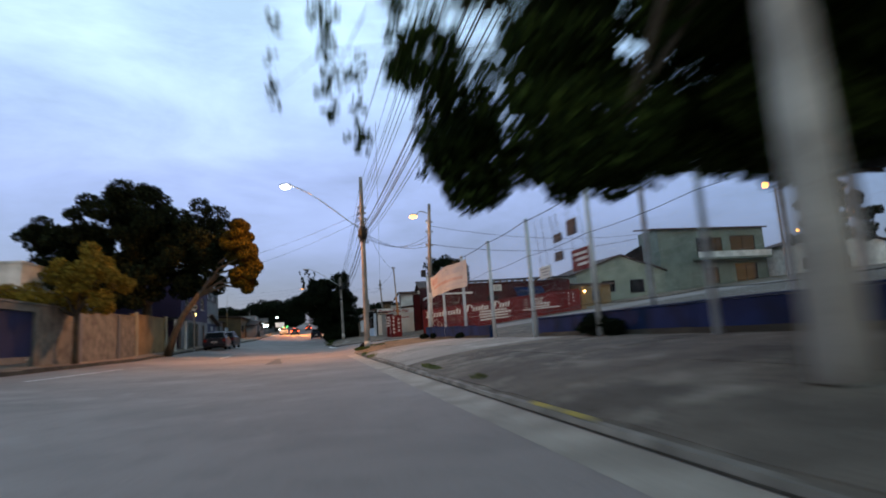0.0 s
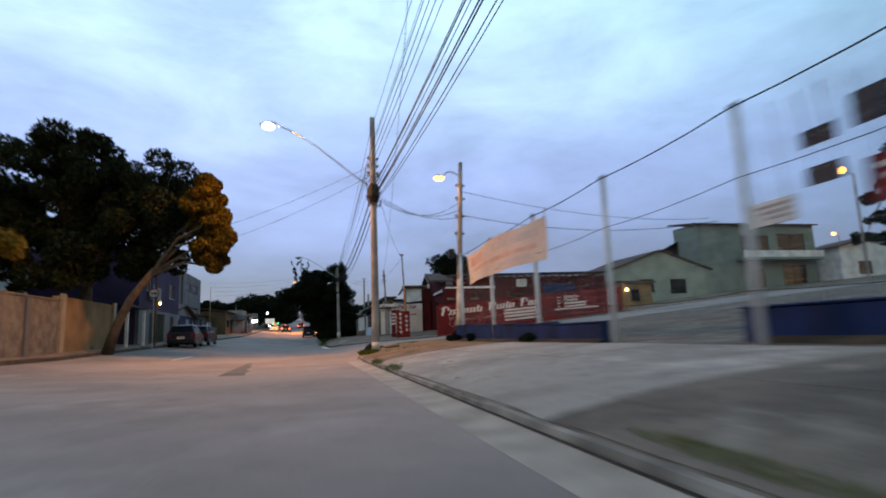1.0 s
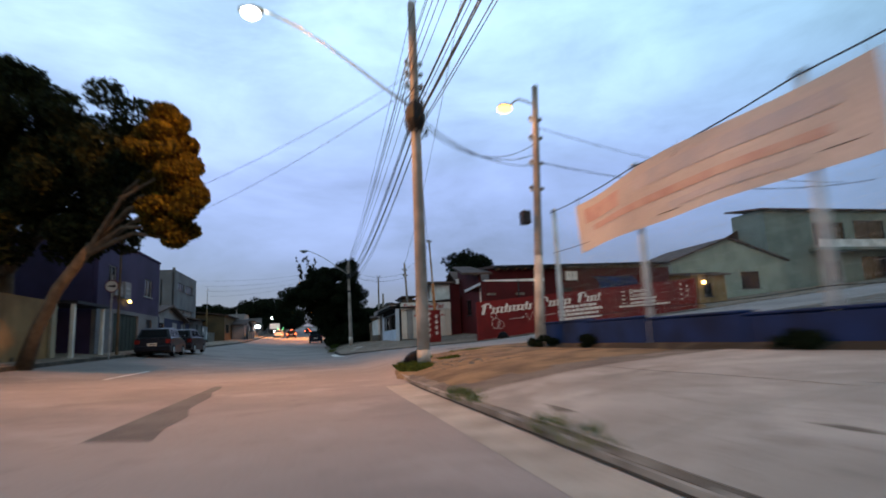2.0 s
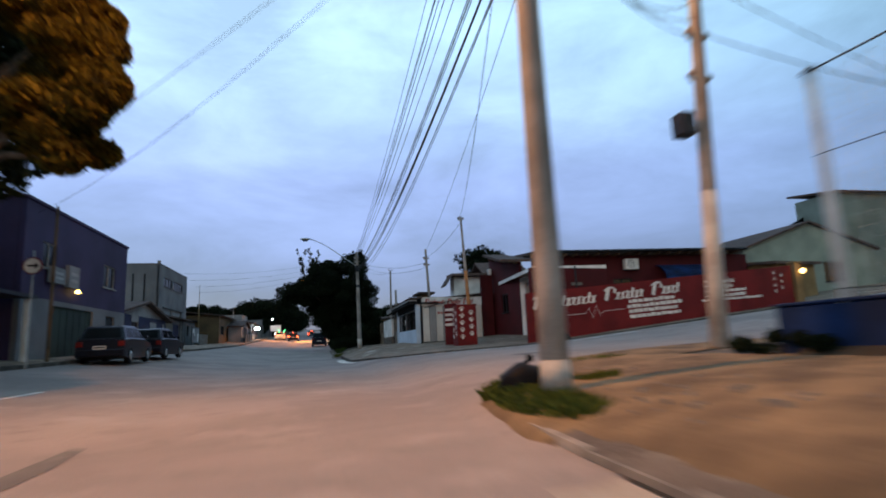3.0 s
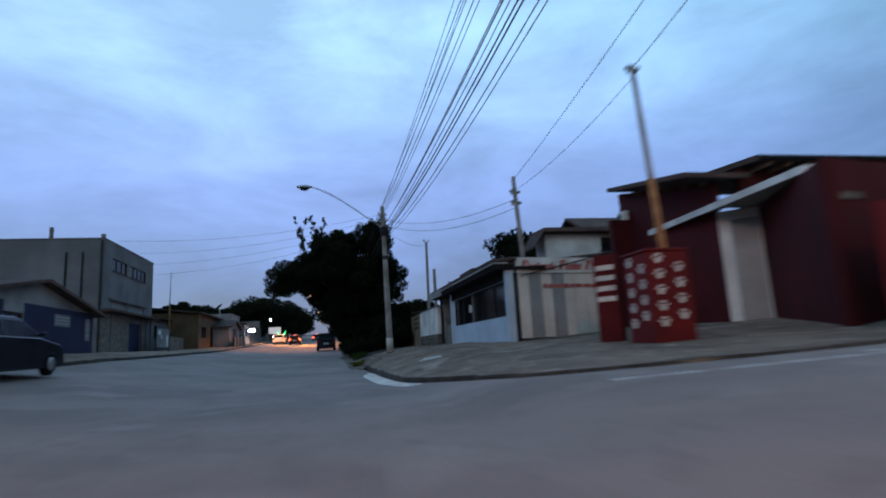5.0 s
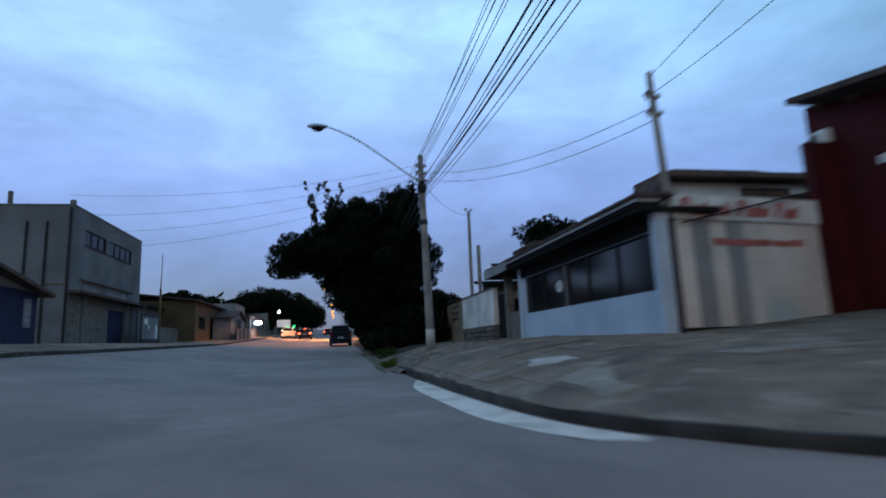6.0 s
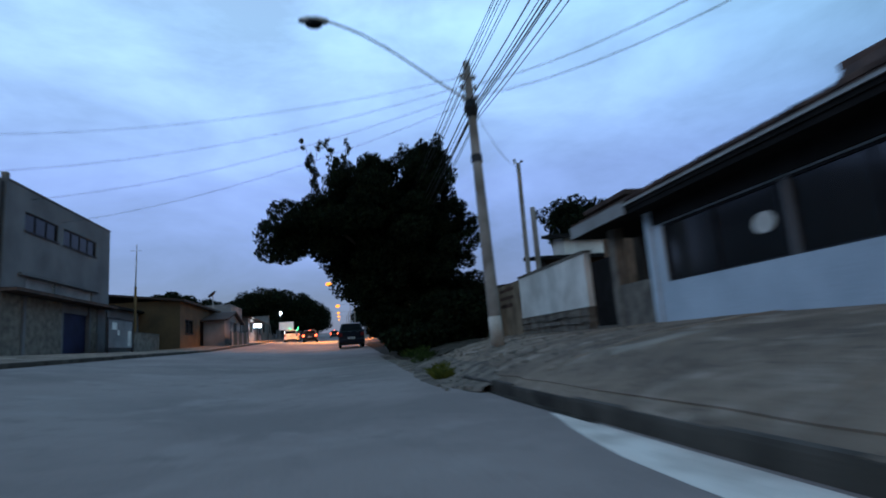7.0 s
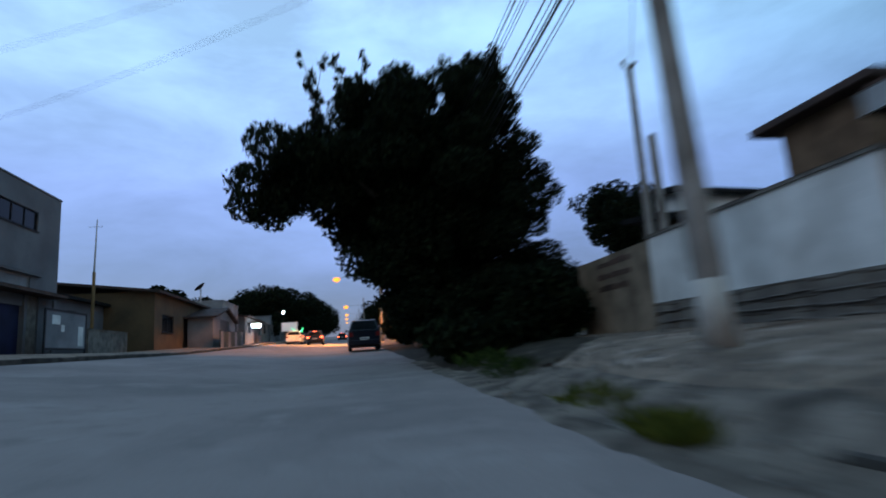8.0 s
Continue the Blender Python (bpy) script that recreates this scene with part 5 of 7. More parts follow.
wall("porch_wall", mD, 0, lD, 0.6, 4.15, [(0.30, 1.0, 0.6, 3.9)], WHITEWASH, shop, 0.14)
d = part("door", add_box(bmesh.new(), 0.31, 0.99, -0.10, -0.05, 0.95, 3.89, 0, mD), PANEL_GREY, shop, "grey sheet metal door")
for k in range(3):
    part("rib", add_box(bmesh.new(), 0.45 + k * 0.18, 0.47 + k * 0.18, -0.048, -0.035, 1.0, 3.85, 0, mD), PANEL_GREY, d)
mR, lR = facing((12.47, 52.77), (10.4, 48.72))
wall("porch_side", mR, 0, lR, 0.4, 4.10, [], RED_SHOP, shop)
mP, lP = facing((10.41, 48.70), (14.7, 49.32))
wall("porch_front", mP, 0, lP, 0.4, 4.10, [], RED_SHOP, shop)
for u in (0.30, 2.25):
    part("vent", add_box(bmesh.new(), u, u + 0.58, 0.003, 0.03, 3.26, 3.40, 0.008, mP), STONE, shop, "small grey louvre")
part("porch_post", tube([mP @ Vector((2.3, 0.30, 0.8)), mP @ Vector((2.3, 0.30, 4.14))], 0.04, 8), IRON, shop)


def air_conditioner(x, y, z, turn, k, label):
    t = thing("air_conditioner", label, "air conditioner", (x, y, z), turn)
    part("case", box(-0.42 * k, 0.42 * k, -0.34 * k, 0, 0, 0.62 * k, 0.03 * k), WHITEWASH, t)
    bm = bmesh.new()
    for r in (0.24 * k, 0.18 * k, 0.12 * k, 0.06 * k):
        add_tube(bm, [(-0.1 * k + r * math.cos(a * 0.52), -0.35 * k, 0.31 * k + r * math.sin(a * 0.52)) for a in range(13)], 0.008, 4)
    part("grille", bm, IRON, t)
    for u in (-0.36 * k, 0.32 * k):
        part("bracket", box(u, u + 0.04, -0.34 * k, 0, -0.05, -0.002), IRON, t)
    return t


air_conditioner(11.34, 57.75, 4.85, -94, 0.6, "small white air conditioner case at the corner of the red shop")
air_conditioner(18.4, 53.29, 4.5, 0, 1.0, "white air conditioner case on the red wall")
aw = thing("awning", "rounded royal blue window awning on the red wall", "awning", (21.6, 53.29, 3.8))
bm = bmesh.new()
prof = [(0.0, 0.95), (-0.2, 0.94), (-0.6, 0.74), (-0.95, 0.48), (-1.0, 0.1), (-1.0, 0.0), (-0.96, 0.0), (-0.91, 0.44), (-0.58, 0.68), (-0.2, 0.88), (0.0, 0.89)]
rings = [[bm.verts.new((x, a, b)) for a, b in prof] for x in (-1.5, -0.5, 0.5, 1.5)]
for a, b in zip(rings, rings[1:]):
    for k in range(len(prof)):
        bm.faces.new((a[k], b[k], b[(k + 1) % len(prof)], a[(k + 1) % len(prof)]))
bm.faces.new(rings[0])
bm.faces.new(rings[-1][::-1])
part("canvas", bm, BLUE_PAINT, aw)
for y, z in ((-0.42, 0.85), (-0.8, 0.61), (-0.99, 0.30), (-1.01, 0.05)):
    part("rib", tube([(-1.48, y, z), (1.48, y, z)], 0.02, 5), BLUE_PAINT, aw)

col = thing("sign_pillar", "red painted square pillar with cream paw prints", "pillar", (7.62, 50.62, walked(7.62, 50.62) - 0.06))
part("shaft", box(-0.48, 0.48, -0.48, 0.48, -0.2, 1.92, 0.012), RED_BRIGHT, col)
part("cap", box(-0.51, 0.51, -0.51, 0.51, 1.922, 1.98, 0.012), RED_BRIGHT, col)
for face in range(2):
    mc = Matrix.Rotation(radians(90 * (face - 1) + 0), 4, "Z") @ Matrix(((1, 0, 0, 0), (0, -1, 0, -0.482), (0, 0, 1, 0), (0, 0, 0, 1)))
    for k in range(5):
        paw(mc, -0.24, 0.42 + 0.33 * k, 0.18, col)
        if k < 4:
            paw(mc, 0.22, 0.56 + 0.33 * k, 0.18, col)
col2 = thing("sign_pillar", "slim red painted pillar with cream bars", "pillar", (7.33, 52.2, walked(7.33, 52.2) - 0.04), -45)
part("shaft", box(-0.27, 0.27, -0.2, 0.2, -0.2, 2.1, 0.012), RED_PILLAR, col2)
for k in range(4):
    part("text_bar", box(-0.22, 0.22, -0.212, -0.2, 0.98 + 0.25 * k, 1.1 + 0.25 * k), LETTER, col2)

gate = thing("sheet_gate", "off-white sheet metal gate with a painted sign band", "gate", (0, 0, 0))
mg, lg = facing((6.73, 56.95), (10.55, 57.51))
gz = walked(7.5, 57.0)
n = 9
for k in range(n):
    a, b = lg * k / n, lg * (k + 1) / n
    part("gate_panel", add_box(bmesh.new(), a + 0.012, b - 0.012, -0.05 + 0.02 * (k % 2), 0.0 + 0.02 * (k % 2), gz + 0.04, 2.98, 0.008, mg), GATE_WHITE if k not in (1, 3) else PANEL_GREY, gate)
part("sign_band", add_box(bmesh.new(), -0.05, lg, -0.06, 0.05, 3.0, 3.52, 0.01, mg), WHITEWASH, gate, "off-white sign band")
script("painted_name", mg, 0.12, 3.3, 3.10, 0.32, LETTER_RED, gate, 1, 0.0, out=0.065)
text_bars(mg, 0.9, 3.5, 2.50, 1, 0.2, 0.15, LETTER_RED, gate, 9, 0.0, 0.028)
part("gate_post", add_box(bmesh.new(), -0.16, -0.055, -0.08, 0.08, gz - 0.2, 3.0, 0.01, mg), IRON, gate)
part("stay_cable", tube([mg @ Vector((0.1, 0.09, 2.9)), mg @ Vector((3.7, 0.12, 3.70))], 0.018, 5), CABLE, gate)

# ---- pale blue house with the long window band ----
HOUSE_GLASS = material("grey_window_glass", (0.012, 0.013, 0.015), 0.12, scale=1, fine=10, bump=0, spread=0.0, spec=0.6)
house = thing("house", "low pale blue house with a long dark window band", "house", (0, 0, 0))
hz = walked(6.4, 61)
mh, lh = facing((6.4, 65.2), (6.4, 56.9))
wall("front_wall", mh, 0, lh, hz - 0.3, 3.12, [(0.45, 7.95, 1.65, 2.80)], PALE_BLUE, house, 0.2)
window(house, mh, 0.45, 7.95, 1.65, 2.80, IRON, 5, 0.035, HOUSE_GLASS, False)
part("mullion_post", add_box(bmesh.new(), 3.58, 3.68, -0.07, -0.01, 1.652, 2.798, 0.008, mh), GREY_PAINT, house, "grey window post")
# Dark strip painted where the eave shades the wall above the windows.
part("eave_shade_strip", add_box(bmesh.new(), 0.25, 8.06, 0.003, 0.05, 2.82, 3.12, 0.008, mh), DARK_SHEET, house, "dark strip over the windows for the shade under the eave")
# Bright spot in the window glass, painted as a flat white oval.
bm = bmesh.new()
bmesh.ops.create_cone(bm, cap_ends=True, segments=16, radius1=0.5, radius2=0.5, depth=0.01, matrix=mh @ Matrix.Translation((3.05, -0.084, 2.25)) @ Matrix.Diagonal((0.46, 1, 0.34, 1)) @ Matrix.Rotation(radians(90), 4, "X"))
part("bright_spot", bm, WHITEWASH, house, "flat white oval in place of a bright spot in the glass")
for u in (-0.02, 8.08):
    part("pillar", add_box(bmesh.new(), u, u + 0.2, 0.003, 0.08, hz - 0.3, 3.12, 0.012, mh), PALE_BLUE, house, "pale painted pillar")
part("fascia", add_box(bmesh.new(), -2.75, -0.01, 0.0, 0.5, 3.14, 3.43, 0.015, mh), PANEL_GREY, house, "grey porch fascia")
# Eave board and soffit: the shade beneath the roof is in their colour.
part("fascia", add_box(bmesh.new(), 0.0, lh + 0.1, 0.0, 0.48, 3.22, 3.298, 0.01, mh), DARK_SHEET, house, "eave board, darkened for the shade under the eave")
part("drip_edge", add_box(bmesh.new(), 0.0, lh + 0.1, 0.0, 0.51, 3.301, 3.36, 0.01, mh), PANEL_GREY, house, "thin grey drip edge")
part("soffit", add_box(bmesh.new(), -2.74, lh + 0.1, -1.3, 0.46, 3.125, 3.216, 0, mh), DARK_SHEET, house, "timber soffit, darkened for the shade under the eave")
slab_roof("roof", [(5.93, 56.75, 3.40), (5.93, 67.95, 3.40), (6.7, 67.95, 3.45), (6.7, 56.75, 3.45)], 0.035, ROOF_DARK, house, "dark tiled eave")
slab_roof("roof", [(6.702, 57.75, 3.45), (6.702, 67.95, 3.45), (11.5, 67.95, 3.85), (11.5, 57.75, 3.85)], 0.06, ROOF_DARK, house, "dark tiled roof")
tile_rows(house, (5.93, 67.9, 3.398), (5.93, 56.8, 3.398), (0.76, 0, 0.055), 3, 50)
part("ridge_gable", prism([(12.9, 63.2), (15.6, 63.2), (15.6, 66.9), (12.9, 66.9)], 3.8, 5.62), GREY_PAINT, house, "grey upper storey at the back")
for e in (0, 1):
    y0, y1 = (62.4, 65.0) if e == 0 else (67.6, 65.0)
    slab_roof("roof", [(12.4, y0, 5.42), (16.0, y0, 5.42), (16.0, y1, 6.72), (12.4, y1, 6.72)], 0.14, ROOF_DARK, house, "dark gabled upper roof")
# white house in the yard behind the gate
yard = thing("house", "white rendered house with a flat dark roof in the yard", "house", (0, 0, 0))
my, ly = facing((9.95, 62.0), (16.6, 62.0))
wall("front_wall", my, 0, ly, 0.8, 5.30, [(2.6, 4.4, 4.55, 5.15)], WHITEWASH, yard, 0.2)
window(yard, my, 2.6, 4.4, 4.55, 5.15, IRON, 2)
part("side_wall", box(9.951, 10.15, 62.21, 63.1, 0.8, 5.30), WHITEWASH, yard)
slab_roof("roof", [(9.75, 61.5, 5.50), (9.75, 63.3, 5.55), (17.0, 63.3, 5.55), (17.0, 61.5, 5.50)], 0.16, ROOF_DARK, yard, "dark overhanging roof")
slab_roof("lean_roof", [(9.3, 61.55, 4.75), (9.3, 63.2, 4.75), (9.74, 63.2, 5.40), (9.74, 61.55, 5.40)], 0.10, ROOF_DARK, yard, "dark lean-to roof")
# Porch side wall in a dark tone: its shade is put into the colour.
wall("side_wall", facing((12.0, 65.2), (6.41, 65.2))[0] @ Matrix.Translation((0, 0, 0)), 0, 5.3, hz - 0.3, 3.25, [(3.4, 4.3, hz - 0.3, 2.7)], WOOD, house, 0.15)
part("door", box(7.85, 8.6, 65.1, 65.15, hz, 2.68), WOOD, house, "dark wooden entrance door")
# Inner wall darkened: the recess shade is put into this brown.
SHADED_BROWN = material("shaded_brown_render", (0.075, 0.052, 0.034), 0.9, second=(0.045, 0.032, 0.022), scale=1.2, fine=25, bump=0.2)
mi = facing((7.75, 68.2), (7.75, 65.3))[0]
wall("back_wall", mi, 0, 2.9, hz - 0.3, 3.2, [(1.1, 2.5, hz + 0.95, 2.6)], SHADED_BROWN, house, 0.15)
window(house, mi, 1.1, 2.5, hz + 0.95, 2.6, IRON, 2)
part("porch_wall", box(6.38, 6.52, 65.25, 66.62, hz - 0.3, hz + 0.92, 0.01), STONE, house, "low grey porch wall")
part("porch_post", box(6.36, 6.62, 66.63, 66.93, hz - 0.3, 3.2, 0.015), STONE, house, "grey rendered porch post")
g = part("gate", box(6.46, 6.50, 66.95, 68.14, hz + 0.05, 2.55, 0.006), DARK_SHEET, house, "dark sheet metal gate")
for k in range(5):
    part("rib", box(6.44, 6.458, 67.1 + k * 0.22, 67.13 + k * 0.22, hz + 0.08, 2.52), IRON, g)
porch_light = thing("wall_lamp", "small lit wall lamp in the house entrance", "lamp", (7.72, 65.6, 2.75))
part("back_plate", box(0, 0.03, -0.05, 0.05, -0.06, 0.06, 0.005), IRON, porch_light)
part("bulb", box(-0.09, -0.002, -0.04, 0.04, -0.05, 0.05, 0.015), glow("entrance_bulb", (1.0, 0.75, 0.35), 6), porch_light)

white = thing("garden_wall", "white rendered garden wall on a rough stone base", "wall", (0, 0, 0.15))
mv, lv = facing((6.3, 73.6), (6.3, 68.2))
part("render_coat", add_box(bmesh.new(), 0, lv, -0.18, 0, 1.30, 2.68, 0.01, mv), WHITEWASH, white)
rng = random.Random(9)
for r in range(3):
    u = -rng.uniform(0, 0.5)
    while u < lv:
        w = rng.uniform(0.32, 0.6)
        part("stone", add_box(bmesh.new(), max(u, 0) + 0.008, min(u + w, lv) - 0.008, -0.18, 0.02 + rng.uniform(0, 0.06), 0.72 + r * 0.19 + rng.uniform(-0.02, 0.03), 0.89 + r * 0.19 + rng.uniform(-0.05, 0.01), 0.02, mv), STONE, white)
        u += w
part("backing", add_box(bmesh.new(), 0, lv, -0.17, 0.02, 0.5, 1.295, 0, mv), STONE, white)
part("coping", add_box(bmesh.new(), -0.02, lv + 0.02, -0.22, 0.04, 2.682, 2.74, 0.01, mv), STONE, white)
BEIGE = material("stained_beige_render", (0.27, 0.215, 0.155), 0.9, second=(0.13, 0.102, 0.074), scale=1.6, fine=25, bump=0.3)
beige = thing("garden_wall", "beige rendered wall with faded brown-red writing", "wall", (0, 0, 0.1))
mB, lB = facing((6.35, 78.5), (6.35, 73.62))
wall("masonry", mB, 1.05, lB, 0.5, 2.72, [], BEIGE, beige, 0.16)
text_bars(mB, 2.2, 4.0, 2.45, 3, 0.3, 0.15, ROOF_DARK, beige, 15)
tower = thing("tank_tower", "small brown masonry tank tower with a dark slab roof", "tower", (0, 0, 0))
part("shaft", box(9.2, 9.95, 70.6, 72.7, 0.6, 4.91, 0.015), WOOD, tower)
part("roof", box(8.85, 10.3, 70.2, 73.2, 4.912, 5.08, 0.02), ROOF_DARK, tower, "dark overhanging slab")
fence_o = thing("board_fence", "orange-brown board fence beneath the great tree", "fence", (0, 0, 0))
for k in range(24):
    y = 78.7 + k * 0.32
    part("board", box(6.30, 6.34, y, y + 0.29, walked(6.3, y) - 0.1, walked(6.3, y) + 1.75 + random.uniform(-0.04, 0.04), 0.006), WOOD, fence_o)
for z in (0.4, 1.4):
    part("rail", box(6.345, 6.40, 78.7, 86.3, walked(6.3, 82) + z, walked(6.3, 82) + z + 0.08), WOOD, fence_o)


def plain_house(name, p0, p1, depth, z0, z1, mat, label, holes=(), roof="gable", roof_mat=ROOF_DARK, over=0.4, up=1.3, cols=2):
    """A simple house: front wall with windows, side and back walls, and a roof."""
    h = thing(name, label, "house", (0, 0, 0))
    m, l = facing(p0, p1)
    wall("front_wall", m, 0, l, z0, z1, list(holes), mat, h)
    for a in holes:
        if a[2] > z0 + 0.4:
            window(h, m, *a, IRON, cols)
        else:
            part("door", add_box(bmesh.new(), a[0], a[1], -0.14, -0.09, a[2], a[3], 0, m), IRON, h, "dark metal door")
    bm = bmesh.new()
    add_box(bm, 0, 0.18, -depth, -0.182, z0, z1, 0, m)
    part("side_wall", bm, mat, h)
    part("side_wall", add_box(bmesh.new(), l - 0.18, l, -depth, -0.182, z0, z1, 0, m), mat, h)
    part("back_wall", add_box(bmesh.new(), 0.182, l - 0.182, -depth, -depth + 0.18, z0, z1, 0, m), mat, h)
    if roof == "gable":
        q = [m @ Vector(v) for v in ((-over, over, z1 - 0.05), (l / 2, over, z1 + up), (l / 2, -depth - over, z1 + up), (-over, -depth - over, z1 - 0.05))]
        slab_roof("roof", q, 0.14, roof_mat, h)
        q = [m @ Vector(v) for v in ((l / 2, over, z1 + up), (l + over, over, z1 - 0.05), (l + over, -depth - over, z1 - 0.05), (l / 2, -depth - over, z1 + up))]
        slab_roof("roof", q, 0.14, roof_mat, h)
        bm = bmesh.new()
        front, back = ([bm.verts.new(m @ Vector((u, n, z))) for u, z in ((0.02, z1 + 0.002), (l - 0.02, z1 + 0.002), (l / 2, z1 + up - 0.15))] for n in (-0.004, -0.12))
        bm.faces.new(front)
        bm.faces.new(back[::-1])
        for k in range(3):
            bm.faces.new((front[k], back[k], back[(k + 1) % 3], front[(k + 1) % 3]))
        part("gable", bm, mat, h)
    elif roof == "lean":
        q = [m @ Vector(v) for v in ((-over, over, z1), (l + over, over, z1), (l + over, -depth - over, z1 + up), (-over, -depth - over, z1 + up))]
        slab_roof("roof", q, 0.16, roof_mat, h)
    else:
        part("parapet", add_box(bmesh.new(), -0.05, l + 0.05, -depth, 0.05, z1 + 0.002, z1 + 0.12, 0.02, m), mat, h)
    return h, m, l


# houses up the side street
gz2 = land(45, 60.5)
gh, mgh, _ = plain_house("house", (42.4, 60.6), (58.0, 60.6), 4.2, gz2 - 0.5, 11.7, GREEN_PAINT, "two-storey pale green house with a recessed balcony", [(5.4, 9.2, 8.2, 10.4), (10.4, 14.2, 8.2, 10.6), (6.2, 8.2, 4.6, 6.6), (10.7, 14.0, 4.2, 7.0)], "lean", ROOF_DARK, 0.4, 0.7)
part("balcony_slab", add_box(bmesh.new(), 4.6, 15.3, 0.0, 1.3, 7.5, 7.75, 0.02, mgh), GREEN_PAINT, gh)
part("balcony_front", add_box(bmesh.new(), 4.6, 15.3, 1.2, 1.3, 7.752, 8.5, 0.02, mgh), WHITEWASH, gh)
bm = bmesh.new()
bm.faces.new([bm.verts.new(p) for p in ((36.0, 64.05, gz2 - 0.5), (42.35, 64.05, gz2 - 0.5), (42.35, 64.05, 10.3), (40.2, 64.05, 9.3), (36.0, 64.05, 7.2))])
bmesh.ops.solidify(bm, geom=bm.faces[:], thickness=0.2)
part("annex_wall", bm, GREEN_PAINT, gh, "pale green side wall with a sloping top")
plain_house("house", (28.6, 56.0), (39.6, 56.0), 8, land(33, 56) - 0.5, 6.2, PALE_GREEN, "pale green gabled house with a thin tiled roof", [(3.0, 4.6, 4.0, 5.2), (6.4, 8.2, 3.8, 5.2)], "gable", ROOF_DARK, 0.25, 1.9)
hl = thing("wall_lamp", "lit yellow lamp on the ochre gate post", "lamp", (25.5, 48.72, 3.75))
part("bracket", box(-0.03, 0.03, -0.2, 0.1, 0, 0.04), IRON, hl)
bm = bmesh.new()
bmesh.ops.create_uvsphere(bm, u_segments=10, v_segments=6, radius=0.13, matrix=Matrix.Translation((0, -0.25, -0.05)))
part("bulb", bm, glow("yellow_bulb", (1.0, 0.6, 0.2), 10), hl)
plain_house("house", (58.5, 58.0), (72.0, 56.0), 9, land(60, 57) - 0.5, 8.8, WHITEWASH, "plain white house with a brown roof on the rise", [(2.0, 3.6, 5.6, 7.0), (7.0, 8.6, 5.6, 7.0)], "gable", ROOF_DARK, 0.5, 1.6)
plain_house("house", (27.2, 52.0), (30.5, 52.5), 6, land(28, 52) - 0.4, 4.7, OCHRE, "small ochre house with a lean-to roof", [(1.0, 2.0, 3.0, 4.0)], "lean", ROOF_DARK, 0.3, 0.6)
plain_house("house", (48.0, 34.0), (48.0, 20.0), 10, land(48, 30) - 0.5, 7.5, WHITEWASH, "pale house with a blue stripe beyond the court", [(3.0, 4.5, 5.0, 6.3), (8.0, 9.6, 5.0, 6.3)], "lean", ROOF_DARK, 0.4, 0.8)
for lx, ly, high in ((43.2, 42.8, 8.6), (87.5, 82.7, 9.0)):
    lr = thing("street_lamp", "tall lit sodium street lamp up the side street", "street lamp", (lx, ly, land(lx, ly)), group="lamps up the side street")
    part("shaft", tube([(0, 0, -0.3), (0, 0, high)], [0.12, 0.07], 8), CONCRETE, lr)
    part("arm", tube([(0, 0, high - 0.1), (-0.8, 0, high + 0.3)], 0.03, 6), STEEL, lr)
    bm = bmesh.new()
    bmesh.ops.create_uvsphere(bm, u_segments=10, v_segments=6, radius=0.28, matrix=Matrix.Translation((-1.0, 0, high + 0.25)))
    part("lens", bm, LAMP_WARM, lr)

# boards hung behind the fence
for x, y, z, w, h, mat, label in ((7.15, 13.3, 3.12, 0.55, 0.42, IRON, "small dark board hung behind the fence"), (7.05, 14.0, 3.05, 0.5, 0.22, IRON, "small dark board hung behind the fence"),
                                  (7.02, 13.95, 2.52, 0.5, 0.24, IRON, "small dark board hung behind the fence"), (7.2, 13.05, 2.15, 0.95, 0.56, RED_BRIGHT, "red notice board with pale bars behind the fence"),
                                  (6.9, 14.7, 2.12, 0.75, 0.34, WHITEWASH, "white notice board with grey bars behind the fence")):
    b = thing("notice_board", label, "board", (x, y, z), group="boards behind the fence")
    part("panel", box(-0.02, 0.02, -w / 2, w / 2, 0, h, 0.006), mat, b)
    part("hanger", tube([(0, -w / 3, h), (-0.1, -w / 3, 3.8 - z)], 0.006, 4), CABLE, b)
    part("hanger", tube([(0, w / 3, h), (-0.1, w / 3, 3.8 - z)], 0.006, 4), CABLE, b)
    if mat is not IRON:
        for k in range(3):
            part("text_bar", box(-0.028, -0.0205, -w * 0.4, w * (0.35 - 0.1 * k), h * (0.7 - 0.25 * k), h * (0.82 - 0.25 * k)), LETTER if mat is RED_BRIGHT else PANEL_GREY, b)


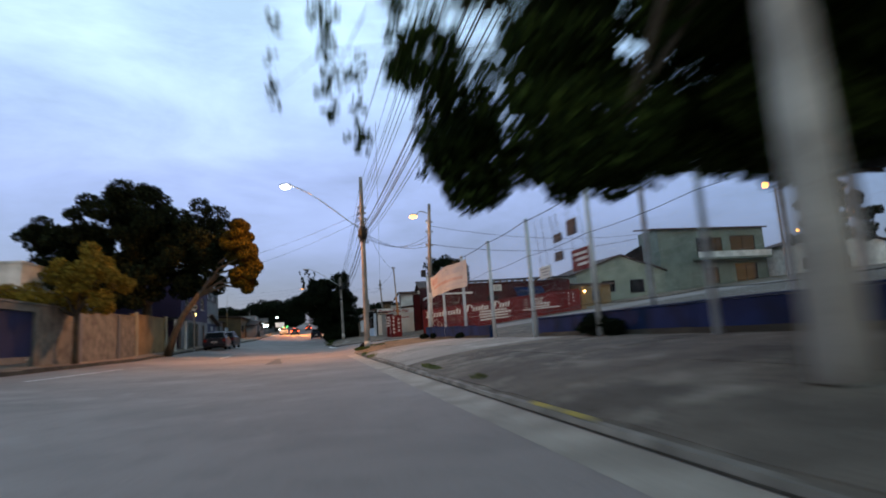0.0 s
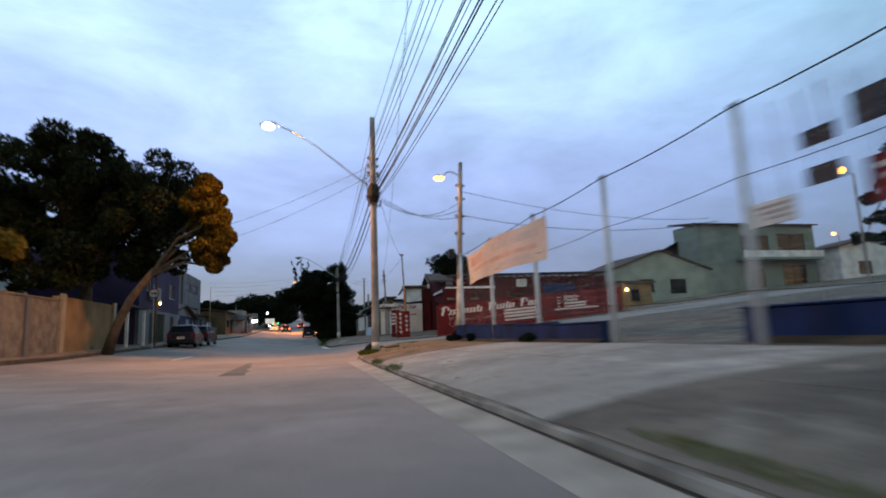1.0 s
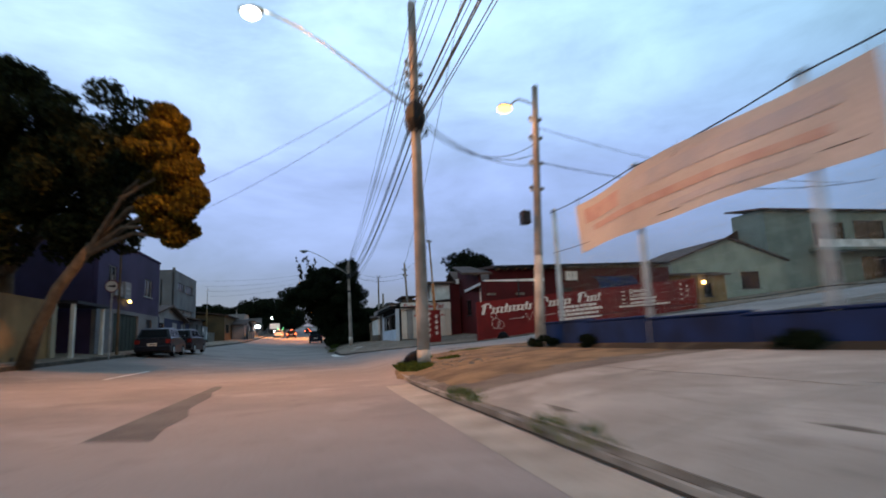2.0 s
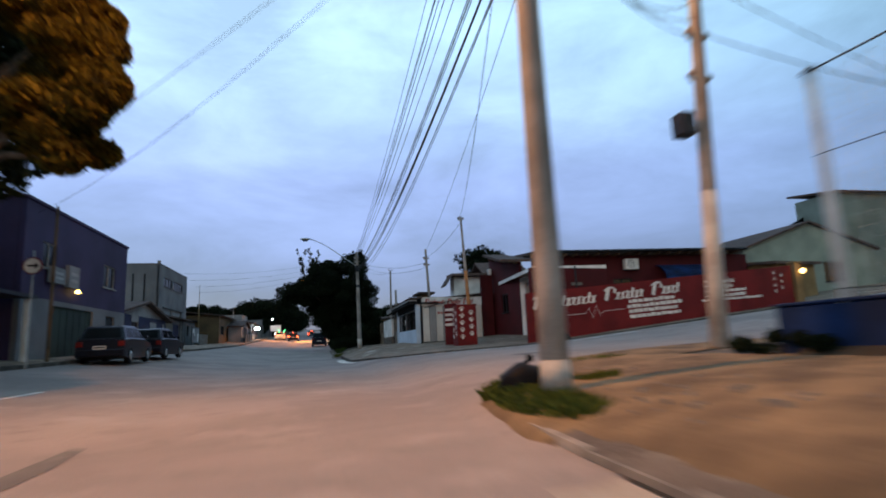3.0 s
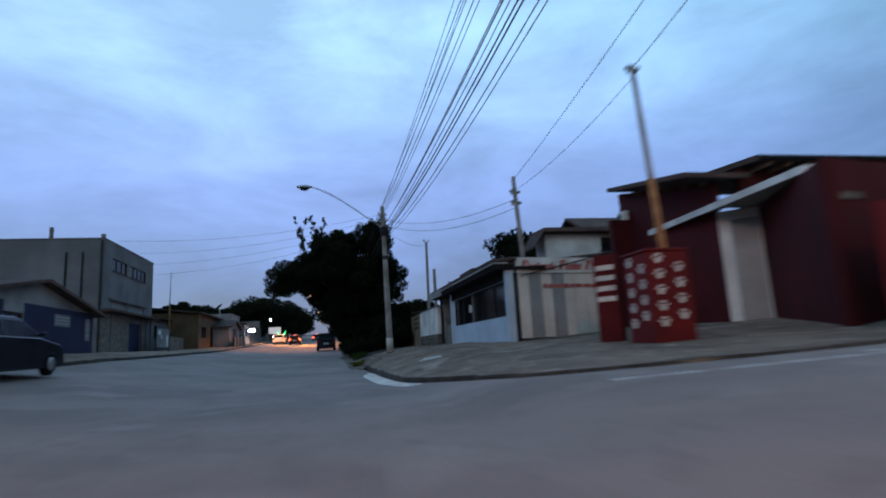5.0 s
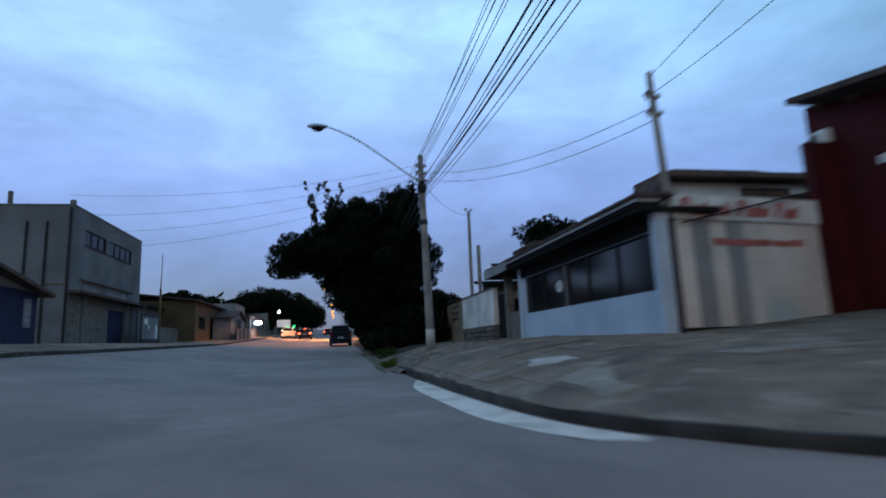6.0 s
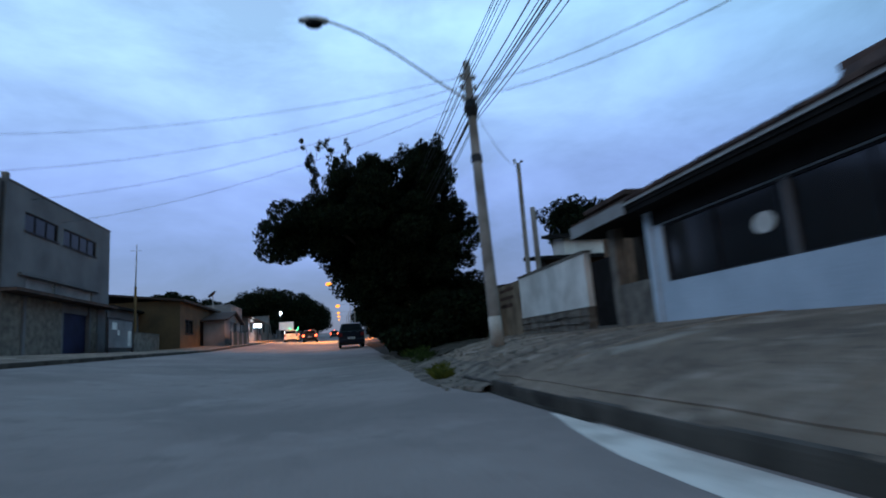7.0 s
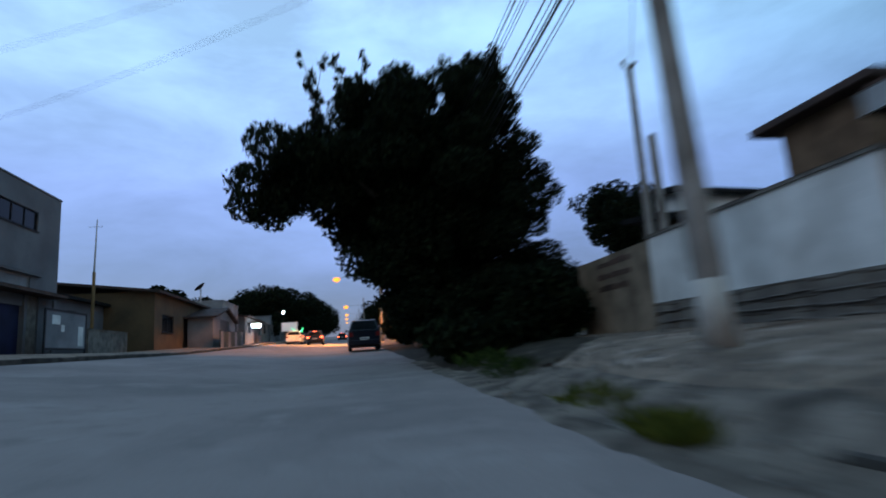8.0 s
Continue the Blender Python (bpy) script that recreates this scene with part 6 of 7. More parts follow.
# ---- cars ----
def car(x, y, turn, paint, label, lit=False, tall=1.0, length=4.0):
    """A hatchback seen from outside: shell, glass, lights, bumpers, plate and wheels; it faces +y."""
    w = 0.84
    z = land(x, y)
    c = thing("car", label, "car", (x, y, z), turn, group="cars in the street")
    k = length / 4.0
    # side outline of the lower body, from tail to nose, and of the cabin
    low = [(-2.0, 0.30), (-2.02, 0.55), (-1.98, 0.92 * tall), (-1.2, 0.96 * tall), (0.75, 0.95 * tall), (1.75, 0.80 * tall), (1.98, 0.62), (2.0, 0.30), (1.6, 0.20), (-1.6, 0.20)]
    bm = bmesh.new()
    rings = []
    for sx, dz in ((-w, 0.0), (-w * 0.96, 0.015), (w * 0.96, 0.015), (w, 0.0)):
        s = 0.985 if abs(sx) == w else 1.0
        rings.append([bm.verts.new((sx, a * k * s, 0.2 + (b - 0.2) * (s if b > 0.3 else 1) + dz * (b > 0.5))) for a, b in low])
    for p, q in zip(rings, rings[1:]):
        for i in range(len(low)):
            bm.faces.new((p[i], p[(i + 1) % len(low)], q[(i + 1) % len(low)], q[i]))
    bm.faces.new(rings[0])
    bm.faces.new(rings[-1][::-1])
    body = part("body", bm, paint, c, smooth=False)
    top = 1.46 * tall
    cab = [(-1.92, 0.92 * tall), (-1.62, top - 0.05), (-1.45, top), (0.0, top + 0.02), (0.2, top - 0.03), (0.98, 0.93 * tall)]
    bm = bmesh.new()
    rings = []
    for s, sx in ((-1, w * 0.97), (1, w * 0.97)):
        rings.append([bm.verts.new((s * (sx - (b - 0.92 * tall) * 0.34), a * k, b)) for a, b in cab])
    for i in range(len(cab) - 1):
        bm.faces.new((rings[0][i], rings[0][i + 1], rings[1][i + 1], rings[1][i]))
    bm.faces.new(rings[0][::-1])
    bm.faces.new(rings[1])
    bmesh.ops.bevel(bm, geom=[e for e in bm.edges], offset=0.03, segments=1, affect="EDGES")
    part("cabin", bm, paint, c)
    bm = bmesh.new()
    x0 = w * 0.97 - 0.06
    q = [(-x0 + 0.1, -1.885 * k, 1.0 * tall), (x0 - 0.1, -1.885 * k, 1.0 * tall), (x0 - 0.2, -1.665 * k, top - 0.1), (-x0 + 0.2, -1.665 * k, top - 0.1)]
    bm.faces.new([bm.verts.new((a, b - 0.015, d)) for a, b, d in q])
    bmesh.ops.solidify(bm, geom=bm.faces[:], thickness=-0.01)
    part("rear_window", bm, GLASS, c)
    bm = bmesh.new()
    q = [(-x0 + 0.1, 0.93 * k, 0.98 * tall), (x0 - 0.1, 0.93 * k, 0.98 * tall), (x0 - 0.2, 0.25 * k, top - 0.07), (-x0 + 0.2, 0.25 * k, top - 0.07)]
    bm.faces.new([bm.verts.new((a, b + 0.02, d + 0.015)) for a, b, d in q])
    bmesh.ops.solidify(bm, geom=bm.faces[:], thickness=0.01)
    part("windscreen", bm, GLASS, c)
    for s in (-1, 1):
        for a0, a1, b0, b1 in ((-1.55, -0.65, -1.4, -0.65), (-0.58, 0.8, -0.58, 0.15)):
            bm = bmesh.new()
            lo, hi = 0.99 * tall, top - 0.09
            xl, xh = w * 0.97 - (lo - 0.92 * tall) * 0.34 + 0.006, w * 0.97 - (hi - 0.92 * tall) * 0.34 + 0.006
            bm.faces.new([bm.verts.new((s * xx, yy * k, zz)) for xx, yy, zz in ((xl, a0, lo), (xl, a1, lo), (xh, b1, hi), (xh, b0, hi))])
            bmesh.ops.solidify(bm, geom=bm.faces[:], thickness=0.008)
            part("side_window", bm, GLASS, c)
        part("tail_light", box(min(s * 0.60, s * 0.83), max(s * 0.60, s * 0.83), -2.045 * k, -1.95 * k, 0.66 * tall, 0.86 * tall, 0.02), TAIL if lit else RED_BRIGHT, c, "lit red tail light" if lit else "red tail light")
        part("headlight", box(min(s * 0.52, s * 0.80), max(s * 0.52, s * 0.80), 1.86 * k, 1.97 * k, 0.60, 0.72, 0.02), PANEL_GREY, c, "clear headlight")
        part("mirror", box(min(s * 0.86, s * 1.0), max(s * 0.86, s * 1.0), 0.55 * k, 0.68 * k, 0.98 * tall, 1.10 * tall, 0.02), paint, c)
        for yy in (-1.25, 1.28):
            bm = bmesh.new()
            bmesh.ops.create_cone(bm, cap_ends=True, segments=18, radius1=0.30, radius2=0.30, depth=0.2, matrix=Matrix.Translation((s * 0.76, yy * k, 0.30)) @ Matrix.Rotation(radians(90), 4, "Y"))
            bmesh.ops.bevel(bm, geom=[e for e in bm.edges if e.calc_face_angle(0) > 1], offset=0.03, segments=1, affect="EDGES")
            tyre = part("wheel", bm, BLACK, c, "black tyre")
            bm = bmesh.new()
            bmesh.ops.create_cone(bm, cap_ends=True, segments=12, radius1=0.19, radius2=0.15, depth=0.03, matrix=Matrix.Translation((s * 0.868, yy * k, 0.30)) @ Matrix.Rotation(radians(90 * s), 4, "Y"))
            part("rim", bm, STEEL, tyre)
    part("bumper", box(-w * 0.98, w * 0.98, -2.10 * k, -1.99 * k, 0.30, 0.56, 0.03), paint, c)
    part("bumper", box(-w * 0.98, w * 0.98, 1.98 * k, 2.06 * k, 0.28, 0.52, 0.03), paint, c)
    plate = part("number_plate", box(-0.22, 0.22, -2.115 * k, -2.102 * k, 0.56, 0.69, 0.004), WHITEWASH, c, "pale plate with plain bars")
    part("plate_bar", box(-0.17, 0.17, -2.119 * k, -2.1155 * k, 0.60, 0.65), IRON, plate)
    if lit:
        part("brake_light", box(-0.15, 0.15, -1.66 * k - 0.03, -1.66 * k, top - 0.07, top - 0.03), TAIL, c, "lit high brake light")
    return c


car(-7.4, 49.8, 2, CAR_DARK, "dark parked hatchback at the opposite kerb", length=4.1)
car(-7.4, 55.4, -1, CAR_DARK, "dark parked saloon with red tail lights at the kerb", length=4.2)
car(0.75, 94.7, 0, CAR_DARK, "dark blue tall car parked under the great tree", tall=1.12)
car(-6.1, 129.6, 1, CAR_PALE, "pale parked hatchback outside the lit shops")
car(-3.6, 126.5, 0, CAR_DARK, "dark car with lit tail lights in the street", lit=True)
car(-6.3, 136.0, 0, CAR_DARK, "dark parked car outside the lit shops", lit=True)
car(-1.2, 176.0, 0, CAR_DARK, "distant dark car with lit tail lights", lit=True)
car(-1.4, 205.0, 0, CAR_DARK, "distant dark car with lit tail lights", lit=True)

# ---- opposite side of the street ----
LX = -9.5
NAVY = material("dark_navy_paint", (0.018, 0.022, 0.07), 0.7, second=(0.012, 0.014, 0.04), scale=1, fine=25, bump=0.12)
GREEN_DOOR = material("dark_green_sheet", (0.03, 0.045, 0.035), 0.6, metal=0.2, scale=0.8, fine=20, bump=0.1)
DIM_WHITE = material("grey_white_paint", (0.25, 0.25, 0.26), 0.8, second=(0.15, 0.15, 0.16), scale=0.7, fine=25, bump=0.1)


lw1 = thing("boundary_wall", "grey rendered boundary wall with a dark blue gate", "wall", (0, 0, 0))
m1, l1 = facing((LX, 12.0), (LX, 35.0))
wall("masonry", m1, 0, l1, 0.4, 2.75, [(8.6, 11.2, 0.4, 2.5)], STONE, lw1)
part("gate_leaf", add_box(bmesh.new(), 8.62, 9.89, -0.12, -0.07, 0.9, 2.48, 0.008, m1), NAVY, lw1, "dark blue sheet gate")
part("gate_leaf", add_box(bmesh.new(), 9.91, 11.18, -0.12, -0.07, 0.9, 2.48, 0.008, m1), NAVY, lw1, "dark blue sheet gate")
part("coping", add_box(bmesh.new(), 0, l1, -0.22, 0.04, 2.752, 2.83, 0.01, m1), STONE, lw1)
for u in (2.0, 6.4, 15.0, 20.0):
    part("pier", add_box(bmesh.new(), u, u + 0.35, 0.003, 0.08, 0.4, 2.74, 0.01, m1), GREY_PAINT, lw1)
plain_house("house", (-14.0, 13.0), (-14.0, 33.0), 9, 0.5, 4.2, DIM_WHITE, "low pale house behind the boundary wall", [(3, 4.6, 2.4, 3.6), (9, 10.6, 2.4, 3.6)], "lean", ROOF_DARK, 0.5, 1.2)
lw2 = thing("boundary_wall", "ochre rendered wall behind the large street tree", "wall", (0, 0, 0))
m2, l2 = facing((LX - 0.1, 35.02), (LX - 0.1, 42.4))
wall("masonry", m2, 0, l2, 0.4, 3.0, [], OCHRE, lw2)
for k in range(2):
    part("pier", add_box(bmesh.new(), 0.2 + k * 6.6, 0.6 + k * 6.6, 0.003, 0.12, 0.4, 3.1, 0.01, m2), CREAM_PAINT, lw2)
port = thing("carport", "open white carport with a thin dark roof", "carport", (0, 0, 0))
slab_roof("roof", [(-8.9, 42.6, 3.05), (-8.9, 46.3, 3.05), (-15, 46.3, 3.3), (-15, 42.6, 3.3)], 0.12, IRON, port)
for y in (42.8, 46.1):
    part("post", box(-9.2, -9.05, y - 0.08, y + 0.08, 0.6, 2.93, 0.01), WHITEWASH, port)
part("back_wall", box(-15.1, -14.9, 42.6, 46.3, 0.5, 3.15), WHITEWASH, port)
plain_house("house", (-15.5, 35.5), (-15.5, 46.2), 9, 0.5, 6.2, WHITEWASH, "tall plain white house behind the carport", [(2, 3.4, 3.6, 4.8), (6, 7.4, 3.6, 4.8)], "flat")

sp = thing("road_sign", "round white arrow sign on a thin steel post", "road sign", (-8.1, 44.0, walked(-8.1, 44.0)))
part("post", tube([(0, 0, -0.2), (0, 0, 3.6)], 0.03, 8), STEEL, sp)
bm = bmesh.new()
bmesh.ops.create_cone(bm, cap_ends=True, segments=24, radius1=0.27, radius2=0.27, depth=0.012, matrix=Matrix.Translation((0.0, -0.045, 3.1)) @ Matrix.Rotation(radians(90), 4, "X"))
disc = part("disc", bm, WHITEWASH, sp, "white disc with red rim")
bm = bmesh.new()
add_tube(bm, [(0.26 * math.cos(a * 0.262), -0.055, 3.1 + 0.26 * math.sin(a * 0.262)) for a in range(25)], 0.022, 6)
part("rim", bm, RED_BRIGHT, disc)
bm = add_box(bmesh.new(), -0.15, 0.06, -0.058, -0.052, 3.07, 3.13)
bm.faces.new([bm.verts.new(v) for v in ((0.06, -0.056, 3.0), (0.19, -0.056, 3.1), (0.06, -0.056, 3.2))])
part("arrow", bm, IRON, disc)
thin = thing("service_pole", "thin wooden service pole at the opposite kerb", "pole", (-8.6, 46.6, walked(-8.6, 46.6)))
part("shaft", tube([(0, 0, -0.2), (0, 0, 5.6)], [0.07, 0.05], 8), WOOD, thin)

vio = thing("shop_building", "two-storey violet-grey shop building with a garage door", "building", (0, 0, 0))
m3, l3 = facing((LX, 46.4), (LX, 57.3))
wall("front_wall", m3, 0, l3, 0.4, 3.1, [(2.4, 6.6, 0.4, 2.9), (8.2, 9.4, 0.4, 2.8)], GREY_PAINT, vio, 0.2)
wall("upper_wall", m3, 0, l3, 3.1, 6.6, [(1.4, 2.6, 4.3, 5.3), (7.6, 9.2, 4.2, 5.3)], PURPLE_PAINT, vio, 0.2)
for a in ((1.4, 2.6, 4.3, 5.3), (7.6, 9.2, 4.2, 5.3)):
    window(vio, m3, *a, PANEL_GREY, 2)
g = part("garage_door", add_box(bmesh.new(), 2.42, 6.58, -0.14, -0.09, 0.75, 2.9, 0, m3), GREEN_DOOR, vio, "dark green garage door")
for k in range(6):
    part("rib", add_box(bmesh.new(), 2.75 + k * 0.65, 2.8 + k * 0.65, -0.088, -0.07, 0.8, 2.85, 0, m3), GREEN_DOOR, g)
part("door", add_box(bmesh.new(), 8.2, 9.4, -0.14, -0.09, 0.75, 2.8, 0, m3), IRON, vio)
part("north_wall", box(-20, LX - 0.22, 57.12, 57.3, 0.4, 6.6), PURPLE_PAINT, vio)
part("south_wall", box(-20, LX - 0.22, 46.4, 46.58, 0.4, 6.6), PURPLE_PAINT, vio)
part("parapet", box(-20, LX + 0.06, 46.36, 57.34, 6.602, 6.74, 0.02), PURPLE_PAINT, vio)
for u, z, w, h in ((1.7, 3.75, 1.15, 0.62), (3.2, 3.7, 1.0, 0.9)):
    s = thing("shop_sign", "white box sign with grey bars on the shop front", "sign", (0, 0, 0))
    part("case", add_box(bmesh.new(), u, u + w, 0.08, 0.26, z, z + h, 0.01, m3), DIM_WHITE, s)
    part("bracket", add_box(bmesh.new(), u + w / 2 - 0.03, u + w / 2 + 0.03, 0.0, 0.08, z + h / 2, z + h / 2 + 0.06, 0, m3), IRON, s)
    for k in range(2):
        part("text_bar", add_box(bmesh.new(), u + 0.15, u + w - 0.2, 0.262, 0.268, z + h * (0.55 - 0.3 * k), z + h * (0.70 - 0.3 * k), 0, m3), PANEL_GREY, s)
fl = thing("wall_lamp", "small lit amber lamp on the shop front", "lamp", tuple(m3 @ Vector((4.4, 0.15, 3.62))))
part("bracket", box(-0.15, 0.0, -0.02, 0.02, 0.02, 0.05), IRON, fl)
bm = bmesh.new()
bmesh.ops.create_uvsphere(bm, u_segments=10, v_segments=6, radius=0.09)
part("bulb", bm, glow("amber_bulb", (1.0, 0.62, 0.15), 14), fl)

gab, mgab, _ = plain_house("house", (-10.9, 60.0), (-10.9, 71.4), 7, 0.6, 3.42, DIM_WHITE, "low gabled house with a navy painted front", [(3.2, 4.6, 2.1, 3.0)], "gable", ROOF_DARK, 0.45, 1.05)
for a, b, c, d in ((0.02, 3.15, 0.6, 3.40), (3.152, 4.648, 0.6, 2.0), (4.65, 11.38, 0.6, 3.40)):
    part("painted_front", add_box(bmesh.new(), a, b, 0.003, 0.02, c, d, 0, mgab), NAVY, gab, "navy painted front")
for u, z, w, h in ((7.2, 2.62, 1.5, 0.52), (10.45, 2.05, 0.5, 1.05)):
    s = thing("shop_sign", "small white painted notice on the navy front", "sign", (0, 0, 0))
    part("board", add_box(bmesh.new(), u, u + w, 0.021, 0.035, z, z + h, 0.004, mgab), DIM_WHITE, s)
    for k in range(3):
        part("text_bar", add_box(bmesh.new(), u + 0.06, u + w - 0.06, 0.036, 0.042, z + h * (0.18 + 0.26 * k), z + h * (0.30 + 0.26 * k), 0, mgab), PANEL_GREY, s)

gr = thing("grey_building", "bare two-storey grey rendered building with dark windows", "building", (0, 0, 0))
GX, G0, G1, GTOP = -14.0, 81.3, 92.6, 9.35
m4, l4 = facing((GX, G0), (GX, G1))
UP = [(1.6, 4.7, 7.40, 8.30), (5.3, 9.3, 7.40, 8.30)]
DOWN = [(5.6, 8.4, 0.8, 3.90), (1.9, 4.6, 4.72, 5.25), (5.2, 8.9, 4.72, 5.25)]
wall("front_wall", m4, 0, l4, 0.8, GTOP, UP + DOWN, GREY_PAINT, gr, 0.22)
for a, n in zip(UP, (3, 4)):
    window(gr, m4, *a, IRON, n)
for a in DOWN[1:]:
    window(gr, m4, *a, PANEL_GREY, 1, glass=DIM_WHITE)
part("door", add_box(bmesh.new(), 5.6, 8.4, -0.16, -0.10, 1.2, 3.9, 0, m4), NAVY, gr, "dark metal shop door")
part("ledge", add_box(bmesh.new(), 1.2, 9.6, 0.003, 0.16, 5.30, 5.40, 0.012, m4), GREY_PAINT, gr, "thin concrete drip ledge")
part("canopy", add_box(bmesh.new(), -0.3, l4 - 0.5, 0.003, 0.75, 4.40, 4.54, 0.015, m4), ROOF_DARK, gr, "dark sheet canopy over the shop doors")
part("south_wall", box(-26, GX - 0.24, G0, G0 + 0.2, 0.8, GTOP), GREY_PAINT, gr)
part("north_wall", box(-26, GX - 0.24, G1 - 0.2, G1, 0.8, GTOP), GREY_PAINT, gr)
part("parapet", box(-26, GX + 0.04, G0 - 0.04, G1 + 0.04, GTOP + 0.002, GTOP + 0.10, 0.02), GREY_PAINT, gr)
part("corner_stub", box(GX - 0.25, GX, G0, G0 + 0.25, GTOP + 0.102, GTOP + 0.36, 0.02), STONE, gr)
part("roof_stub", box(-17.6, -17.4, G0 + 0.4, G0 + 0.6, GTOP + 0.102, GTOP + 0.95, 0.02), STONE, gr)
for x in (-14.12, -15.3, -16.3):
    part("drain_pipe", tube([(x, G0 - 0.06, 1.0), (x, G0 - 0.06, GTOP - (0.1 if x > -15 else 0.9))], 0.06, 8), IRON, gr, "dark rain pipe")
part("string_course", box(-26, GX - 0.3, G0 - 0.05, G0 - 0.003, 4.9, 5.05, 0.01), STONE, gr)
for a, b in ((0.0, 1.6), (1.9, 5.35), (8.65, 9.5)):
    part("dado", add_box(bmesh.new(), a, b, 0.003, 0.03, 0.8, 4.38, 0.004, m4), STONE, gr, "stained beige-grey lower wall")
for u in (1.65, 8.42, 9.55, 10.9):
    part("pilaster", add_box(bmesh.new(), u, u + 0.22, 0.003, 0.10, 0.8, 4.39, 0.01, m4), GREY_PAINT, gr)

ban = thing("sheet_screen", "pale translucent sheet stretched on a frame by the wall", "screen", (0, 0, 0))
m5, l5 = facing((-12.5, 88.2), (-12.5, 97.5))
part("sheet", add_box(bmesh.new(), 0.4, 4.0, -0.01, 0.01, 2.0, 3.55, 0, m5), DIM_WHITE, ban)
for a, b, c, d in ((0.3, 0.4, 1.4, 3.65), (4.0, 4.1, 1.4, 3.65), (0.4, 4.0, 3.56, 3.65), (0.4, 4.0, 1.9, 1.99)):
    part("frame_bar", add_box(bmesh.new(), a, b, -0.03, 0.03, c, d, 0, m5), IRON, ban)
for u, z, w, h in ((0.9, 3.0, 0.7, 0.4), (3.3, 2.1, 0.5, 0.9), (1.7, 2.7, 0.3, 0.3)):
    part("print_bar", add_box(bmesh.new(), u, u + w, 0.0105, 0.014, z, z + h, 0, m5), WHITEWASH, ban, "pale worn print")
w5 = thing("boundary_wall", "stained ochre-grey wall beside the bare building", "wall", (0, 0, 0))
wall("masonry", m5, 4.4, l5, 0.8, 2.9, [], STONE, w5)
part("coping", add_box(bmesh.new(), 4.4, l5, -0.21, 0.03, 2.902, 2.97, 0.01, m5), STONE, w5)
plain_house("house", (-14.2, 93.0), (-14.2, 99.5), 6, 0.9, 4.75, GREY_PAINT, "low grey house with a thin dark roof", [(1.2, 2.2, 2.9, 4.1)], "lean", DARK_SHEET, 0.4, 0.4)

# far houses and shops on the opposite side
OCHRE_DIM = material("dim_ochre_paint", (0.135, 0.088, 0.045), 0.85, second=(0.085, 0.058, 0.034), scale=0.8, fine=25, bump=0.15)
FAR = [((-11.4, 98.5), (-11.4, 110.4), 4.3, OCHRE_DIM, "lean", "ochre house with a dark lean-to roof"),
       ((-10.6, 113.3), (-10.6, 120.0), 4.6, DIM_WHITE, "flat", "two-storey white house with dark openings"), ((-10.0, 120.3), (-10.0, 131.0), 3.5, GREY_PAINT, "lean", "grey shop house with a lit front"),
       ((-10.0, 131.4), (-10.0, 141.0), 3.1, STONE, "flat", "low stained shop with a shuttered front"), ((-10.4, 142.0), (-10.4, 153.0), 4.2, GREY_PAINT, "flat", "grey two-storey shop far down the street"),
       ((-10.0, 154.0), (-10.0, 170.0), 4.2, DIM_WHITE, "gable", "white house far down the street"), ((-10.0, 171.0), (-10.0, 190.0), 4.6, GREY_PAINT, "gable", "grey house far down the street"),
       ((-10.0, 191.0), (-10.0, 215.0), 5.0, GREY_PAINT, "gable", "pale house far down the street")]
for p0, p1, hgt, mat, roof, label in FAR:
    b = walked(-10, (p0[1] + p1[1]) / 2)
    l = p1[1] - p0[1]
    plain_house("house", p0, p1, 8, b - 0.4, b + hgt - 0.9, mat, label, [(l * 0.12, l * 0.32, b + 1.0, b + 2.1), (l * 0.5, l * 0.72, b - 0.4, b + 2.3), (l * 0.8, l * 0.93, b + 1.0, b + 2.1)], roof, ROOF_DARK, 0.4, 1.1)
b = walked(-9.6, 109)
plain_house("house", (-9.6, 105.2), (-9.6, 112.8), 1.7, b - 0.4, b + 2.15, DIM_WHITE, "low white porch with a red-brown gabled roof", [(2.4, 5.6, b - 0.4, b + 2.0)], "gable", ROOF_DARK, 0.35, 0.85)
low = thing("sheet_fence", "grey-green sheet metal fence before the white porch", "fence", (0, 0, 0))
for k in range(10):
    y = 104.9 + 0.85 * k
    part("panel", box(-9.02, -8.98, y, y + 0.82, walked(-9, y) - 0.1, walked(-9, y) + 1.15, 0.006), GREEN_DOOR if k % 3 else DIM_WHITE, low)
for k in range(6):
    part("post", box(-9.06, -9.025, 104.86 + 1.7 * k, 104.94 + 1.7 * k, walked(-9, 104.9 + 1.7 * k) - 0.2, walked(-9, 104.9 + 1.7 * k) + 1.25), IRON, low)
RIGHT_FAR = [((6.5, 100.0), (6.5, 87.5), 3.4, OCHRE, "lean", "dim ochre house beneath the trees"), ((6.5, 116.0), (6.5, 101.0), 3.6, GREY_PAINT, "gable", "grey house beyond the great tree"), ((6.5, 140.0), (6.5, 120.0), 4.0, CREAM_PAINT, "gable", "pale house far along the pavement"),
             ((6.5, 170.0), (6.5, 142.0), 4.4, WHITEWASH, "gable", "white house far along the pavement"), ((6.5, 210.0), (6.5, 172.0), 5.0, GREY_PAINT, "gable", "grey house far along the pavement")]
# Rear house takes the same shade-darkened brown.
rear, m_rear, _ = plain_house("house", (8.4, 76.2), (13.2, 76.2), 1.2, 0.5, 3.95, SHADED_BROWN, "low brown house with a dark roof behind the white wall", [(0.8, 2.0, 2.3, 3.2)], "lean", DARK_SHEET, 0.4, 0.25)
plain_house("house", (10.0, 77.9), (15.0, 78.6), 1.0, 0.8, 5.15, WHITEWASH, "white house with a thin dark roof behind the garden wall", [(1.2, 2.6, 3.0, 4.1)], "lean", DARK_SHEET, 0.35, 0.25)
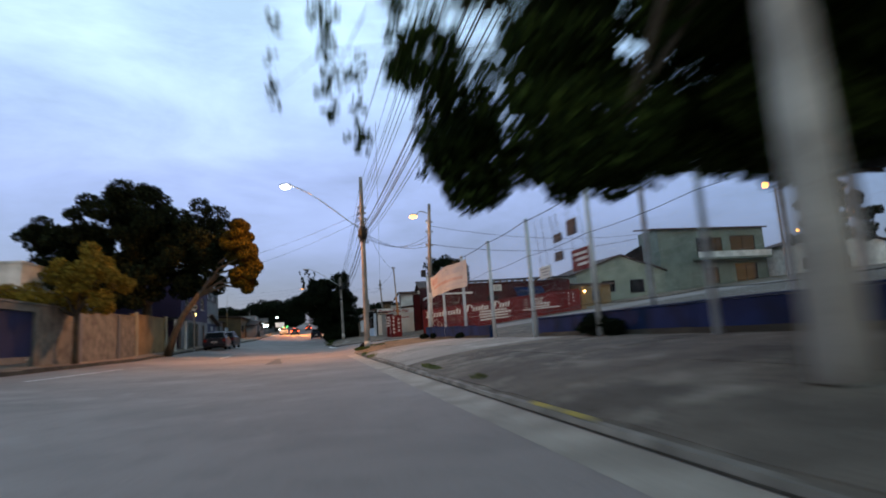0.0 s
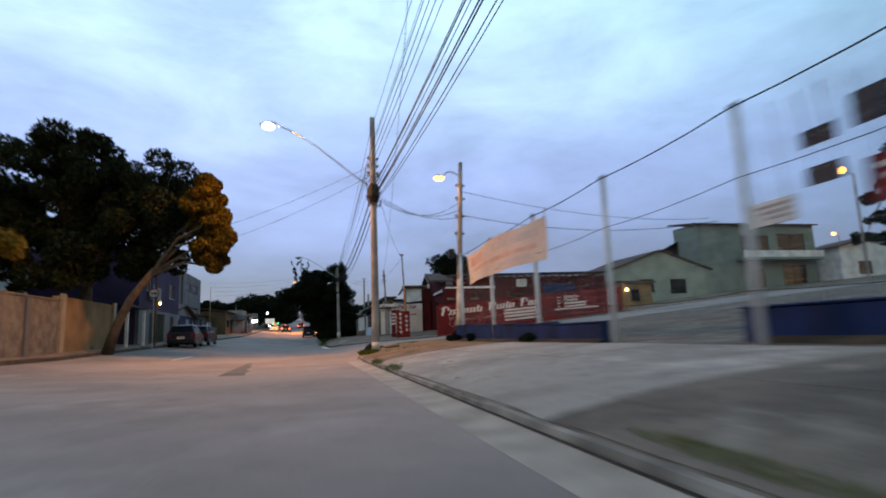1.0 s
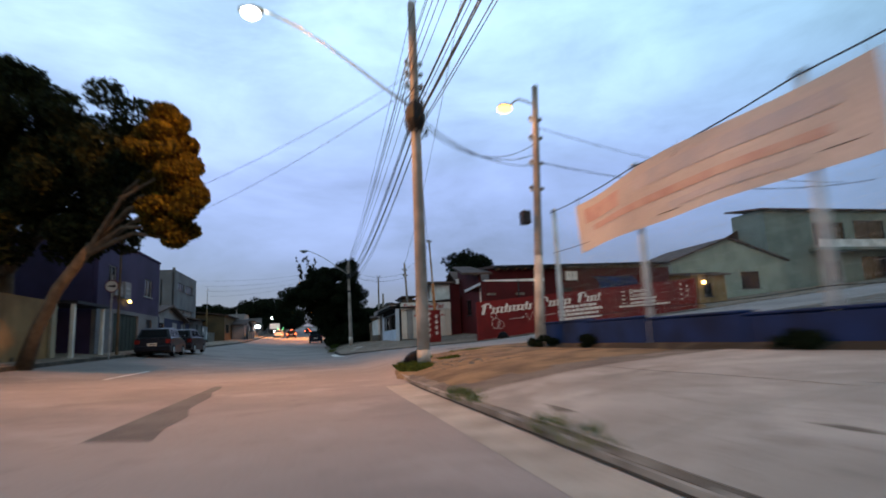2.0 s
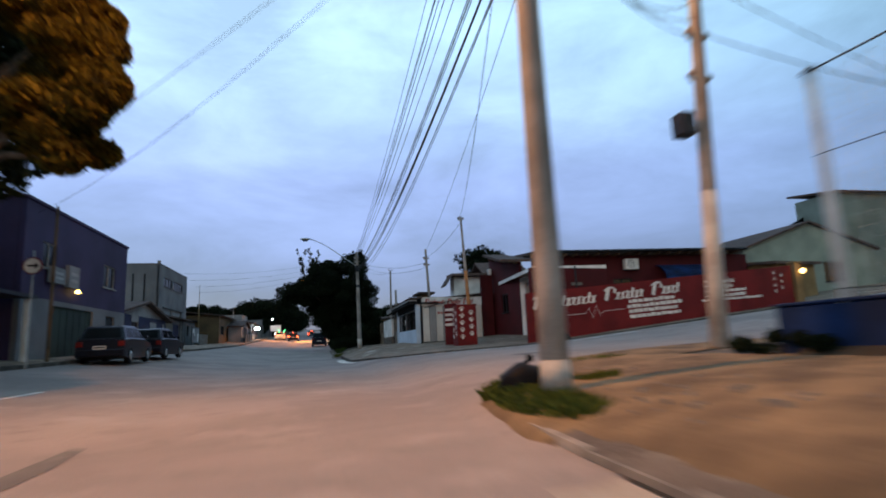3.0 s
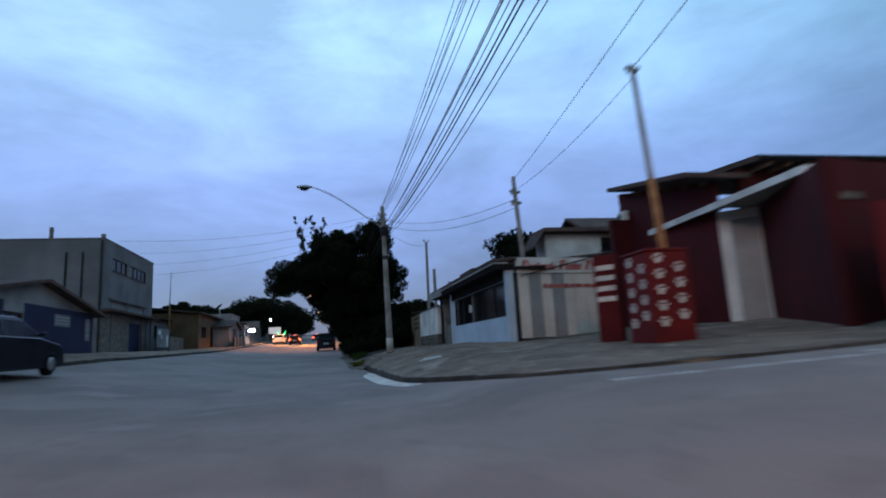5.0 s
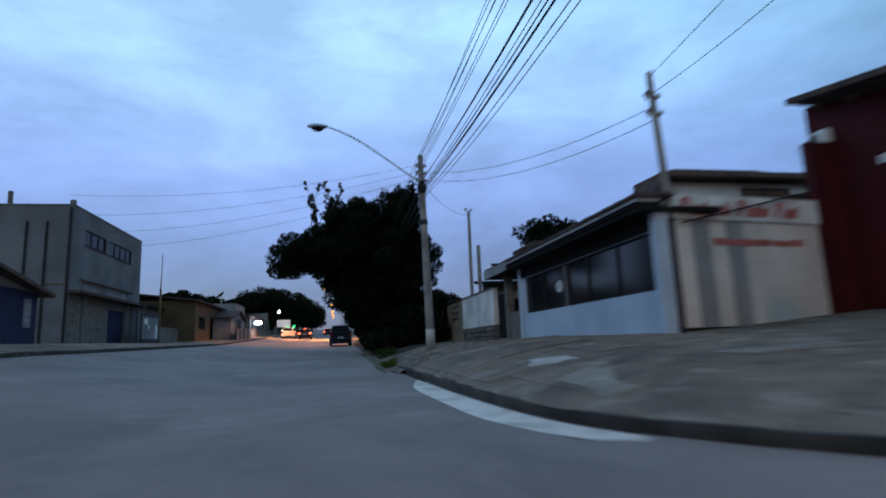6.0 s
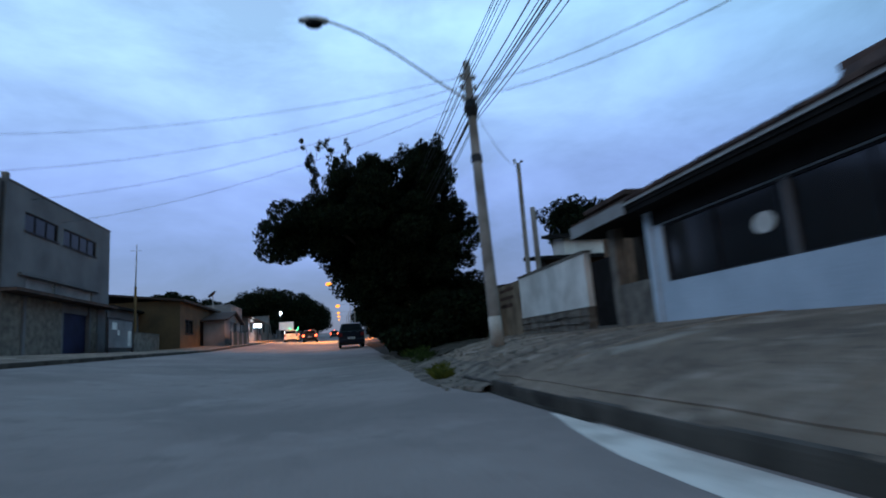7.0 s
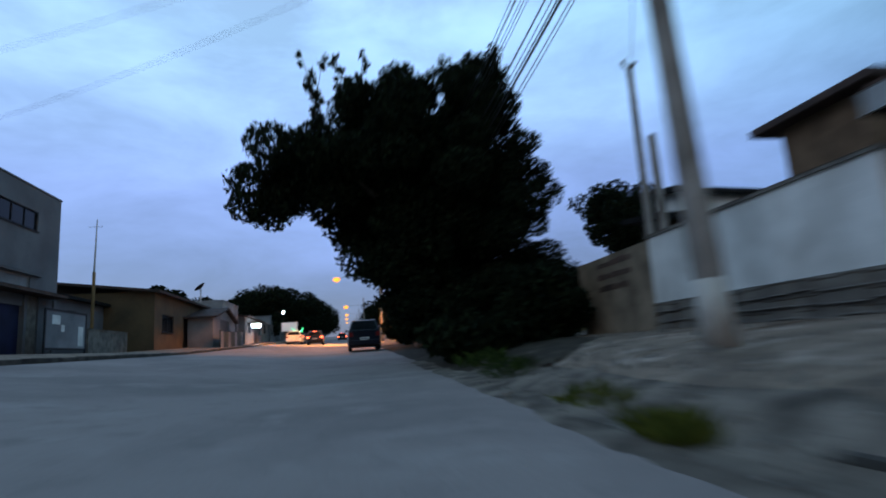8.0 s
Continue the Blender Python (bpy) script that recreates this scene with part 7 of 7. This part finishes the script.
slab_roof("lean_to_roof", [m_rear @ Vector(v) for v in ((-0.2, 1.5, 3.0), (3.4, 1.5, 3.0), (3.4, 0.01, 3.45), (-0.2, 0.01, 3.45))], 0.1, ROOF_DARK, rear, "brown lean-to roof")
for p0, p1, hgt, mat, roof, label in RIGHT_FAR:
    b = walked(p0[0], (p0[1] + p1[1]) / 2)
    l = p0[1] - p1[1]
    plain_house("house", p0, p1, 8, b - 0.4, b + hgt - 0.9, mat, label, [(l * 0.2, l * 0.4, b + 1.0, b + 2.1), (l * 0.6, l * 0.75, b - 0.4, b + 2.2)], roof, ROOF_DARK, 0.4, 0.9)


def lit_sign(x, y, z, w, h, mat, label):
    """A sign box that stands out over the pavement on an arm, lit on both faces."""
    t = thing("lit_sign", label, "sign", (x, y, z))
    part("case", box(-w / 2, w / 2, -0.08, 0.08, 0, h, 0.01), IRON, t)
    part("face", box(-w / 2 + 0.03, w / 2 - 0.03, -0.094, -0.081, 0.03, h - 0.03), mat, t)
    part("face", box(-w / 2 + 0.03, w / 2 - 0.03, 0.081, 0.094, 0.03, h - 0.03), mat, t)
    part("arm", box(-w / 2 - 0.6, -w / 2 - 0.001, -0.03, 0.03, h / 2, h / 2 + 0.05), IRON, t)
    return t


DIM_SIGN = glow("dim_sign", (0.9, 0.72, 0.66), 0.22)
lit_sign(-9.4, 123.4, 4.3, 0.9, 0.42, LAMP_SHOP, "bright white lit strip sign over a shop")
lit_sign(-7.1, 132.1, 3.6, 0.3, 0.3, LAMP_SHOP, "small white lit shop lamp")
lit_sign(-7.6, 131.9, 6.2, 0.28, 0.4, LAMP_SHOP, "small white lit lamp high on a shop")
lit_sign(-7.3, 136.0, 4.3, 2.0, 1.15, DIM_SIGN, "pale pinkish lit shop sign")
neon = thing("neon_sign", "two slanting green neon tubes on a thin post", "sign", (-5.95, 131.8, land(-5.95, 131.8)))
part("post", tube([(0, 0, 0), (0, 0, 1.2)], 0.03, 6), IRON, neon)
for e in (-1, 1):
    part("tube", tube([(0.05 * e, 0, 1.25), (0.3 * e, 0, 1.4), (0.62 * e, 0, 1.9)], 0.04, 6), GREEN_GLOW, neon, "lit green neon tube")
lamp("shop_light", (-8.9, 123.0, 4.2), (0.9, 1.0, 1.0), 160, 0.2)
dish = thing("satellite_dish", "thin satellite dish on a far roof", "dish", (-11.0, 107.5, walked(-10.2, 107.5) + 4.1))
bm = bmesh.new()
bmesh.ops.create_uvsphere(bm, u_segments=16, v_segments=10, radius=0.75)
bmesh.ops.delete(bm, geom=[v for v in bm.verts if v.co.z > -0.45], context="VERTS")
bmesh.ops.transform(bm, matrix=Matrix.Translation((0, 0, 0.35)) @ Matrix.Rotation(radians(-40), 4, "Y") @ Matrix.Translation((0, 0, 0.75)), verts=bm.verts)
bmesh.ops.solidify(bm, geom=bm.faces[:], thickness=0.03)
part("bowl", bm, IRON, dish)
part("mast", tube([(0, 0, -0.8), (0, 0, 0.3)], 0.05, 6), STEEL, dish)

mast = thing("aerial_mast", "thin yellow-footed aerial mast behind the low wall", "mast", (-12.9, 93.9, walked(-12.9, 93.9)))
part("foot", tube([(0, 0, -0.2), (0, 0, 4.2)], [0.09, 0.08], 8), OCHRE, mast, "yellow painted foot")
part("pole", tube([(0, 0, 4.2), (0.05, 0, 7.0)], [0.05, 0.025], 6), STEEL, mast)
part("cross_bar", tube([(-0.35, 0, 6.6), (0.35, 0, 6.6)], 0.012, 4), STEEL, mast)


# ---- cast concrete bays of the pavements, laid unevenly ----
def bay(parent, name, outline, lift, mat, n=5, rough=0.05):
    """A thin cast slab over a four-cornered patch of pavement, following the slope, with a skirt."""
    a, b, c, d = (Vector((*p, 0)) for p in outline)
    bm = bmesh.new()
    grid = []
    for i in range(n + 1):
        row = []
        for j in range(n + 1):
            p = a.lerp(b, i / n).lerp(d.lerp(c, i / n), j / n)
            w = rough if i in (0, n) or j in (0, n) else 0.0
            p.x += w * noise.noise(Vector((p.x * 1.7, p.y * 1.7, 5)))
            p.y += w * noise.noise(Vector((p.x * 1.7, p.y * 1.7, 9)))
            row.append(bm.verts.new((p.x, p.y, walked(p.x, p.y) + lift + 0.006 * noise.noise(Vector((p.x, p.y, 1))))))
        grid.append(row)
    for p, q in zip(grid, grid[1:]):
        for j in range(n):
            bm.faces.new((p[j], q[j], q[j + 1], p[j + 1]))
    rim = grid[0] + [r[-1] for r in grid[1:]] + grid[-1][-2::-1] + [r[0] for r in grid[-2:0:-1]]
    low = [bm.verts.new((v.co.x, v.co.y, v.co.z - 0.06)) for v in rim]
    for k in range(len(rim)):
        bm.faces.new((rim[k], low[k], low[(k + 1) % len(rim)], rim[(k + 1) % len(rim)]))
    return part(name, bm, mat, parent)


PAVING_PALE = ground_material("pale_patch_concrete", (0.27, 0.232, 0.185), (0.14, 0.12, 0.095), (0.34, 0.30, 0.245), 0.9, 0.4, vary=0.15)
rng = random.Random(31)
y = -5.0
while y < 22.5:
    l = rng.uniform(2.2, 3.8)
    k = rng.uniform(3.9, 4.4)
    bay(pavement_near, "paving_bay", [(2.44, y + 0.012), (k, y + 0.012), (k, y + l), (2.44, y + l)], rng.uniform(0.002, 0.009), PAVING_NEAR if y > 11.2 else PAVING_SHADED)
    bay(pavement_near, "paving_bay", [(k + 0.012, y + 0.012), (6.3, y + 0.012), (6.3, y + l), (k + 0.012, y + l)], rng.uniform(0.002, 0.009), PAVING_NEAR if y > 11.2 else PAVING_SHADED)
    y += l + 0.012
y = 52.6
while y < 77:
    l = rng.uniform(1.6, 3.2)
    k = rng.uniform(3.9, 4.8)
    s = rng.uniform(-0.35, 0.35)
    x0 = 2.46 if y > 54 else 2.75
    bay(pavement_far, "paving_bay", [(x0, y + 0.012), (k, y + 0.012 + s), (k, y + l + s), (x0, y + l)], rng.uniform(0.002, 0.012), PAVING)
    bay(pavement_far, "paving_bay", [(k + 0.012, y + 0.012 + s), (6.28, y + 0.012 + s), (6.28, y + l + s), (k + 0.012, y + l + s)], rng.uniform(0.002, 0.014), PAVING)
    y += l + 0.012
for pts, mt in (([(3.15, 55.45), (3.5, 55.1), (3.85, 55.85), (3.4, 56.2)], LIMEWASH), ([(2.75, 52.6), (3.05, 52.3), (3.35, 53.7), (2.9, 54.0)], PAVING_PALE), ([(2.58, 56.0), (2.78, 55.9), (2.85, 56.6), (2.62, 56.7)], PAVING_PALE),
                ([(4.6, 52.9), (5.5, 52.3), (5.6, 52.8), (4.8, 53.4)], PAVING_PALE), ([(3.3, 61.2), (4.3, 60.9), (4.4, 61.3), (3.4, 61.6)], PAVING_PALE)):
    bay(pavement_far, "cement_patch", pts, 0.012, mt, 10, 0.40)
# raised cement ridges left at the drive and before the doors
for x0, y0, x1, y1 in ((2.7, 61.9, 6.3, 61.9), (2.5, 66.2, 6.3, 65.1), (2.6, 57.0, 6.3, 57.4)):
    pts = [(x0 + (x1 - x0) * k / 8, y0 + (y1 - y0) * k / 8 + 0.05 * math.sin(k * 1.9)) for k in range(9)]
    part("cement_ridge", tube([(px, py, walked(px, py) + 0.012) for px, py in pts], [0.016 + 0.005 * math.sin(k * 2.3) for k in range(9)], 8), PAVING_PALE, pavement_far)


# ---- repairs and covers in the asphalt ----
TAR = ground_material("dark_asphalt_repair", (0.125, 0.117, 0.107), (0.075, 0.070, 0.065), (0.17, 0.16, 0.148), 0.8, 0.3)


def road_patch(name, outline, label, lift=0.005, n=8):
    """A flat repair with uneven edges, lying on the road."""
    a, b, c, d = (Vector((*p, 0)) for p in outline)
    bm = bmesh.new()
    grid = []
    for i in range(n + 1):
        row = []
        for j in range(n + 1):
            p = a.lerp(b, i / n).lerp(d.lerp(c, i / n), j / n)
            if i in (0, n) or j in (0, n):
                p += Vector((0.10 * noise.noise(p * 1.3), 0.18 * noise.noise(p * 1.3 + Vector((7, 3, 0))), 0))
            row.append(bm.verts.new((p.x, p.y, land(p.x, p.y) + lift)))
        grid.append(row)
    for p, q in zip(grid, grid[1:]):
        for j in range(n):
            bm.faces.new((p[j], q[j], q[j + 1], p[j + 1]))
    return tagged(part(name, bm, TAR), label, "road surface", kind="structure")


road_patch("asphalt_repair", [(-2.8, 30.3), (-1.3, 29.9), (-0.83, 22.4), (-1.75, 22.8)], "darker asphalt repair strip in the street")
road_patch("asphalt_repair", [(5.6, 37.4), (6.9, 37.7), (6.8, 38.3), (5.5, 38.0)], "small dark asphalt repair in the side street")
